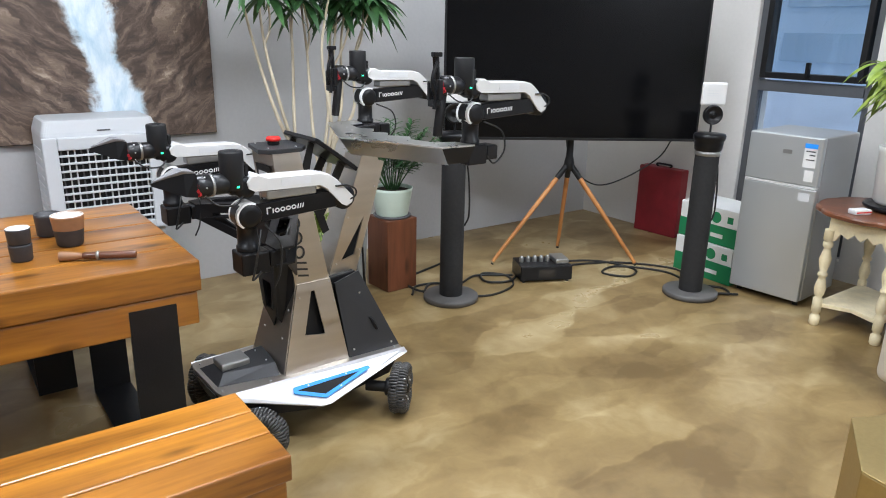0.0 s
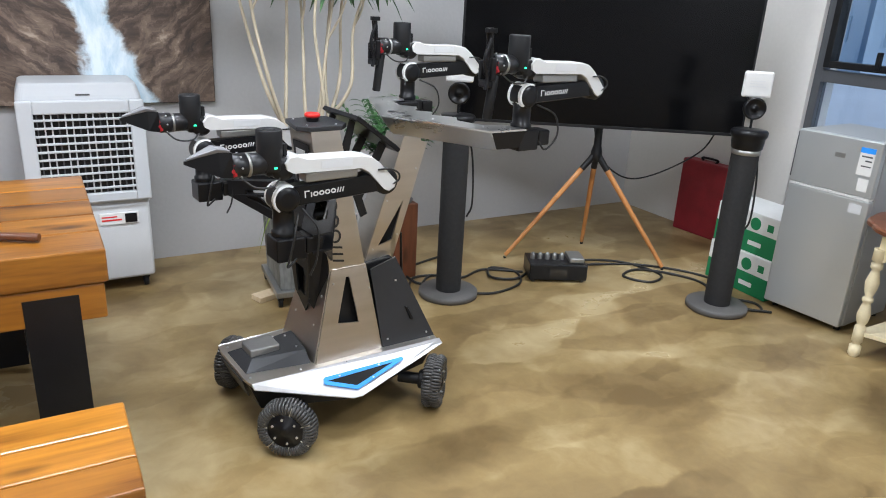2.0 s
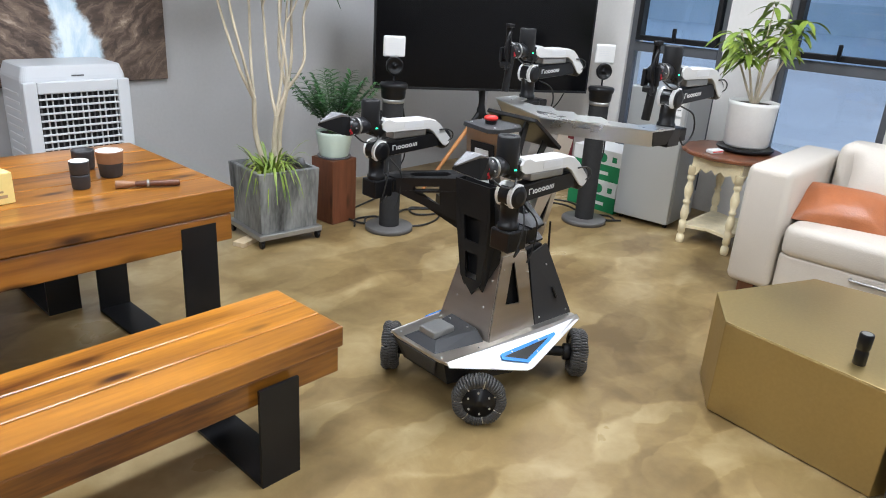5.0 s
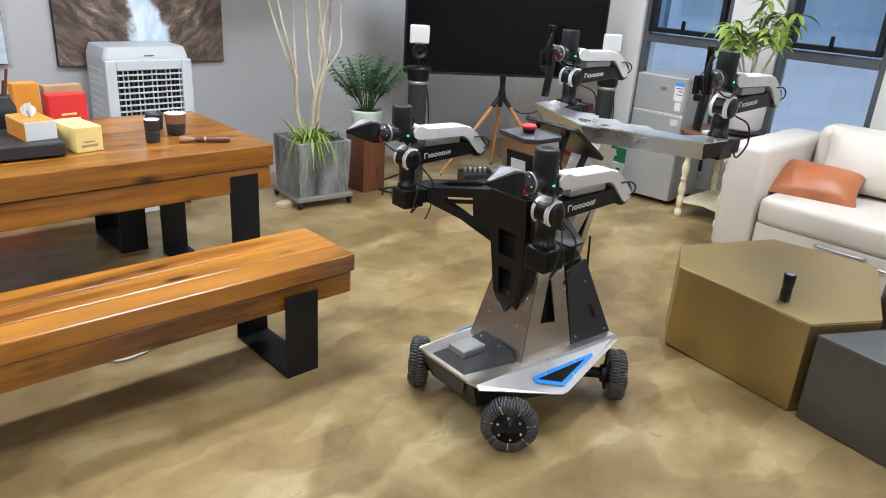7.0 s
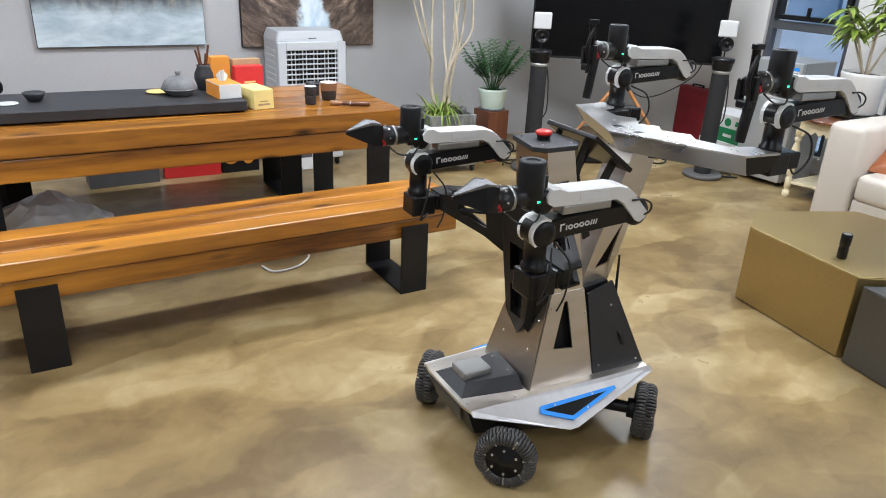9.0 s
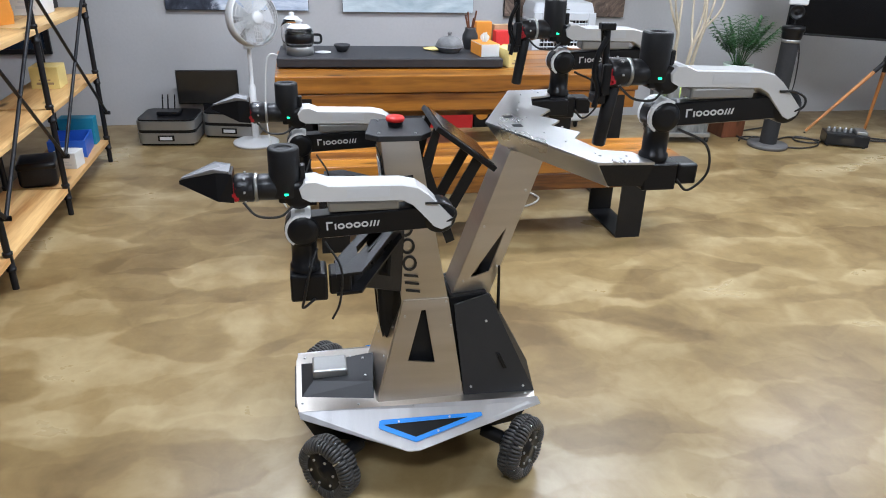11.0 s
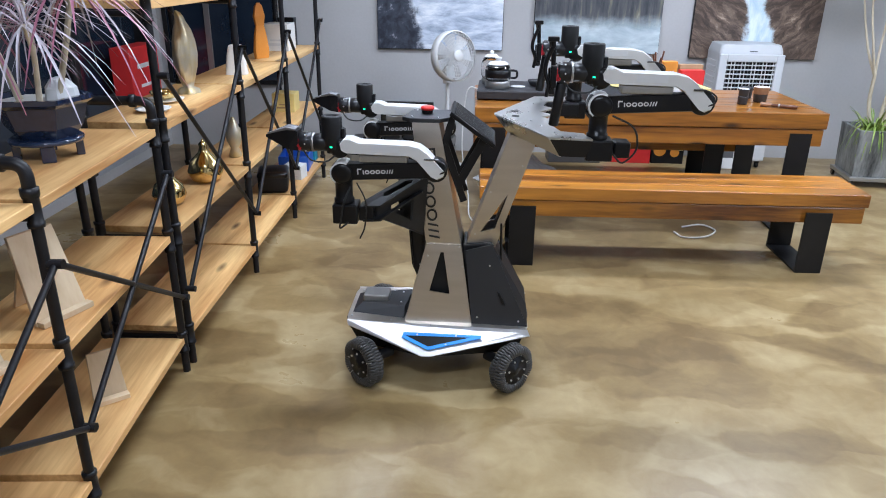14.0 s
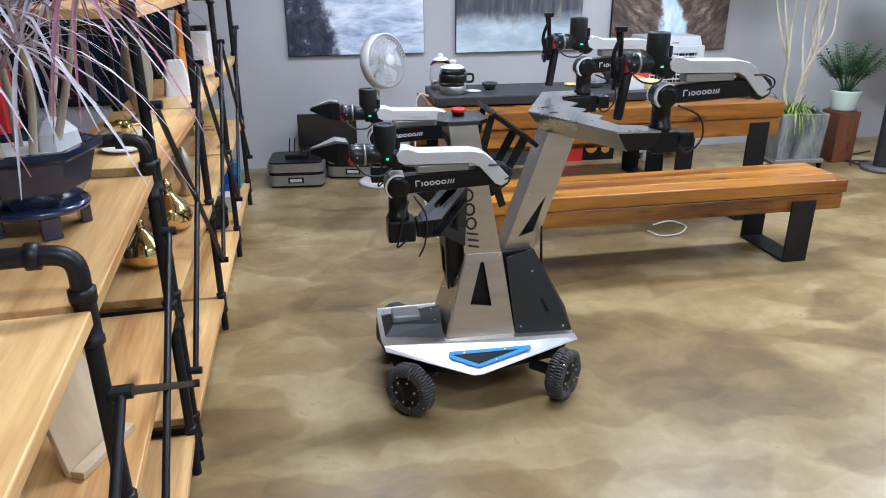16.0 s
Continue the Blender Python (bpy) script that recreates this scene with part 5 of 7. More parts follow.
fg = thing("refrigerator", pose(4.475, 2.70, 0, 0, 0, 4), "small silver two-door refrigerator, doors closed", "refrigerator")
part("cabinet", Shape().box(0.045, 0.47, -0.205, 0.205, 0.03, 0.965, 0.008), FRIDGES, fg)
dl = part("door", Shape().box(0.0, 0.042, -0.205, 0.205, 0.035, 0.685, 0.008), FRIDGE, fg, "tall lower door")
du = part("door", Shape().box(0.0, 0.042, -0.205, 0.205, 0.697, 0.965, 0.008), FRIDGE, fg, "freezer door")
part("seal", Shape().box(0.038, 0.05, -0.198, 0.198, 0.04, 0.96), DARKGREY, fg)
part("grip", Shape().box(0.008, 0.040, 0.2055, 0.213, 0.72, 0.95, 0.003), DARKGREY, du)
part("badge", Shape().box(-0.002, 0.0, -0.045, 0.005, 0.862, 0.885, 0.0006), GREYM, du)
part("label", Shape().box(-0.0012, 0.0, -0.178, -0.110, 0.80, 0.93), CARDW, du, "white energy label with printed bars")
part("label_band", Shape().box(-0.0020, -0.0012, -0.178, -0.110, 0.905, 0.93), BLUEP, du, "blue band")
part("label_text", Shape().box(-0.0020, -0.0012, -0.17, -0.12, 0.885, 0.892).box(-0.0020, -0.0012, -0.17, -0.14, 0.865, 0.872).box(-0.0020, -0.0012, -0.17, -0.125, 0.84, 0.846), DARKGREY, du)
part("sticker", Shape().box(-0.0012, 0.0, -0.176, -0.128, 0.725, 0.785), CARDW, du)
part("sticker", Shape().box(-0.0012, 0.0, -0.175, -0.115, 0.615, 0.66), PALEGREY, dl)
part("hinge_strip", Shape().box(-0.002, 0.04, -0.2, 0.2, 0.686, 0.696), WHITEP, fg)
for y in (-0.17, 0.17):
    part("foot", Shape().cyl((0.07, y, 0), (0.07, y, 0.032), 0.016, n=12), BLACKP, fg)
    part("foot", Shape().cyl((0.43, y, 0), (0.43, y, 0.032), 0.016, n=12), BLACKP, fg)

# ---- side table with turned legs, potted plant ----
sd = thing("side_table", pose(4.60, 2.165, 0, 0, 0, 0), "cream side table with turned legs and a dark scalloped top", "side table")
scal = []
for i in range(96):
    a = 2 * math.pi * i / 96
    r = 0.325 + 0.012 * abs(math.cos(6 * a))
    scal.append((r * math.cos(a), r * math.sin(a)))
part("tabletop", Shape().loft([[(x * k, y * k, z) for x, y in scal] for k, z in ((0.95, 0.598), (1.0, 0.606), (1.0, 0.620), (0.97, 0.628))]), DARKW, sd, "dark walnut scalloped top")
prof = [(0.020, 0.0), (0.026, 0.01), (0.026, 0.05), (0.018, 0.058), (0.018, 0.07), (0.024, 0.075), (0.024, 0.15), (0.016, 0.16), (0.024, 0.175), (0.029, 0.21), (0.020, 0.255), (0.016, 0.27), (0.024, 0.278), (0.024, 0.292), (0.016, 0.30), (0.026, 0.34), (0.030, 0.37), (0.018, 0.42), (0.016, 0.43), (0.025, 0.44), (0.025, 0.46), (0.018, 0.47), (0.027, 0.475), (0.027, 0.53)]
for x, y in ((-0.25, 0.155), (-0.25, -0.155), (0.25, 0.155), (0.25, -0.155)):
    part("leg", Shape().lathe(prof, (x, y, 0), 18), CREAM, sd, "turned cream leg")
ap = Shape()
for (ax, ay), (bx2, by) in (((-0.25, 0.155), (-0.25, -0.155)), ((0.25, 0.155), (0.25, -0.155)), ((-0.25, 0.155), (0.25, 0.155)), ((-0.25, -0.155), (0.25, -0.155))):
    a, b = Vector((ax, ay, 0)), Vector((bx2, by, 0))
    pts = [(a.lerp(b, u), 0.598) for u in (0.0, 1.0)] + [(a.lerp(b, u), z) for u, z in ((1.0, 0.47), (0.9, 0.475), (0.82, 0.52), (0.7, 0.50), (0.6, 0.53), (0.5, 0.50), (0.4, 0.53), (0.3, 0.50), (0.18, 0.52), (0.1, 0.475), (0.0, 0.47))]
    nrm = Vector((-(b - a).y, (b - a).x, 0)).normalized() * 0.02
    part("apron", Shape().prism([Vector((p.x, p.y, z)) - nrm * 0.5 for p, z in pts], nrm), CREAM, sd, "carved cream apron")
part("shelf", Shape().prism([(-0.26, -0.165, 0.105), (0.26, -0.165, 0.105), (0.20, 0.0, 0.105), (0.26, 0.165, 0.105), (-0.26, 0.165, 0.105), (-0.20, 0.0, 0.105)], (0, 0, 0.022), 0.003), CREAM, sd, "cream lower shelf")


def potted(name, at, label, pot_prof, pot_m, soil_r, soil_z):
    t = thing(name, at, label, "plant")
    part("pot", Shape().lathe(pot_prof, n=36), pot_m, t)
    part("soil", Shape().lathe([(soil_r, soil_z - 0.01), (soil_r, soil_z), (soil_r * 0.5, soil_z + 0.008), (0.004, soil_z + 0.01)], n=24), SOIL, t)
    return t


lp = potted("potted_plant", pose(4.66, 2.13, 0.628), "leafy green shrub in a white ceramic pot", [(0.06, 0.034), (0.128, 0.036), (0.140, 0.05), (0.150, 0.29), (0.154, 0.30), (0.154, 0.325), (0.146, 0.327), (0.142, 0.30)], CERAM, 0.143, 0.305)
part("saucer", Shape().lathe([(0.12, 0.0), (0.165, 0.004), (0.182, 0.022), (0.178, 0.030), (0.160, 0.016), (0.05, 0.014)], n=32), BLACKP, lp, "black saucer")
leaves = Shape()
for k in range(5):
    a = k * 1.26 + 0.4
    b = Vector((math.cos(a) * 0.015, math.sin(a) * 0.015, 0.305))
    top = Vector((math.cos(a) * rnd.uniform(0.12, 0.30), math.sin(a) * rnd.uniform(0.12, 0.30), rnd.uniform(0.70, 1.0)))
    mid = b.lerp(top, 0.5) + Vector((rnd.uniform(-0.03, 0.03), rnd.uniform(-0.03, 0.03), 0.05))
    part("stem", Shape().tube([b, mid, top], [0.009, 0.004], 7, 6), BARK, lp)
    for j in range(30):
        u = rnd.uniform(0.5, 1.08)
        p = (b.lerp(mid, u * 2) if u < 0.5 else mid.lerp(top, u * 2 - 1))
        aa = rnd.uniform(0, 6.28)
        leaf(leaves, p, (math.cos(aa), math.sin(aa), rnd.uniform(-0.3, 0.5)), rnd.uniform(0.10, 0.19), rnd.uniform(0.032, 0.052), 0.6)
part("foliage", leaves, LEAFY, lp, "yellow-green oval leaves")
dv = thing("charger", pose(4.40, 2.22, 0.628, 0, 0, -20), "small white device lying on the side table", "device")
part("case", Shape().box(-0.05, 0.05, -0.028, 0.028, 0, 0.026, 0.006), WHITEP, dv)
part("strip", Shape().box(-0.046, 0.046, -0.0292, -0.028, 0.010, 0.016), REDP, dv)

# ---- sofa with cushions ----
sf = thing("sofa", pose(3.77, -0.32, 0), "cream leather sofa with square arms on dark wooden feet", "sofa")


def pad(x0, x1, y0, y1, z0, z1, r=0.03, seg=4, puff=0.0):
    bm = bmesh.new()
    bmesh.ops.create_cube(bm, size=1.0)
    for v in bm.verts:
        v.co = Vector(((x0 + x1) / 2 + v.co.x * (x1 - x0), (y0 + y1) / 2 + v.co.y * (y1 - y0), (z0 + z1) / 2 + v.co.z * (z1 - z0)))
    bmesh.ops.bevel(bm, geom=bm.edges[:], offset=r, segments=seg, profile=0.5, affect="EDGES")
    return Shape().bm(bm, None, True)


SL = 2.10
part("arm", pad(0.0, 0.92, SL - 0.24, SL, 0.07, 0.745, 0.045), LEATHER, sf, "square padded arm")
part("arm", pad(0.0, 0.92, 0.0, 0.24, 0.07, 0.745, 0.045), LEATHER, sf, "square padded arm")
part("base", pad(0.02, 0.90, 0.252, SL - 0.252, 0.07, 0.30, 0.02), LEATHER, sf)
part("backrest", pad(0.66, 0.92, 0.252, SL - 0.252, 0.302, 0.83, 0.07), LEATHER, sf)
part("seat", pad(0.0, 0.68, 0.254, SL / 2 - 0.002, 0.29, 0.465, 0.045), LEATHER, sf)
part("seat", pad(0.0, 0.68, SL / 2 + 0.002, SL - 0.254, 0.29, 0.465, 0.045), LEATHER, sf)
for x in (0.06, 0.84):
    for y in (0.07, SL - 0.16):
        part("foot", Shape().box(x - 0.03, x + 0.05, y, y + 0.09, 0, 0.08, 0.004), DARKW, sf, "dark wooden foot")
for z, y in ((0.235, 0.95), (0.265, 1.22)):
    part("pull", Shape().tube([(0.018, y, z), (-0.004, y + 0.02, z), (-0.004, y + 0.24, z + 0.0), (0.018, y + 0.26, z)], 0.008, 8, 4), GREYM, sf, "metal pull")


def cushion(name, at, w, h, t, material, label):
    """A soft square pillow with pinched corners and a seam."""
    n = 14
    s = Shape()
    for sg in (1, -1):
        vs, fs = [], []
        for i in range(n + 1):
            for j in range(n + 1):
                u, v = i / n * 2 - 1, j / n * 2 - 1
                k = 1 - 0.10 * (u * u * (1 - v * v) + v * v * (1 - u * u))
                b = max(0, (1 - u * u) * (1 - v * v)) ** 0.42
                wr = 0.006 * math.sin(9 * u + 4 * v) * (abs(u) ** 2) + 0.005 * math.sin(13 * v - 5 * u) * abs(v)
                vs.append((u * w / 2 * k, sg * (t / 2 * b + wr * b), v * h / 2 * k))
        for i in range(n):
            for j in range(n):
                a = i * (n + 1) + j
                q = (a, a + 1, a + n + 2, a + n + 1)
                fs.append(q if sg > 0 else q[::-1])
        s.add(vs, fs, True)
    c = tagged(part(name, s, material, None, "", at), label, "cushion")
    return c


cushion("cushion", pose(4.38, 1.12, 0.655, -18, 0, -84), 0.64, 0.40, 0.19, LEATHER, "cream leather back cushion propped on the sofa")
cushion("cushion", pose(4.10, 1.345, 0.535, -62, 2, -76), 0.50, 0.33, 0.16, COGNAC, "cognac brown leather pillow lying on the sofa")

# ---- metal coffee tables ----
for pts, m, h, lab in (([(2.375, 0.668), (2.475, 1.29), (2.73, 1.435), (3.25, 1.20), (3.30, 0.72), (2.665, 0.502)], GOLDM, 0.40, "faceted brushed gold metal coffee table"),
                       ([(2.362, 0.630), (2.255, 0.02), (2.52, -0.16), (3.1, 0.02), (3.24, 0.655), (2.655, 0.472)], DKSTEEL, 0.375, "faceted dark steel coffee table beside the gold one")):
    c = thing("coffee_table", pose(0, 0, 0), lab, "coffee table", "metal coffee tables")
    part("body", Shape().prism([(x, y, 0.006) for x, y in pts], (0, 0, h - 0.010), 0.004), m, c)
    cx, cy = sum(p[0] for p in pts) / 6, sum(p[1] for p in pts) / 6
    part("top", Shape().prism([(cx + (x - cx) * 1.001, cy + (y - cy) * 1.001, h - 0.004) for x, y in pts], (0, 0, 0.005), 0.002), m, c)
    part("plinth", Shape().prism([(cx + (x - cx) * 0.96, cy + (y - cy) * 0.96, 0) for x, y in pts], (0, 0, 0.007)), BLACKS, c)
cn = thing("flashlight", pose(2.515, 0.832, 0.401), "short black cylinder standing on the gold table", "flashlight")
part("barrel", Shape().lathe([(0.020, 0.0), (0.022, 0.003), (0.022, 0.05), (0.0205, 0.053), (0.0205, 0.06), (0.023, 0.064), (0.024, 0.115), (0.022, 0.118)], n=22), BLACKP, cn)
part("lens", Shape().lathe([(0.019, 0.1175), (0.016, 0.1185), (0.002, 0.1185)], n=22), GREYM, cn)

# ---- air cooler ----
ac = thing("air_cooler", pose(1.33, 4.36, 0), "white evaporative air cooler with a slatted front grille", "air cooler")
part("shell", pad(-0.255, 0.255, 0.03, 0.36, 0.06, 0.46, 0.02), PALEGREY, ac, "grey water tank")
part("hood", Shape().loft([[(x * k, 0.195 + (y - 0.195) * k, z) for x, y in rounded(-0.262, 0.262, 0.028, 0.362, 0.03)] for k, z in ((1.0, 0.46), (1.0, 0.97), (0.99, 0.985), (0.93, 1.035), (0.90, 1.04))]), COOLBODY, ac, "white hood")
fr = Shape().box(-0.265, -0.20, 0.0, 0.03, 0.48, 0.965, 0.006).box(0.20, 0.265, 0.0, 0.03, 0.48, 0.965, 0.006).box(-0.20, 0.20, 0.0, 0.03, 0.905, 0.965, 0.006).box(-0.20, 0.20, 0.0, 0.03, 0.48, 0.525, 0.006)
part("grille_frame", fr, COOLBODY, ac)
part("grille_back", Shape().box(-0.20, 0.20, 0.026, 0.0295, 0.525, 0.905), BLACKP, ac, "dark opening")
for k in range(10):
    z = 0.545 + k * 0.0365
    part("slat", Shape().box(-0.20, 0.20, 0.002, 0.016, z, z + 0.0095, 0.002), COOLBODY, ac)
for k in range(14):
    x = -0.187 + k * 0.0288
    part("vane", Shape().box(x - 0.003, x + 0.003, 0.0165, 0.0255, 0.527, 0.903), PALEGREY if k % 3 else DARKGREY, ac)
for k in range(9):
    part("side_louvre", Shape().box(-0.2665, -0.2605, 0.09, 0.30, 0.53 + k * 0.045, 0.545 + k * 0.045, 0.002), PALEGREY, ac)
part("panel", Shape().box(0.02, 0.20, 0.022, 0.03, 0.355, 0.415, 0.003), CARDW, ac, "control label with small bars")
part("dial", Shape().box(0.135, 0.19, 0.019, 0.022, 0.362, 0.408, 0.001), BLACKP, ac)
part("mark", Shape().box(0.03, 0.12, 0.0205, 0.022, 0.375, 0.383).box(0.03, 0.10, 0.0205, 0.022, 0.392, 0.398), REDC, ac)
part("nameplate", Shape().box(-0.02, 0.04, 0.026, 0.029, 0.985, 0.992), DARKGREY, ac)
for x in (-0.21, 0.21):
    for y in (0.07, 0.32):
        part("castor", Shape().cyl((x - 0.012, y, 0.026), (x + 0.012, y, 0.026), 0.026, n=16, bevel=0.004).box(x - 0.018, x + 0.018, y - 0.018, y + 0.018, 0.045, 0.07, 0.004), BLACKP, ac)

# ---- concrete planter with a cane plant ----
pl = thing("planter", pose(2.295, 4.055, 0, 0, 0, -6), "weathered concrete planter on a wheeled dolly with tall cane stems", "planter")
R0, R1, Z0, Z1 = 0.185, 0.20, 0.085, 0.455
body = Shape()
sq = lambda r, z: [(-r, -r, z), (r, -r, z), (r, r, z), (-r, r, z)]
body.loft([sq(R0, Z0), sq(R0 + 0.001, Z0 + 0.006), sq(R1, Z1 - 0.004), sq(R1 - 0.003, Z1), sq(R1 - 0.026, Z1), sq(R1 - 0.030, Z1 - 0.05)])
part("tub", body, CONCRETE, pl, "stained concrete tub")
part("soil", Shape().loft([sq(R1 - 0.029, Z1 - 0.06), sq(R1 - 0.029, Z1 - 0.035)]), SOIL, pl)
part("dolly", Shape().box(-0.212, 0.212, -0.212, 0.212, 0.052, 0.084, 0.004), GREYM, pl, "grey steel dolly")
for x in (-0.19, 0.19):
    for y in (-0.19, 0.19):
        part("castor", Shape().cyl((x - 0.01, y, 0.024), (x + 0.01, y, 0.024), 0.024, n=14, bevel=0.003).box(x - 0.014, x + 0.014, y - 0.02, y + 0.02, 0.04, 0.053), BLACKP, pl)
crown = Shape()
STEMS = [(-0.055, 0.02, -0.10, 0.03, 0.86), (0.0, -0.04, 0.0, -0.05, 0.76), (0.055, 0.02, 0.12, 0.04, 0.90)]
for x0, y0, x1, y1, zf in STEMS:
    b, fork = Vector((x0 * 0.8, y0 * 0.8, Z1 - 0.04)), Vector((x1, y1, zf))
    m1 = b.lerp(fork, 0.5) + Vector((rnd.uniform(-0.03, 0.03), rnd.uniform(-0.03, 0.03), 0))
    part("cane", Shape().tube([b, m1, fork], [0.017, 0.0135], 9, 7), BARK, pl, "pale bare cane")
    for k in range(3):
        a = rnd.uniform(0, 6.28)
        side = Vector((math.cos(a), math.sin(a), 0))
        top = fork + side * rnd.uniform(0.10, 0.26) + Vector((x1 * 0.8, y1 * 0.5, rnd.uniform(1.48, 1.86) - zf))
        k1 = fork.lerp(top, 0.22) + side * rnd.uniform(0.03, 0.07)
        k2 = fork.lerp(top, 0.6) + side * rnd.uniform(-0.01, 0.05) + Vector((rnd.uniform(-0.03, 0.03), rnd.uniform(-0.03, 0.03), 0))
        part("cane", Shape().tube([fork - Vector((0, 0, 0.015)), k1, k2, top], [0.0112, 0.005], 8, 7), BARK, pl, "thin crooked cane")
        rosette(crown, top, 34, 0.23, 0.045, 1.0, 0.5, -0.6)
        if k < 2:
            t2 = k2 + Vector((rnd.uniform(-0.14, 0.14), rnd.uniform(-0.14, 0.06), rnd.uniform(0.22, 0.40)))
            part("cane", Shape().tube([k2, k2.lerp(t2, 0.4) + Vector((0.02, 0, -0.01)), t2], [0.0065, 0.0045], 6, 5), BARK, pl)
            if t2.z > 1.52:
                rosette(crown, t2, 22, 0.19, 0.042, 1.0, 0.6, -0.5)
part("crown", crown, LEAFD, pl, "narrow dark green leaves")
tuft = Shape()
for k in range(110):
    a, r = rnd.uniform(0, 6.28), rnd.uniform(0.0, 0.09)
    leaf(tuft, (r * math.cos(a) - 0.06, r * math.sin(a) - 0.09, Z1 - 0.03), (math.cos(a) * 0.45, math.sin(a) * 0.45, 1.0), rnd.uniform(0.14, 0.46), 0.013, rnd.uniform(0.4, 1.5))
part("tuft", tuft, LEAFY, pl, "yellow-green grassy tuft")
ball = tagged(part("ball", Shape().lathe([(0.003, 0.0)] + [(0.032 * math.sin(math.pi * k / 12), 0.032 - 0.032 * math.cos(math.pi * k / 12)) for k in range(1, 12)] + [(0.003, 0.064)], (0, 0, 0), 20), DARKGREY, None, "", pose(2.40, 3.93, 0.445)), "small dark glossy ball lying in the planter", "ball")
wd = tagged(part("wedge", Shape().box(-0.07, 0.07, -0.04, 0.04, 0, 0.028, 0.003), PALEW, None, "", pose(2.06, 4.02, 0, 0, 0, 20)), "small pale wooden block under the dolly's edge", "wood block")

# ---- palm on a wooden block ----
bs = tagged(part("plant_stand", Shape().box(-0.105, 0.105, -0.105, 0.105, 0, 0.43, 0.006), RUSTW, None, "", pose(2.785, 4.085, 0, 0, 0, 3)), "solid red-brown timber block used as a plant stand", "plant stand")
pm = potted("potted_palm", pose(2.785, 4.085, 0.43), "small parlour palm in a mint ceramic pot on a timber block", [(0.05, 0.0), (0.085, 0.002), (0.095, 0.02), (0.118, 0.155), (0.121, 0.172), (0.114, 0.174), (0.110, 0.15)], MINT, 0.110, 0.152)
part("saucer", Shape().lathe([(0.10, -0.001), (0.104, 0.0), (0.112, 0.012), (0.100, 0.013)], n=28), DARKGREY, pm)
fr = Shape()
for k in range(34):
    a = k * 2.4
    ln, lean = rnd.uniform(0.27, 0.42), rnd.uniform(0.10, 0.62)
    b = Vector((math.cos(a) * 0.03, math.sin(a) * 0.03, 0.155))
    d = Vector((math.cos(a) * lean, math.sin(a) * lean, 1.0)).normalized()
    pts = [b + d * ln * u + Vector((math.cos(a), math.sin(a), -0.4)) * 0.055 * u * u for u in (0, 0.33, 0.66, 1.0)]
    part("stem", Shape().tube(pts, [0.0032, 0.0014], 5, 3), LEAF, pm)
    side = d.cross(Vector((0, 0, 1))).normalized()
    for j in range(8):
        u = 0.42 + 0.56 * j / 7
        i = min(2, int(u * 3))
        p = pts[i].lerp(pts[i + 1], u * 3 - i)
        fwd = (pts[i + 1] - pts[i]).normalized()
        for sg in (1, -1):
            leaf(fr, p, fwd * 0.8 + side * sg * 0.9 + Vector((0, 0, rnd.uniform(-0.1, 0.15))), 0.105 * (1.1 - 0.6 * abs(u - 0.6)), 0.021, 0.45, 3)
part("fronds", fr, LEAF, pm, "feathery green fronds")

# ---- on the table ----
tr = thing("tea_tray", pose(-0.94, 3.01, 0.786, 0, 0, -2.2), "large matt black slate tea tray lying on the table", "tray")
part("slab", Shape().box(0, 1.37, 0, 0.475, 0.008, 0.062, 0.006), CLAYD, tr)
for x in (0.08, 1.28):
    part("foot", Shape().box(x - 0.03, x + 0.03, 0.05, 0.42, 0, 0.009), BLACKS, tr)
TZ = 0.8485


def turned(name, x, y, z, prof, m, label, cat, n=26):
    t = thing(name, pose(x, y, z), label, cat)
    part("body", Shape().lathe(prof, n=n), m, t)
    return t


kt = turned("kettle", -0.80, 3.155, TZ, [(0.075, 0.0), (0.082, 0.004), (0.082, 0.045), (0.078, 0.05)], GREYM, "glass kettle with a dark band on a steel base", "kettle")
part("jar", Shape().lathe([(0.076, 0.05), (0.084, 0.06), (0.084, 0.13), (0.070, 0.155), (0.066, 0.15), (0.080, 0.128), (0.080, 0.062), (0.072, 0.054)], n=26), GLASSM, kt, "clear glass jar")
part("band", Shape().lathe([(0.0845, 0.07), (0.087, 0.072), (0.087, 0.118), (0.0845, 0.12)], n=26, cap=False), BLACKP, kt)
part("lid", Shape().lathe([(0.070, 0.155), (0.055, 0.17), (0.02, 0.176), (0.014, 0.182), (0.022, 0.19), (0.022, 0.20), (0.004, 0.204)], n=22), PALEGREY, kt, "steel lid with a round knob")
part("handle", Shape().tube([(0.085, 0, 0.115), (0.125, 0, 0.11), (0.125, 0, 0.07), (0.085, 0, 0.066)], 0.008, 8, 5), BLACKP, kt)
k2 = turned("kettle", -0.84, 3.36, TZ, [(0.06, 0.0), (0.066, 0.004), (0.068, 0.03), (0.06, 0.036)], GREYM, "small glass teapot with a steel lid", "kettle")
part("jar", Shape().lathe([(0.06, 0.036), (0.072, 0.06), (0.072, 0.14), (0.05, 0.18), (0.046, 0.178), (0.068, 0.138), (0.068, 0.062), (0.056, 0.04)], n=24), GLASSM, k2)
part("lid", Shape().lathe([(0.05, 0.18), (0.035, 0.195), (0.012, 0.20), (0.018, 0.215), (0.004, 0.222)], n=20), PALEGREY, k2)
turned("bowl", -0.54, 3.25, TZ, [(0.0235, 0.0), (0.032, 0.004), (0.048, 0.03), (0.052, 0.042), (0.048, 0.043), (0.03, 0.012)], CLAYD, "small dark clay bowl on the tray", "bowl")
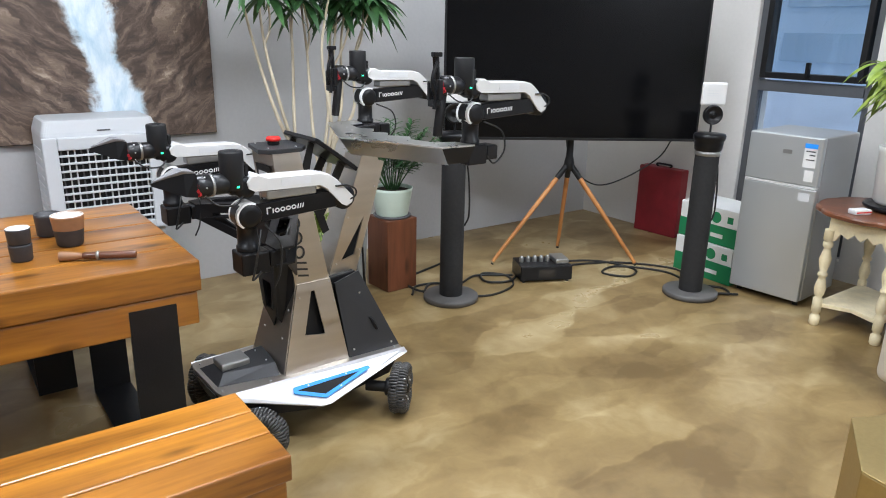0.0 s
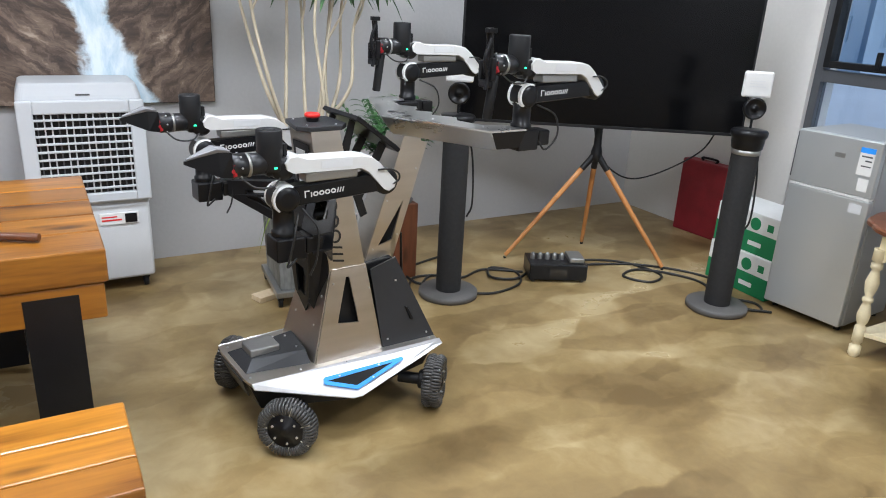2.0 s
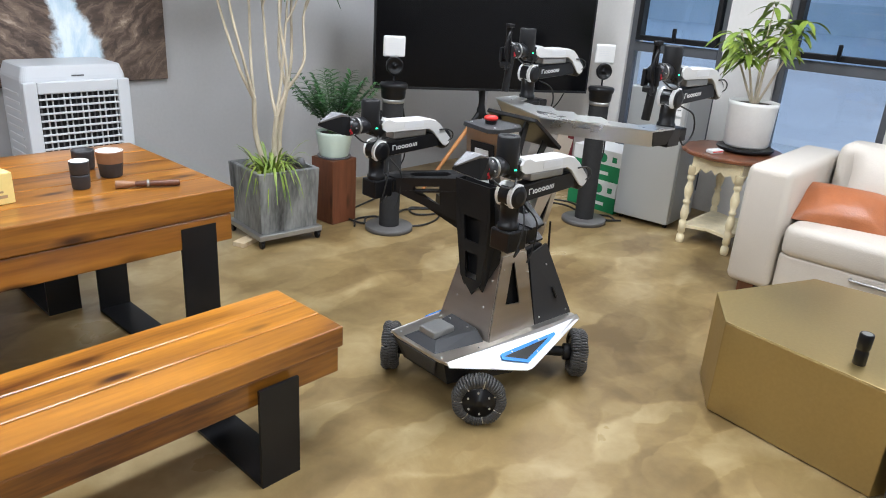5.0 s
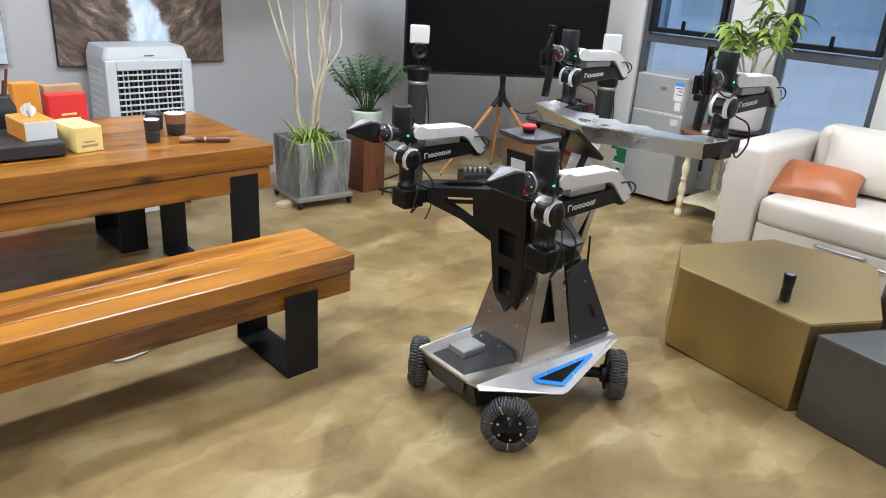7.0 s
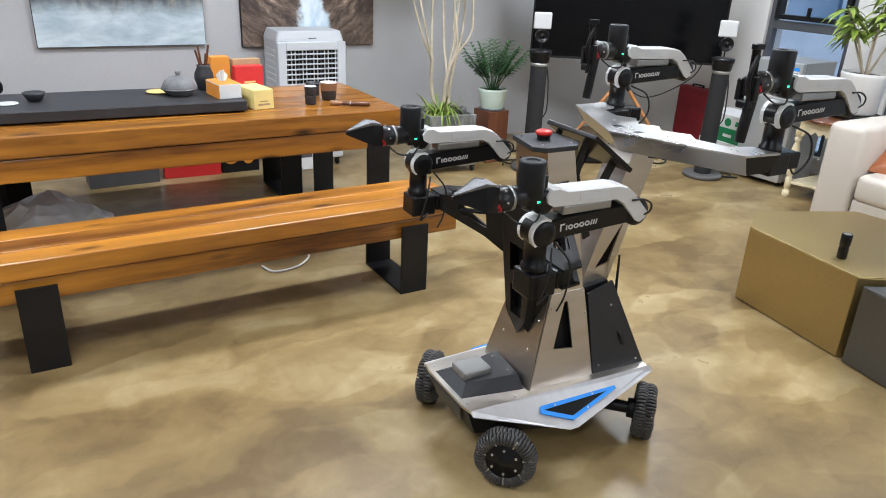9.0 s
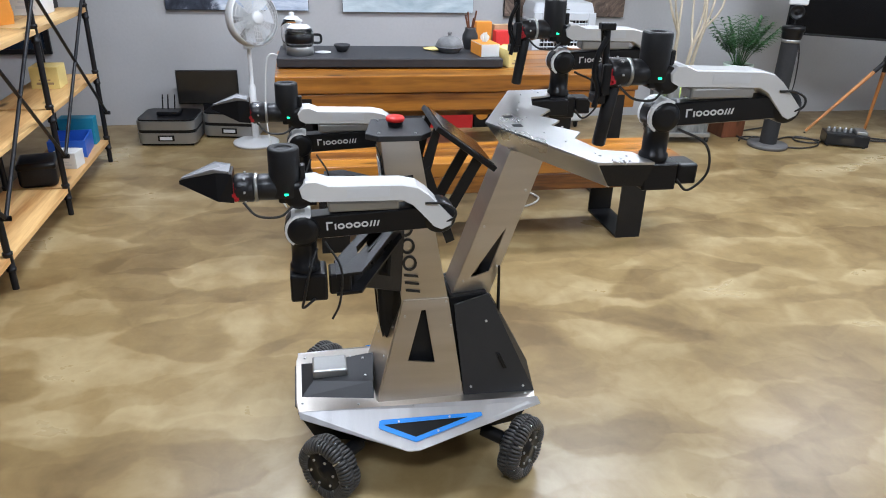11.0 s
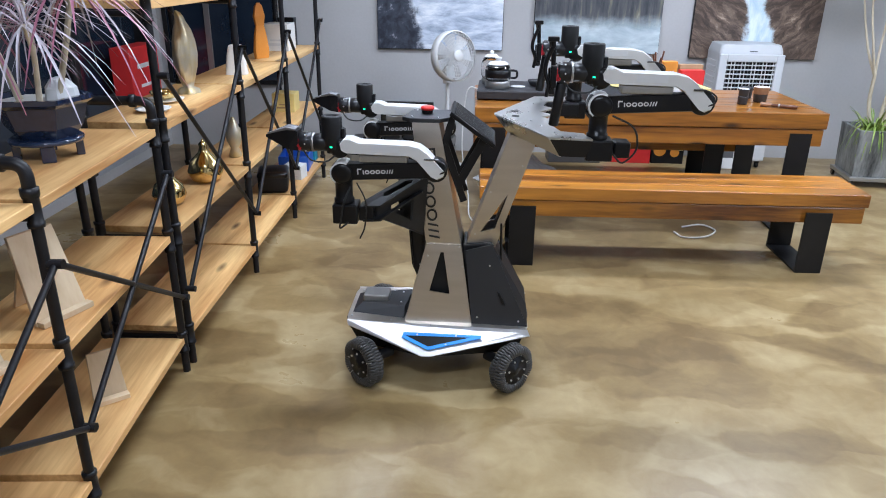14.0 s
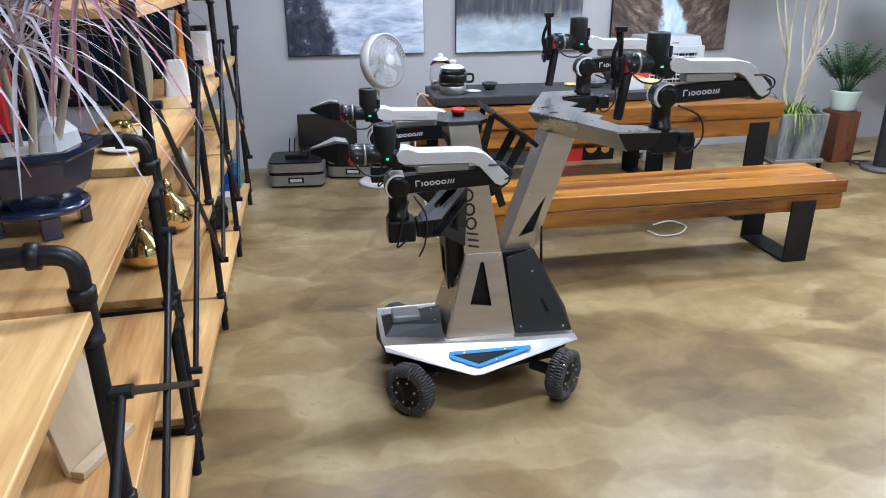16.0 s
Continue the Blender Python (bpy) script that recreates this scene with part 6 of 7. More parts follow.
turned("plate", -0.66, 3.20, TZ, [(0.03, 0.0), (0.05, 0.003), (0.048, 0.005), (0.02, 0.003)], PALEGREY, "small round pale coaster on the tray", "coaster")
tp = turned("teapot", 0.14, 3.215, TZ, [(0.055, 0.0), (0.062, 0.004), (0.085, 0.03), (0.088, 0.045), (0.070, 0.078), (0.045, 0.094), (0.012, 0.10), (0.010, 0.108), (0.016, 0.116), (0.012, 0.124), (0.003, 0.126)], mat("grey_stone", (0.17, 0.17, 0.17), 0.6, 0, 0.3, 14, 0.3, 70), "rounded grey stone teapot with a knob lid", "teapot")
part("rim", Shape().lathe([(0.086, 0.028), (0.094, 0.032), (0.094, 0.036), (0.086, 0.040)], n=26, cap=False), DARKGREY, tp)
turned("plate", 0.05, 3.30, TZ, [(0.03, 0.0), (0.06, 0.004), (0.066, 0.010), (0.05, 0.006)], YELLOWC, "small ochre saucer behind the teapot", "plate")
vs = turned("vase", 0.30, 3.33, TZ, [(0.032, 0.0), (0.036, 0.004), (0.052, 0.06), (0.050, 0.09), (0.034, 0.125), (0.036, 0.135), (0.030, 0.136), (0.0235, 0.12)], CLAYD, "dark clay tool vase with wooden tea tools", "vase")
for k, (a, l) in enumerate(((0.3, 0.11), (1.9, 0.10), (3.4, 0.085), (5.0, 0.07))):
    part("tool", Shape().tube([(0, 0, 0.06), (0.02 * math.cos(a), 0.02 * math.sin(a), 0.14), (0.04 * math.cos(a), 0.035 * math.sin(a), 0.13 + l)], 0.006, 6, 3), DARKW, vs)


def carton(name, at, sx, sy, sz, m, label, m2=None):
    t = thing(name, at, label, "box")
    part("carton", Shape().box(-sx / 2, sx / 2, -sy / 2, sy / 2, 0, sz, 0.003), m, t)
    if m2:
        part("print", Shape().box(-sx * 0.3, sx * 0.3, -sy / 2 - 0.001, -sy / 2, sz * 0.2, sz * 0.3), m2, t)
        part("print", Shape().box(-sx * 0.2, sx * 0.2, -sy / 2 - 0.001, -sy / 2, sz * 0.38, sz * 0.44), m2, t)
    return t


carton("tissue_box", pose(0.515, 3.105, 0.786, 0, 0, 9), 0.115, 0.21, 0.105, YELLOWC, "yellow card carton standing on the table", TAN)
tb = carton("tissue_box", pose(0.352, 3.125, TZ, 0, 0, 6), 0.12, 0.20, 0.075, CARDW, "white and orange tissue box with a tissue pulled up")
part("side_print", Shape().box(-0.061, -0.0602, -0.10, 0.10, 0.0, 0.07).box(-0.06, 0.06, -0.099, 0.1, 0.0752, 0.076), ORANGEC, tb)
ti = Shape()
leaf(ti, (0, 0, 0.074), (0.15, 0.05, 1), 0.07, 0.07, 0.1, 4, 0.6)
leaf(ti, (0, 0.01, 0.074), (-0.1, 0.2, 1), 0.065, 0.06, 0.1, 4, 0.6)
part("tissue", ti, CARDW, tb, "white tissue")
carton("box", pose(0.60, 3.53, 0.786, 0, 0, 4), 0.17, 0.07, 0.155, REDC, "red gift box with gold print", YELLOWC)
carton("box", pose(0.61, 3.61, 0.786, 0, 0, 4), 0.17, 0.06, 0.185, TAN, "kraft card box behind the red one")
carton("box", pose(0.44, 3.56, 0.786, 0, 0, 4), 0.11, 0.07, 0.21, ORANGEC, "orange upright card box", TAN)
for x, y, m, r, h, lab in ((0.818, 3.06, CLAYD, 0.033, 0.052, "small dark stone cup under another"), (0.93, 3.32, CLAYD, 0.042, 0.075, "dark stone tumbler on the table")):
    turned("cup", x, y, 0.786, [(r * 0.85, 0.0), (r * 0.92, 0.004), (r, h * 0.9), (r, h), (r * 0.9, h), (r * 0.82, h * 0.2)], m, lab, "cup")
c2 = turned("cup", 0.818, 3.06, 0.839, [(0.029, 0.0), (0.032, 0.004), (0.034, 0.044), (0.034, 0.048), (0.030, 0.048), (0.026, 0.012)], CLAYD, "small dark stone cup with a white inside, stacked", "cup")
part("glaze", Shape().lathe([(0.0335, 0.0482), (0.031, 0.0495), (0.0285, 0.046), (0.024, 0.030), (0.003, 0.028)], n=26, cap=False), CERAM, c2, "white glazed inside")
cp = turned("cup", 0.968, 3.16, 0.786, [(0.036, 0.0), (0.040, 0.004), (0.046, 0.055)], CLAYD, "two-tone clay tumbler with a bare brown rim", "cup")
part("rim", Shape().lathe([(0.0462, 0.055), (0.050, 0.095), (0.050, 0.10), (0.045, 0.10), (0.040, 0.02)], n=26, cap=False), CLAY, cp, "bare brown clay rim")
part("glaze", Shape().lathe([(0.0495, 0.1002), (0.047, 0.1015), (0.0445, 0.098), (0.038, 0.060), (0.003, 0.058)], n=26, cap=False), CERAM, cp, "white glazed inside")
bh = thing("brush", pose(0.942, 2.975, 0.800, 0, 0, -26), "dark wooden tea brush lying on the table", "brush")
part("handle", Shape().lathe([(0.008, 0.03), (0.011, 0.035), (0.013, 0.17), (0.011, 0.185)], n=14, axis="X"), DARKW, bh)
part("bristles", Shape().lathe([(0.016, -0.035), (0.014, 0.0), (0.009, 0.03)], n=14, axis="X"), CLAY, bh)
part("ferrule", Shape().lathe([(0.0115, 0.07), (0.0145, 0.072), (0.0145, 0.078), (0.0115, 0.08)], n=14, axis="X"), GREYM, bh)

# ---- under the table, by the wall ----
carton("box", pose(0.43, 4.56, 0, 0, 0, -4), 0.40, 0.14, 0.20, REDC, "red card box on the floor by the wall")
pb = carton("box", pose(0.78, 4.56, 0, 0, 0, -2), 0.28, 0.14, 0.21, BLACKS, "black box printed with orange and yellow shapes")
part("print", Shape().lathe([(0.055, -0.0725), (0.055, -0.0712), (0.002, -0.0712)], (-0.07, 0, 0.12), 18, "Y").lathe([(0.04, -0.0725), (0.04, -0.0712), (0.002, -0.0712)], (0.06, 0, 0.10), 16, "Y"), ORANGEC, pb)
part("print", Shape().box(-0.02, 0.03, -0.0722, -0.0712, 0.13, 0.19).box(0.09, 0.13, -0.0722, -0.0712, 0.12, 0.18), YELLOWC, pb)
carton("box", pose(-0.05, 4.55, 0, 0, 0, 2), 0.46, 0.2, 0.17, DARKGREY, "long dark grey box on the floor by the wall")
pc = thing("computer", pose(1.24, 4.45, 0, 0, 0, 0), "small black tower with a white front label, on the floor", "computer")
part("case", Shape().box(-0.09, 0.09, -0.10, 0.12, 0, 0.26, 0.006), CARDW, pc)
part("label", Shape().box(-0.06, 0.06, -0.102, -0.1005, 0.10, 0.18), DARKGREY, pc)
# crumpled clear bag
bag = Shape()
n = 18
rings = []
for j in range(9):
    v = j / 8
    ring = []
    for i in range(n):
        a = 2 * math.pi * i / n
        r = (0.22 * math.sin(math.pi * (0.15 + 0.8 * v)) ** 0.6) * (1 + 0.22 * noise.noise(Vector((math.cos(a) * 2, math.sin(a) * 2, v * 5))))
        ring.append((r * math.cos(a), r * 0.7 * math.sin(a), 0.004 + 0.20 * v * (1 + 0.2 * noise.noise(Vector((math.cos(a) * 3, math.sin(a) * 3, 7))))))
    rings.append(ring)
bag.loft(rings)
BAGM = mat("clear_film", (0.72, 0.75, 0.78), 0.25, 0, 0.2, 14, 0.9, 26, coat=0.4)
tagged(part("bag", bag, BAGM, None, "", pose(-0.60, 3.36, 0) @ Matrix.Scale(1.45, 4)), "crumpled translucent plastic bag on the floor under the table", "bag")
tagged(part("cable", Shape().tube([(0.38, 2.70, 0.006), (0.42, 2.60, 0.006), (0.56, 2.62, 0.006), (0.66, 2.74, 0.006), (0.60, 2.84, 0.01), (0.46, 2.80, 0.006)], 0.006, 8, 8), WHITECAB, None), "white cable lying on the floor behind the bench", "cable")
tagged(part("cable", Shape().tube([(-0.90, 3.3, 0.80), (-0.99, 3.3, 0.82), (-1.02, 3.28, 0.70), (-1.03, 3.2, 0.4), (-0.98, 3.1, 0.1), (-0.97, 2.95, 0.008), (-0.93, 2.75, 0.008)], 0.005, 8, 8), WHITECAB, None), "white cable hanging from the table end to the floor", "cable")

# ---- pedestal fan ----
fn = thing("fan", pose(-1.17, 4.17, 0, 0, 0, 0), "white pedestal fan with a round caged head", "fan")
part("base", Shape().lathe([(0.17, 0.0), (0.175, 0.006), (0.172, 0.018), (0.15, 0.026), (0.04, 0.034), (0.032, 0.05)], n=36), WHITEP, fn)
part("pole", Shape().lathe([(0.026, 0.045), (0.026, 0.45), (0.016, 0.455), (0.016, 0.80)], n=20), WHITEP, fn)
FH = Matrix.Translation((0.045, -0.055, 0.94)) @ Matrix.Rotation(radians(38), 4, "Z") @ Matrix.Rotation(radians(-8), 4, "X") @ Matrix.Scale(1.25, 4)
hd = part("head", Shape().lathe([(0.02, 0.16), (0.05, 0.155), (0.06, 0.12), (0.06, 0.05), (0.03, 0.04)], n=24, axis="Y").box(-0.02, 0.02, 0.06, 0.11, -0.17, -0.03, 0.004), WHITEP, fn, "motor housing", FH)
cg = Shape().lathe([(0.150, -0.035), (0.158, -0.03), (0.158, 0.03), (0.150, 0.035)], n=40, axis="Y", cap=False)
for r in (0.135, 0.115, 0.095, 0.075, 0.055):
    y = -0.035 - 0.02 * (1 - (r / 0.155) ** 2)
    cg.lathe([(r - 0.0016, y), (r, y - 0.0016), (r + 0.0016, y), (r, y + 0.0016), (r - 0.0016, y)], n=36, axis="Y", cap=False)
for k in range(40):
    a = 2 * math.pi * k / 40
    c, s = math.cos(a), math.sin(a)
    cg.tube([(0.153 * c, -0.033, 0.153 * s), (0.10 * c, -0.048, 0.10 * s), (0.035 * c, -0.056, 0.035 * s)], 0.0014, 4, 2)
part("cage", cg, WHITEP, hd, "white wire cage")
part("cage_boss", Shape().lathe([(0.036, -0.05), (0.036, -0.058), (0.03, -0.062), (0.004, -0.063)], n=24, axis="Y"), WHITEP, hd)
for k in range(7):
    a0 = 2 * math.pi * k / 7
    vs = []
    for rr in (0.03, 0.07, 0.11, 0.138):
        for da, yy in ((-0.34, -0.012), (0.0, 0.0), (0.34, 0.012)):
            a = a0 + da * (0.9 if rr > 0.05 else 0.6)
            vs.append((rr * math.cos(a), yy, rr * math.sin(a)))
    part("blade", Shape().add(vs, [(i * 3 + j, i * 3 + j + 1, i * 3 + j + 4, i * 3 + j + 3) for i in range(3) for j in range(2)], True), PALEGREY, hd)

# ---- small wheeled bases by the wall ----
for x, y, a, lab in ((-1.81, 4.335, -5, "low rounded silver and black robot base with a router on top"), (-1.34, 4.50, -12, "low rounded silver and black robot base behind the fan")):
    v = thing("robot_base", pose(x, y, 0, 0, 0, a), lab, "robot base", "robot bases")
    for z0, z1, m, k, nm in ((0.02, 0.10, GREYM, 1.0, "lower_shell"), (0.10, 0.125, BLACKP, 0.975, "groove"), (0.125, 0.19, GREYM, 1.0, "upper_shell"), (0.19, 0.202, BLACKP, 0.96, "lid")):
        part(nm, Shape().loft([[(px * k, py * k, z) for px, py in rounded(-0.215, 0.215, -0.19, 0.19, 0.06)] for z in (z0, z1)]), m, v)
    part("port", Shape().box(-0.06, 0.06, -0.194, -0.188, 0.04, 0.085, 0.003), BLACKP, v, "dark front port")
    part("port_frame", Shape().box(-0.045, 0.045, -0.1965, -0.194, 0.05, 0.075, 0.001), PALEGREY, v)
    part("plinth", Shape().box(-0.19, 0.19, -0.165, 0.165, 0.0, 0.022, 0.004), BLACKP, v)
rt = thing("router", pose(-1.81, 4.335, 0.202, 0, 0, -5), "black router with upright aerials on the robot base", "router")
part("case", Shape().box(-0.085, 0.085, -0.06, 0.06, 0, 0.03, 0.006), BLACKP, rt)
for x in (-0.06, -0.02, 0.03):
    part("aerial", Shape().cyl((x, 0.04, 0.028), (x + 0.01, 0.045, 0.14), 0.005, n=8), BLACKP, rt)
mn = thing("monitor", pose(-1.55, 4.66, 0, 0, 0, 0), "dark flat panel leaning at the wall", "monitor")
part("panel", Shape().box(-0.24, 0.24, 0.0, 0.03, 0.20, 0.47, 0.006), BLACKP, mn)
part("screen", Shape().box(-0.232, 0.232, -0.002, 0.0, 0.208, 0.462), TABLET, mn)
part("support", Shape().box(-0.05, 0.05, 0.0, 0.03, 0.012, 0.20).box(-0.13, 0.13, -0.06, 0.06, 0, 0.012), BLACKP, mn)
# ---- pipe shelving along the west side ----
XF, XB = -2.155, -2.465
PY = [-0.045, 0.83, 0.905, 1.875, 2.80, 3.80]


def shelf_unit(y0, y1, levels, tall, brace, label, at=pose(0, 0, 0), ends=(True, True)):
    u = thing("shelf_unit", at, label, "shelving", "pipe shelving")
    for y in [e for e, own in zip((y0, y1), ends) if own]:
        for x in (XF, XB):
            p = Shape().cyl((x, y, 0.0), (x, y, tall - (0.045 if tall < 1.3 else 0)), 0.0155, n=14)
            part("post", p, PIPEM, u, "black pipe post")
            for z in levels:
                part("coupling", Shape().lathe([(0.0155, z - 0.05), (0.022, z - 0.048), (0.022, z - 0.036), (0.0195, z - 0.034), (0.0195, z + 0.03), (0.022, z + 0.032), (0.022, z + 0.044), (0.0155, z + 0.046)], (x, y, 0), 14), PIPEM, u)
        for z in levels:
            part("crossbar", Shape().cyl((XF, y, z - 0.022), (XB, y, z - 0.022), 0.012, n=12), PIPEM, u)
        if tall < 1.3:
            part("end_rail", Shape().tube([(XF, y, tall - 0.075), (XF, y, tall - 0.03), (XF - 0.012, y, tall - 0.008), (XF - 0.045, y, tall), (-2.3, y, tall), (XB + 0.045, y, tall), (XB + 0.012, y, tall - 0.008), (XB, y, tall - 0.03), (XB, y, tall - 0.075)], 0.0175, 12, 4), PIPEM, u, "bent pipe end rail")
            for x in (XF, XB):
                sgn = -1 if x == XF else 1
                part("elbow", Shape().lathe([(0.0175, -0.012), (0.0235, -0.010), (0.0235, 0.010), (0.0175, 0.012)], (x + sgn * 0.062, y, tall), 14, "X"), PIPEM, u)
                part("coupling", Shape().lathe([(0.0155, -0.012), (0.0235, -0.010), (0.0235, 0.010), (0.0155, 0.012)], (x, y, tall - 0.075), 14), PIPEM, u)
    for z in levels:
        for k in range(1):
            part("board", Shape().box(XB - 0.015, XF + 0.012, y0 + (0.012 if z < 1.2 else 0), y1 - 0.012, z - 0.006, z + 0.022, 0.003), SHELFW, u, "knotty pine board")
    lo, hi = brace
    for (ya, za), (yb, zb) in (((y0, lo), (y1, hi)), ((y0, hi), (y1, lo))):
        part("brace", Shape().cyl((XF + 0.030, ya, za), (XF + 0.030, yb, zb), 0.0095, n=10), PIPEM, u, "slanting pipe brace")
        for y, z in ((ya, za), (yb, zb)):
            part("clamp", Shape().cyl((XF + 0.010, y, z), (XF + 0.050, y, z), 0.013, n=10), PIPEM, u)
    return u


LOW, MIDL, TOPL = 0.142, 0.595, 1.018
LEAN = Matrix.Translation((-2.155, 0.83, 0)) @ Matrix.Rotation(radians(3.6), 4, "Z") @ Matrix.Translation((2.155, -0.83, 0))
shelf_unit(-0.99, -0.05, (LOW, MIDL, TOPL), 1.14, (0.345, 0.865), "low black pipe shelf with pine boards", LEAN, (True, False))
shelf_unit(PY[0], PY[1], (LOW, MIDL, TOPL), 1.14, (0.345, 0.865), "low black pipe shelf with pine boards", LEAN)
shelf_unit(PY[2], PY[3], (LOW, MIDL, TOPL, 1.46), 2.05, (0.35, 1.22), "tall black pipe shelf with pine boards")
shelf_unit(PY[3], PY[4], (LOW, MIDL, TOPL, 1.46), 2.05, (0.35, 1.22), "tall black pipe shelf with pine boards", ends=(False, True))
shelf_unit(PY[4], PY[5], (LOW, MIDL, TOPL, 1.46), 2.05, (0.35, 1.22), "tall black pipe shelf with pine boards", ends=(False, True))
ST, SM, SLW = TOPL + 0.0225, MIDL + 0.0225, LOW + 0.0225

# planted pot on its stand
pp = thing("potted_plant", pose(-2.30, 0.40, ST), "spiky pale dragon plant in a glazed navy hexagonal pot", "plant")
hexr = lambda r, z, n=6: [(r * math.cos(2 * math.pi * k / n + 0.3), r * math.sin(2 * math.pi * k / n + 0.3), z) for k in range(n)]
part("stand", Shape().lathe([(0.085, 0.048), (0.105, 0.05), (0.108, 0.06), (0.10, 0.066), (0.04, 0.066)], n=28), NAVYG, pp, "dark round pot stand")
for k in range(4):
    a = k * math.pi / 2 + 0.5
    part("foot", Shape().box(-0.02, 0.02, -0.012, 0.012, 0, 0.05, 0.003), NAVYG, pp, "", Matrix.Translation((0.088 * math.cos(a), 0.088 * math.sin(a), 0)) @ Matrix.Rotation(a + math.pi / 2, 4, "Z"))
part("pot", Shape().loft([hexr(0.085, 0.066), hexr(0.112, 0.10), hexr(0.132, 0.165), hexr(0.152, 0.178), hexr(0.152, 0.192), hexr(0.134, 0.192), hexr(0.130, 0.172)]), NAVYG, pp, "glazed navy hexagonal pot")
part("soil", Shape().loft([hexr(0.130, 0.16), hexr(0.130, 0.176)]), CARDW, pp, "pale pebbles")
part("rock", Shape().loft([[(0.05 + r * math.cos(a) * (1 + 0.2 * math.sin(3 * a)), 0.03 + r * math.sin(a), z) for a in [2 * math.pi * i / 10 for i in range(10)]] for r, z in ((0.05, 0.17), (0.045, 0.21), (0.025, 0.235), (0.008, 0.242))]), PALEGREY, pp)
sp, sp2 = Shape(), Shape()
for k in range(6):
    a = k * 1.05
    b = Vector((0.06 * math.cos(a), 0.06 * math.sin(a), 0.175))
    t = b + Vector((0.10 * math.cos(a), 0.10 * math.sin(a), rnd.uniform(0.20, 0.34)))
    part("cane", Shape().tube([b, b.lerp(t, 0.5) + Vector((0.01, 0, 0.02)), t], [0.009, 0.006], 7, 4), BARK, pp)
    rosette(sp if k % 3 else sp2, t, 38, 0.30, 0.0085, 1.0, 0.8, -0.2)
part("foliage", sp, LEAFP, pp, "long pale narrow leaves")
part("foliage", sp2, LEAFR, pp, "long purplish narrow leaves")

# plain bird statue
stt = Shape().loft([[(rx * math.cos(t) * (1 + 0.10 * math.sin(7 * t)), ox + ry * math.sin(t) * (1 + 0.12 * math.sin(5 * t + z * 20)), z) for t in [2 * math.pi * i / 26 for i in range(26)]]
                    for rx, ry, ox, z in ((0.05, 0.055, 0, 0.0), (0.045, 0.05, 0, 0.02), (0.022, 0.025, 0, 0.03), (0.03, 0.045, 0, 0.06), (0.045, 0.075, 0, 0.12), (0.05, 0.085, 0.005, 0.18), (0.045, 0.078, 0.005, 0.24), (0.034, 0.055, 0.0, 0.29), (0.022, 0.030, -0.01, 0.32), (0.018, 0.020, -0.02, 0.345), (0.012, 0.022, -0.03, 0.36), (0.004, 0.006, -0.05, 0.372))], True, True)
SILVER = mat("pale_gilt", (0.72, 0.70, 0.62), 0.3, 0.5, 0.35, 9, 0.4, 40, second=(0.55, 0.42, 0.16))
tagged(part("statue", stt, SILVER, None, "", pose(-2.31, 1.60, ST)), "pale gilt bird figurine standing on the shelf", "statue")
turned("plate", -2.285, 1.14, ST, [(0.03, 0.0), (0.06, 0.006), (0.072, 0.014), (0.06, 0.010), (0.02, 0.006)], CERAM, "small white dish on the shelf", "plate")
turned("plate", -2.33, 1.36, ST, [(0.03, 0.0), (0.07, 0.006), (0.085, 0.014), (0.07, 0.010), (0.02, 0.006)], CERAM, "small white dish with gold flowers on the shelf", "plate")
fl = Shape().loft([[(r * (1 + 0.28 * math.cos(6 * t)) * math.cos(t), r * (1 + 0.28 * math.cos(6 * t)) * math.sin(t), z) for t in [2 * math.pi * i / 36 for i in range(36)]] for r, z in ((0.02, 0.011), (0.04, 0.02), (0.05, 0.04), (0.042, 0.05), (0.02, 0.03), (0.012, 0.05), (0.003, 0.054))], True, True)
tagged(part("ornament", fl, BRASS, None, "", pose(-2.33, 1.36, ST)), "gilt flower ornament lying in a dish", "ornament")
for x, y, k in ((-2.295, 1.205, 0.95), (-2.262, 1.57, 1.1)):
    turned("vase", x, y, SM, [(0.035 * k, 0.0), (0.062 * k, 0.012), (0.078 * k, 0.05 * k), (0.062 * k, 0.095 * k), (0.026 * k, 0.13 * k), (0.016 * k, 0.155 * k), (0.020 * k, 0.168 * k), (0.008 * k, 0.18 * k), (0.003, 0.19 * k)], BRASS, "polished brass pear-shaped ornament on the shelf", "ornament")
turned("statue", -2.27, 2.05, SM, [(0.03, 0.0), (0.035, 0.01), (0.022, 0.05), (0.040, 0.09), (0.045, 0.13), (0.022, 0.19), (0.006, 0.22)], SILVER, "small gilt figurine on the shelf", "statue")
wc = thing("ornament", pose(-2.28, 2.24, ST, 0, 0, 15), "white upright ceramic ornament on the shelf", "ornament")
part("body", Shape().loft([[(px * k, py * 0.8 * k, z) for px, py in rounded(-0.06, 0.06, -0.06, 0.06, 0.02)] for k, z in ((1.0, 0.0), (0.95, 0.02), (0.8, 0.10), (0.6, 0.15), (0.5, 0.155))]), CERAM, wc)
tagged(part("ornament", Shape().loft([[(px * k, py * 0.3 * k, z) for px, py in rounded(-0.06, 0.06, -0.06, 0.06, 0.03)] for k, z in ((0.9, 0.0), (1.0, 0.05), (0.8, 0.14), (0.55, 0.20), (0.75, 0.26), (0.5, 0.32), (0.2, 0.34))]), ORANGEC, None, "", pose(-2.34, 2.95, ST, 0, 0, 60)), "flat orange wooden cut-out standing on the shelf", "ornament")
carton("box", pose(-2.35, 3.45, ST, 0, 0, 0), 0.18, 0.22, 0.18, CARDW, "white box on the shelf", PALEGREY)
carton("box", pose(-2.36, 3.74, ST + 0.0, 0, 0, 0), 0.12, 0.08, 0.20, BLACKS, "black box on the shelf")
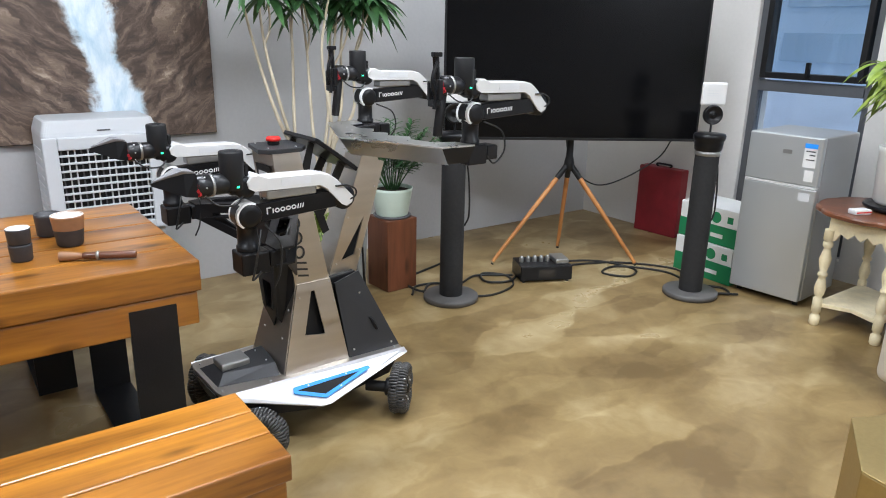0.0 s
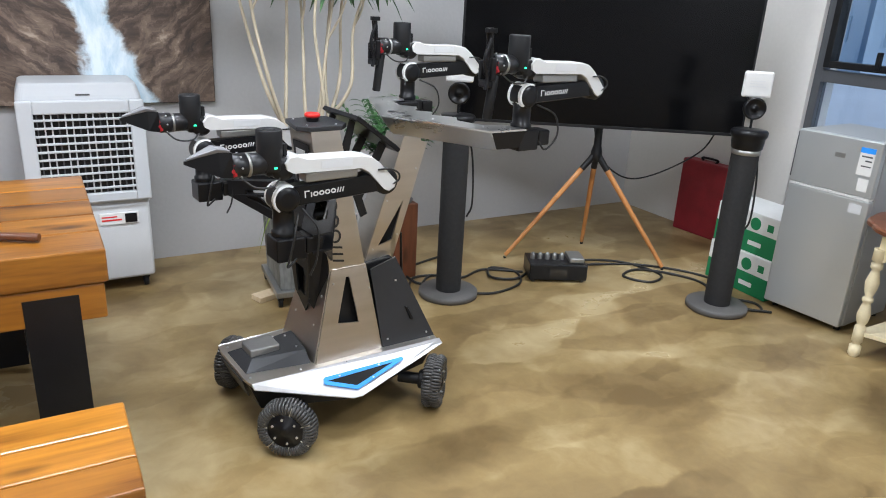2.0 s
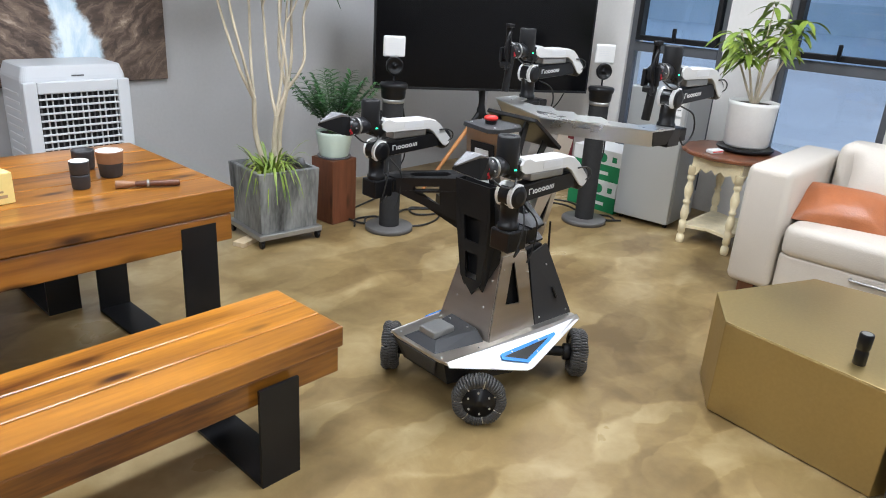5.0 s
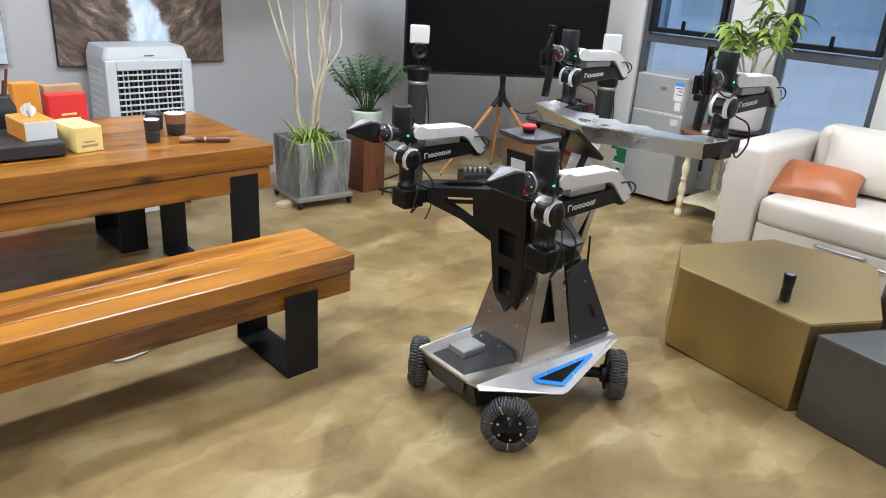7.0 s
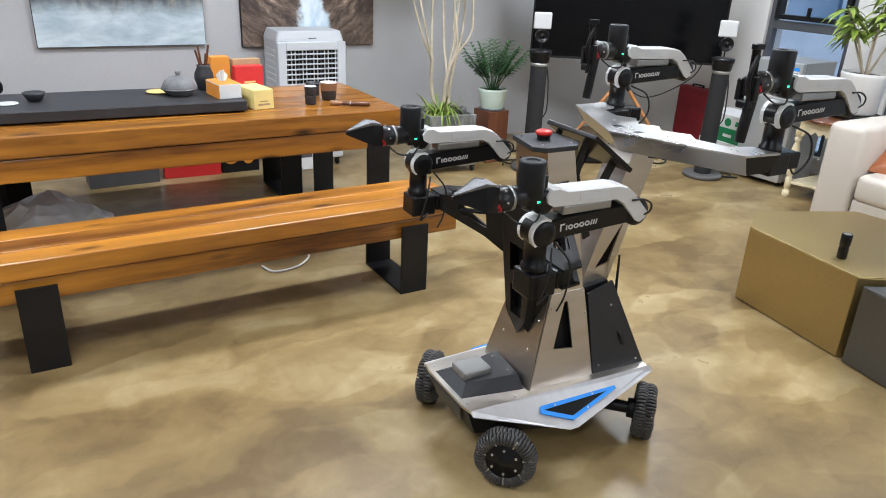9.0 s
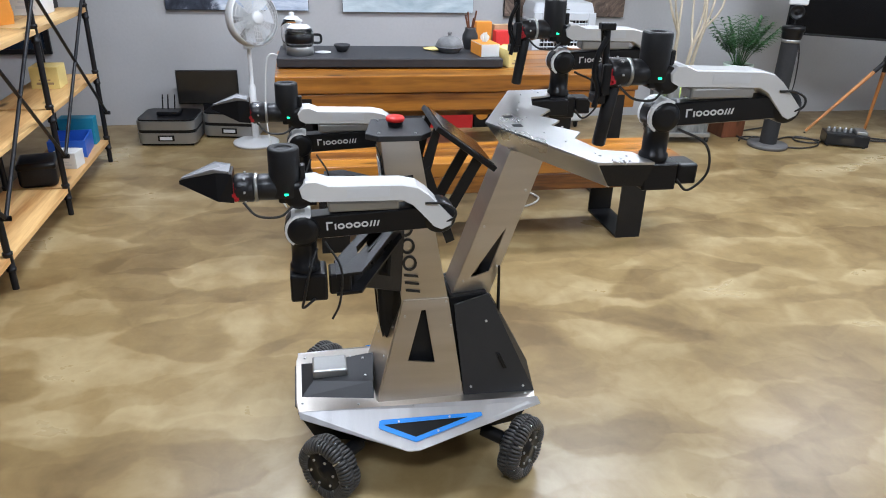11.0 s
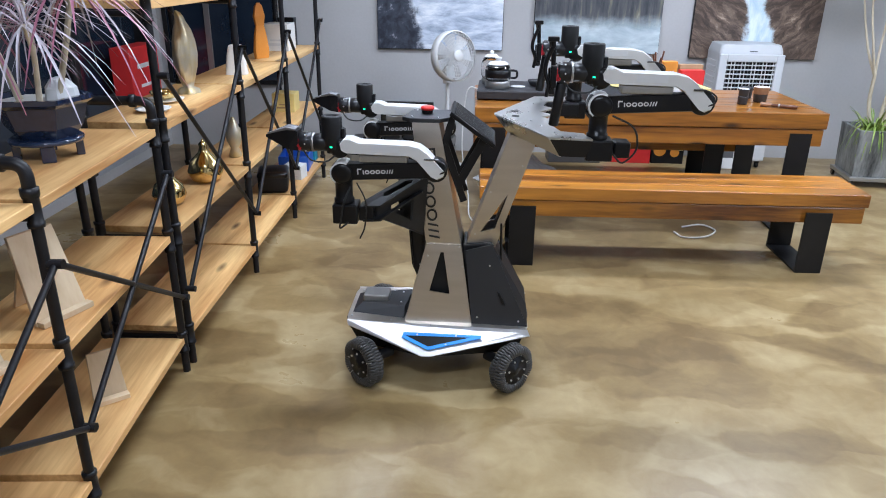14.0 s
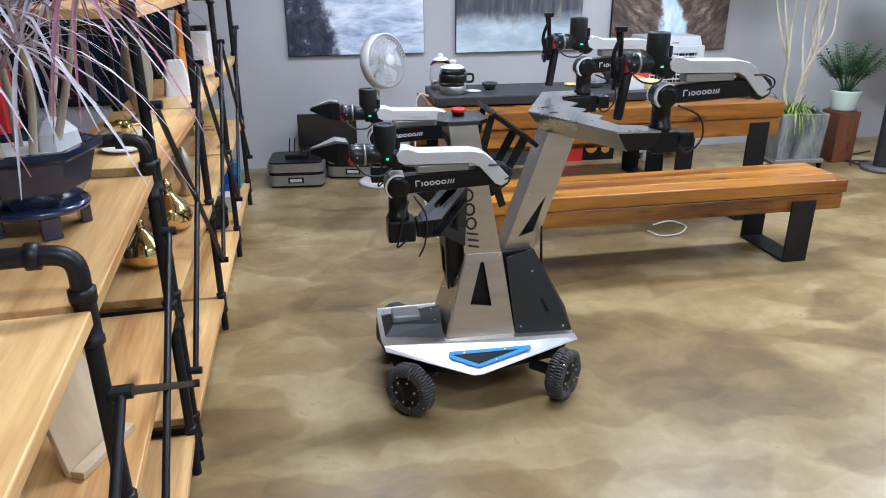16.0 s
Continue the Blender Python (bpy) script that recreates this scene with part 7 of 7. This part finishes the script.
tg = thing("bag", pose(-2.32, 2.93, SLW, 0, 0, 12), "black zipped camera bag on the lowest board", "bag")
part("body", pad(-0.10, 0.10, -0.13, 0.13, 0, 0.13, 0.03), BLACKS, tg)
part("flap", pad(-0.103, 0.103, -0.132, 0.10, 0.10, 0.145, 0.02), BLACKP, tg)
bb = thing("bin", pose(-2.30, 3.51, SLW, 0, 0, 5), "open blue plastic tray on the lowest board", "tray")
part("tub", Shape().box(-0.11, 0.11, -0.14, 0.14, 0, 0.01).box(-0.11, -0.10, -0.14, 0.14, 0.01, 0.11).box(0.10, 0.11, -0.14, 0.14, 0.01, 0.11).box(-0.10, 0.10, -0.14, -0.13, 0.01, 0.11).box(-0.10, 0.10, 0.13, 0.14, 0.01, 0.11), BLUEBOX, bb)
carton("box", pose(-2.24, 3.21, SLW, 0, 0, -8), 0.14, 0.12, 0.10, CARDW, "small white carton on the lowest board", PALEGREY)
carton("box", pose(-2.30, 3.72, SLW, 0, 0, 0), 0.22, 0.10, 0.18, mat("teal_card", (0.02, 0.22, 0.34), 0.5), "teal printed carton on the lowest board", CARDW)
carton("box", pose(-2.32, 3.40, SM, 0, 0, 0), 0.16, 0.16, 0.13, YELLOWC, "yellow carton on the shelf", TAN)
rh = thing("hose_cabinet", pose(-3.81, 4.12, 0.56), "red metal hose cabinet on the glass partition", "cabinet")
part("case", Shape().box(0.0, 0.16, -0.26, 0.26, 0, 0.42, 0.006), REDC, rh)
part("text_bars", Shape().box(0.1605, 0.162, -0.15, 0.15, 0.25, 0.285).box(0.1605, 0.162, -0.12, 0.12, 0.10, 0.125), CARDW, rh)
# slanting wooden brackets stored on the low shelf
for x, y, z, a, k in ((-2.26, 0.16, SM, 68, 1.45), (-2.28, -0.22, SM, 74, 1.45), (-2.26, 0.40, SLW, 40, 0.95)):
    w = thing("book_stand", pose(x, y, z, 0, 0, a), "pale plywood easel stand on the shelf", "stand", "plywood stands")
    part("panel", Shape().prism([(-0.06 * k, -0.05 * k, 0.0), (0.06 * k, -0.05 * k, 0.0), (0.05 * k, 0.0, 0.18 * k), (-0.05 * k, 0.0, 0.18 * k)], (0, 0.013, 0), 0.002), PALEW, w)
    part("strut", Shape().prism([(-0.02 * k, 0.07 * k, 0.0), (0.02 * k, 0.07 * k, 0.0), (0.02 * k, 0.012, 0.16 * k), (-0.02 * k, 0.012, 0.16 * k)], (0, 0.011, 0), 0.002), PALEW, w)
    part("ledge", Shape().box(-0.06 * k, 0.06 * k, -0.05 * k - 0.03, -0.05 * k, 0.0, 0.018, 0.002), PALEW, w)


def motions():
    """The robot's drive across the floor, and its wheels turning under it."""
    walk(robot, [(t, pose(x, y, 0, 0, 0, a)) for t, x, y, a in ROBOT_PATH])
    ts = np.array([r[0] for r in ROBOT_PATH])
    steps = [round(0.1 * k, 1) for k in range(161)]
    px, py, pa = (np.interp(steps, ts, [r[k] for r in ROBOT_PATH]) for k in (1, 2, 3))
    for w, hub, ang in robot_wheels:
        spin, rows = 0.0, []
        for k, t in enumerate(steps):
            if k:
                h = radians(pa[k])
                dx, dy = px[k] - px[k - 1], py[k] - py[k - 1]
                lx, ly = dx * math.cos(h) + dy * math.sin(h), -dx * math.sin(h) + dy * math.cos(h)
                turn = radians(pa[k] - pa[k - 1])
                lx, ly = lx - turn * hub.y, ly + turn * hub.x
                a = radians(ang)
                spin += (lx * math.sin(a) * -1 + ly * math.cos(a)) / 0.105
            rows.append((t, Matrix.Translation(hub) @ Matrix.Rotation(radians(ang), 4, "Z") @ Matrix.Rotation(-spin, 4, "X")))
        walk(w, rows)


motions()
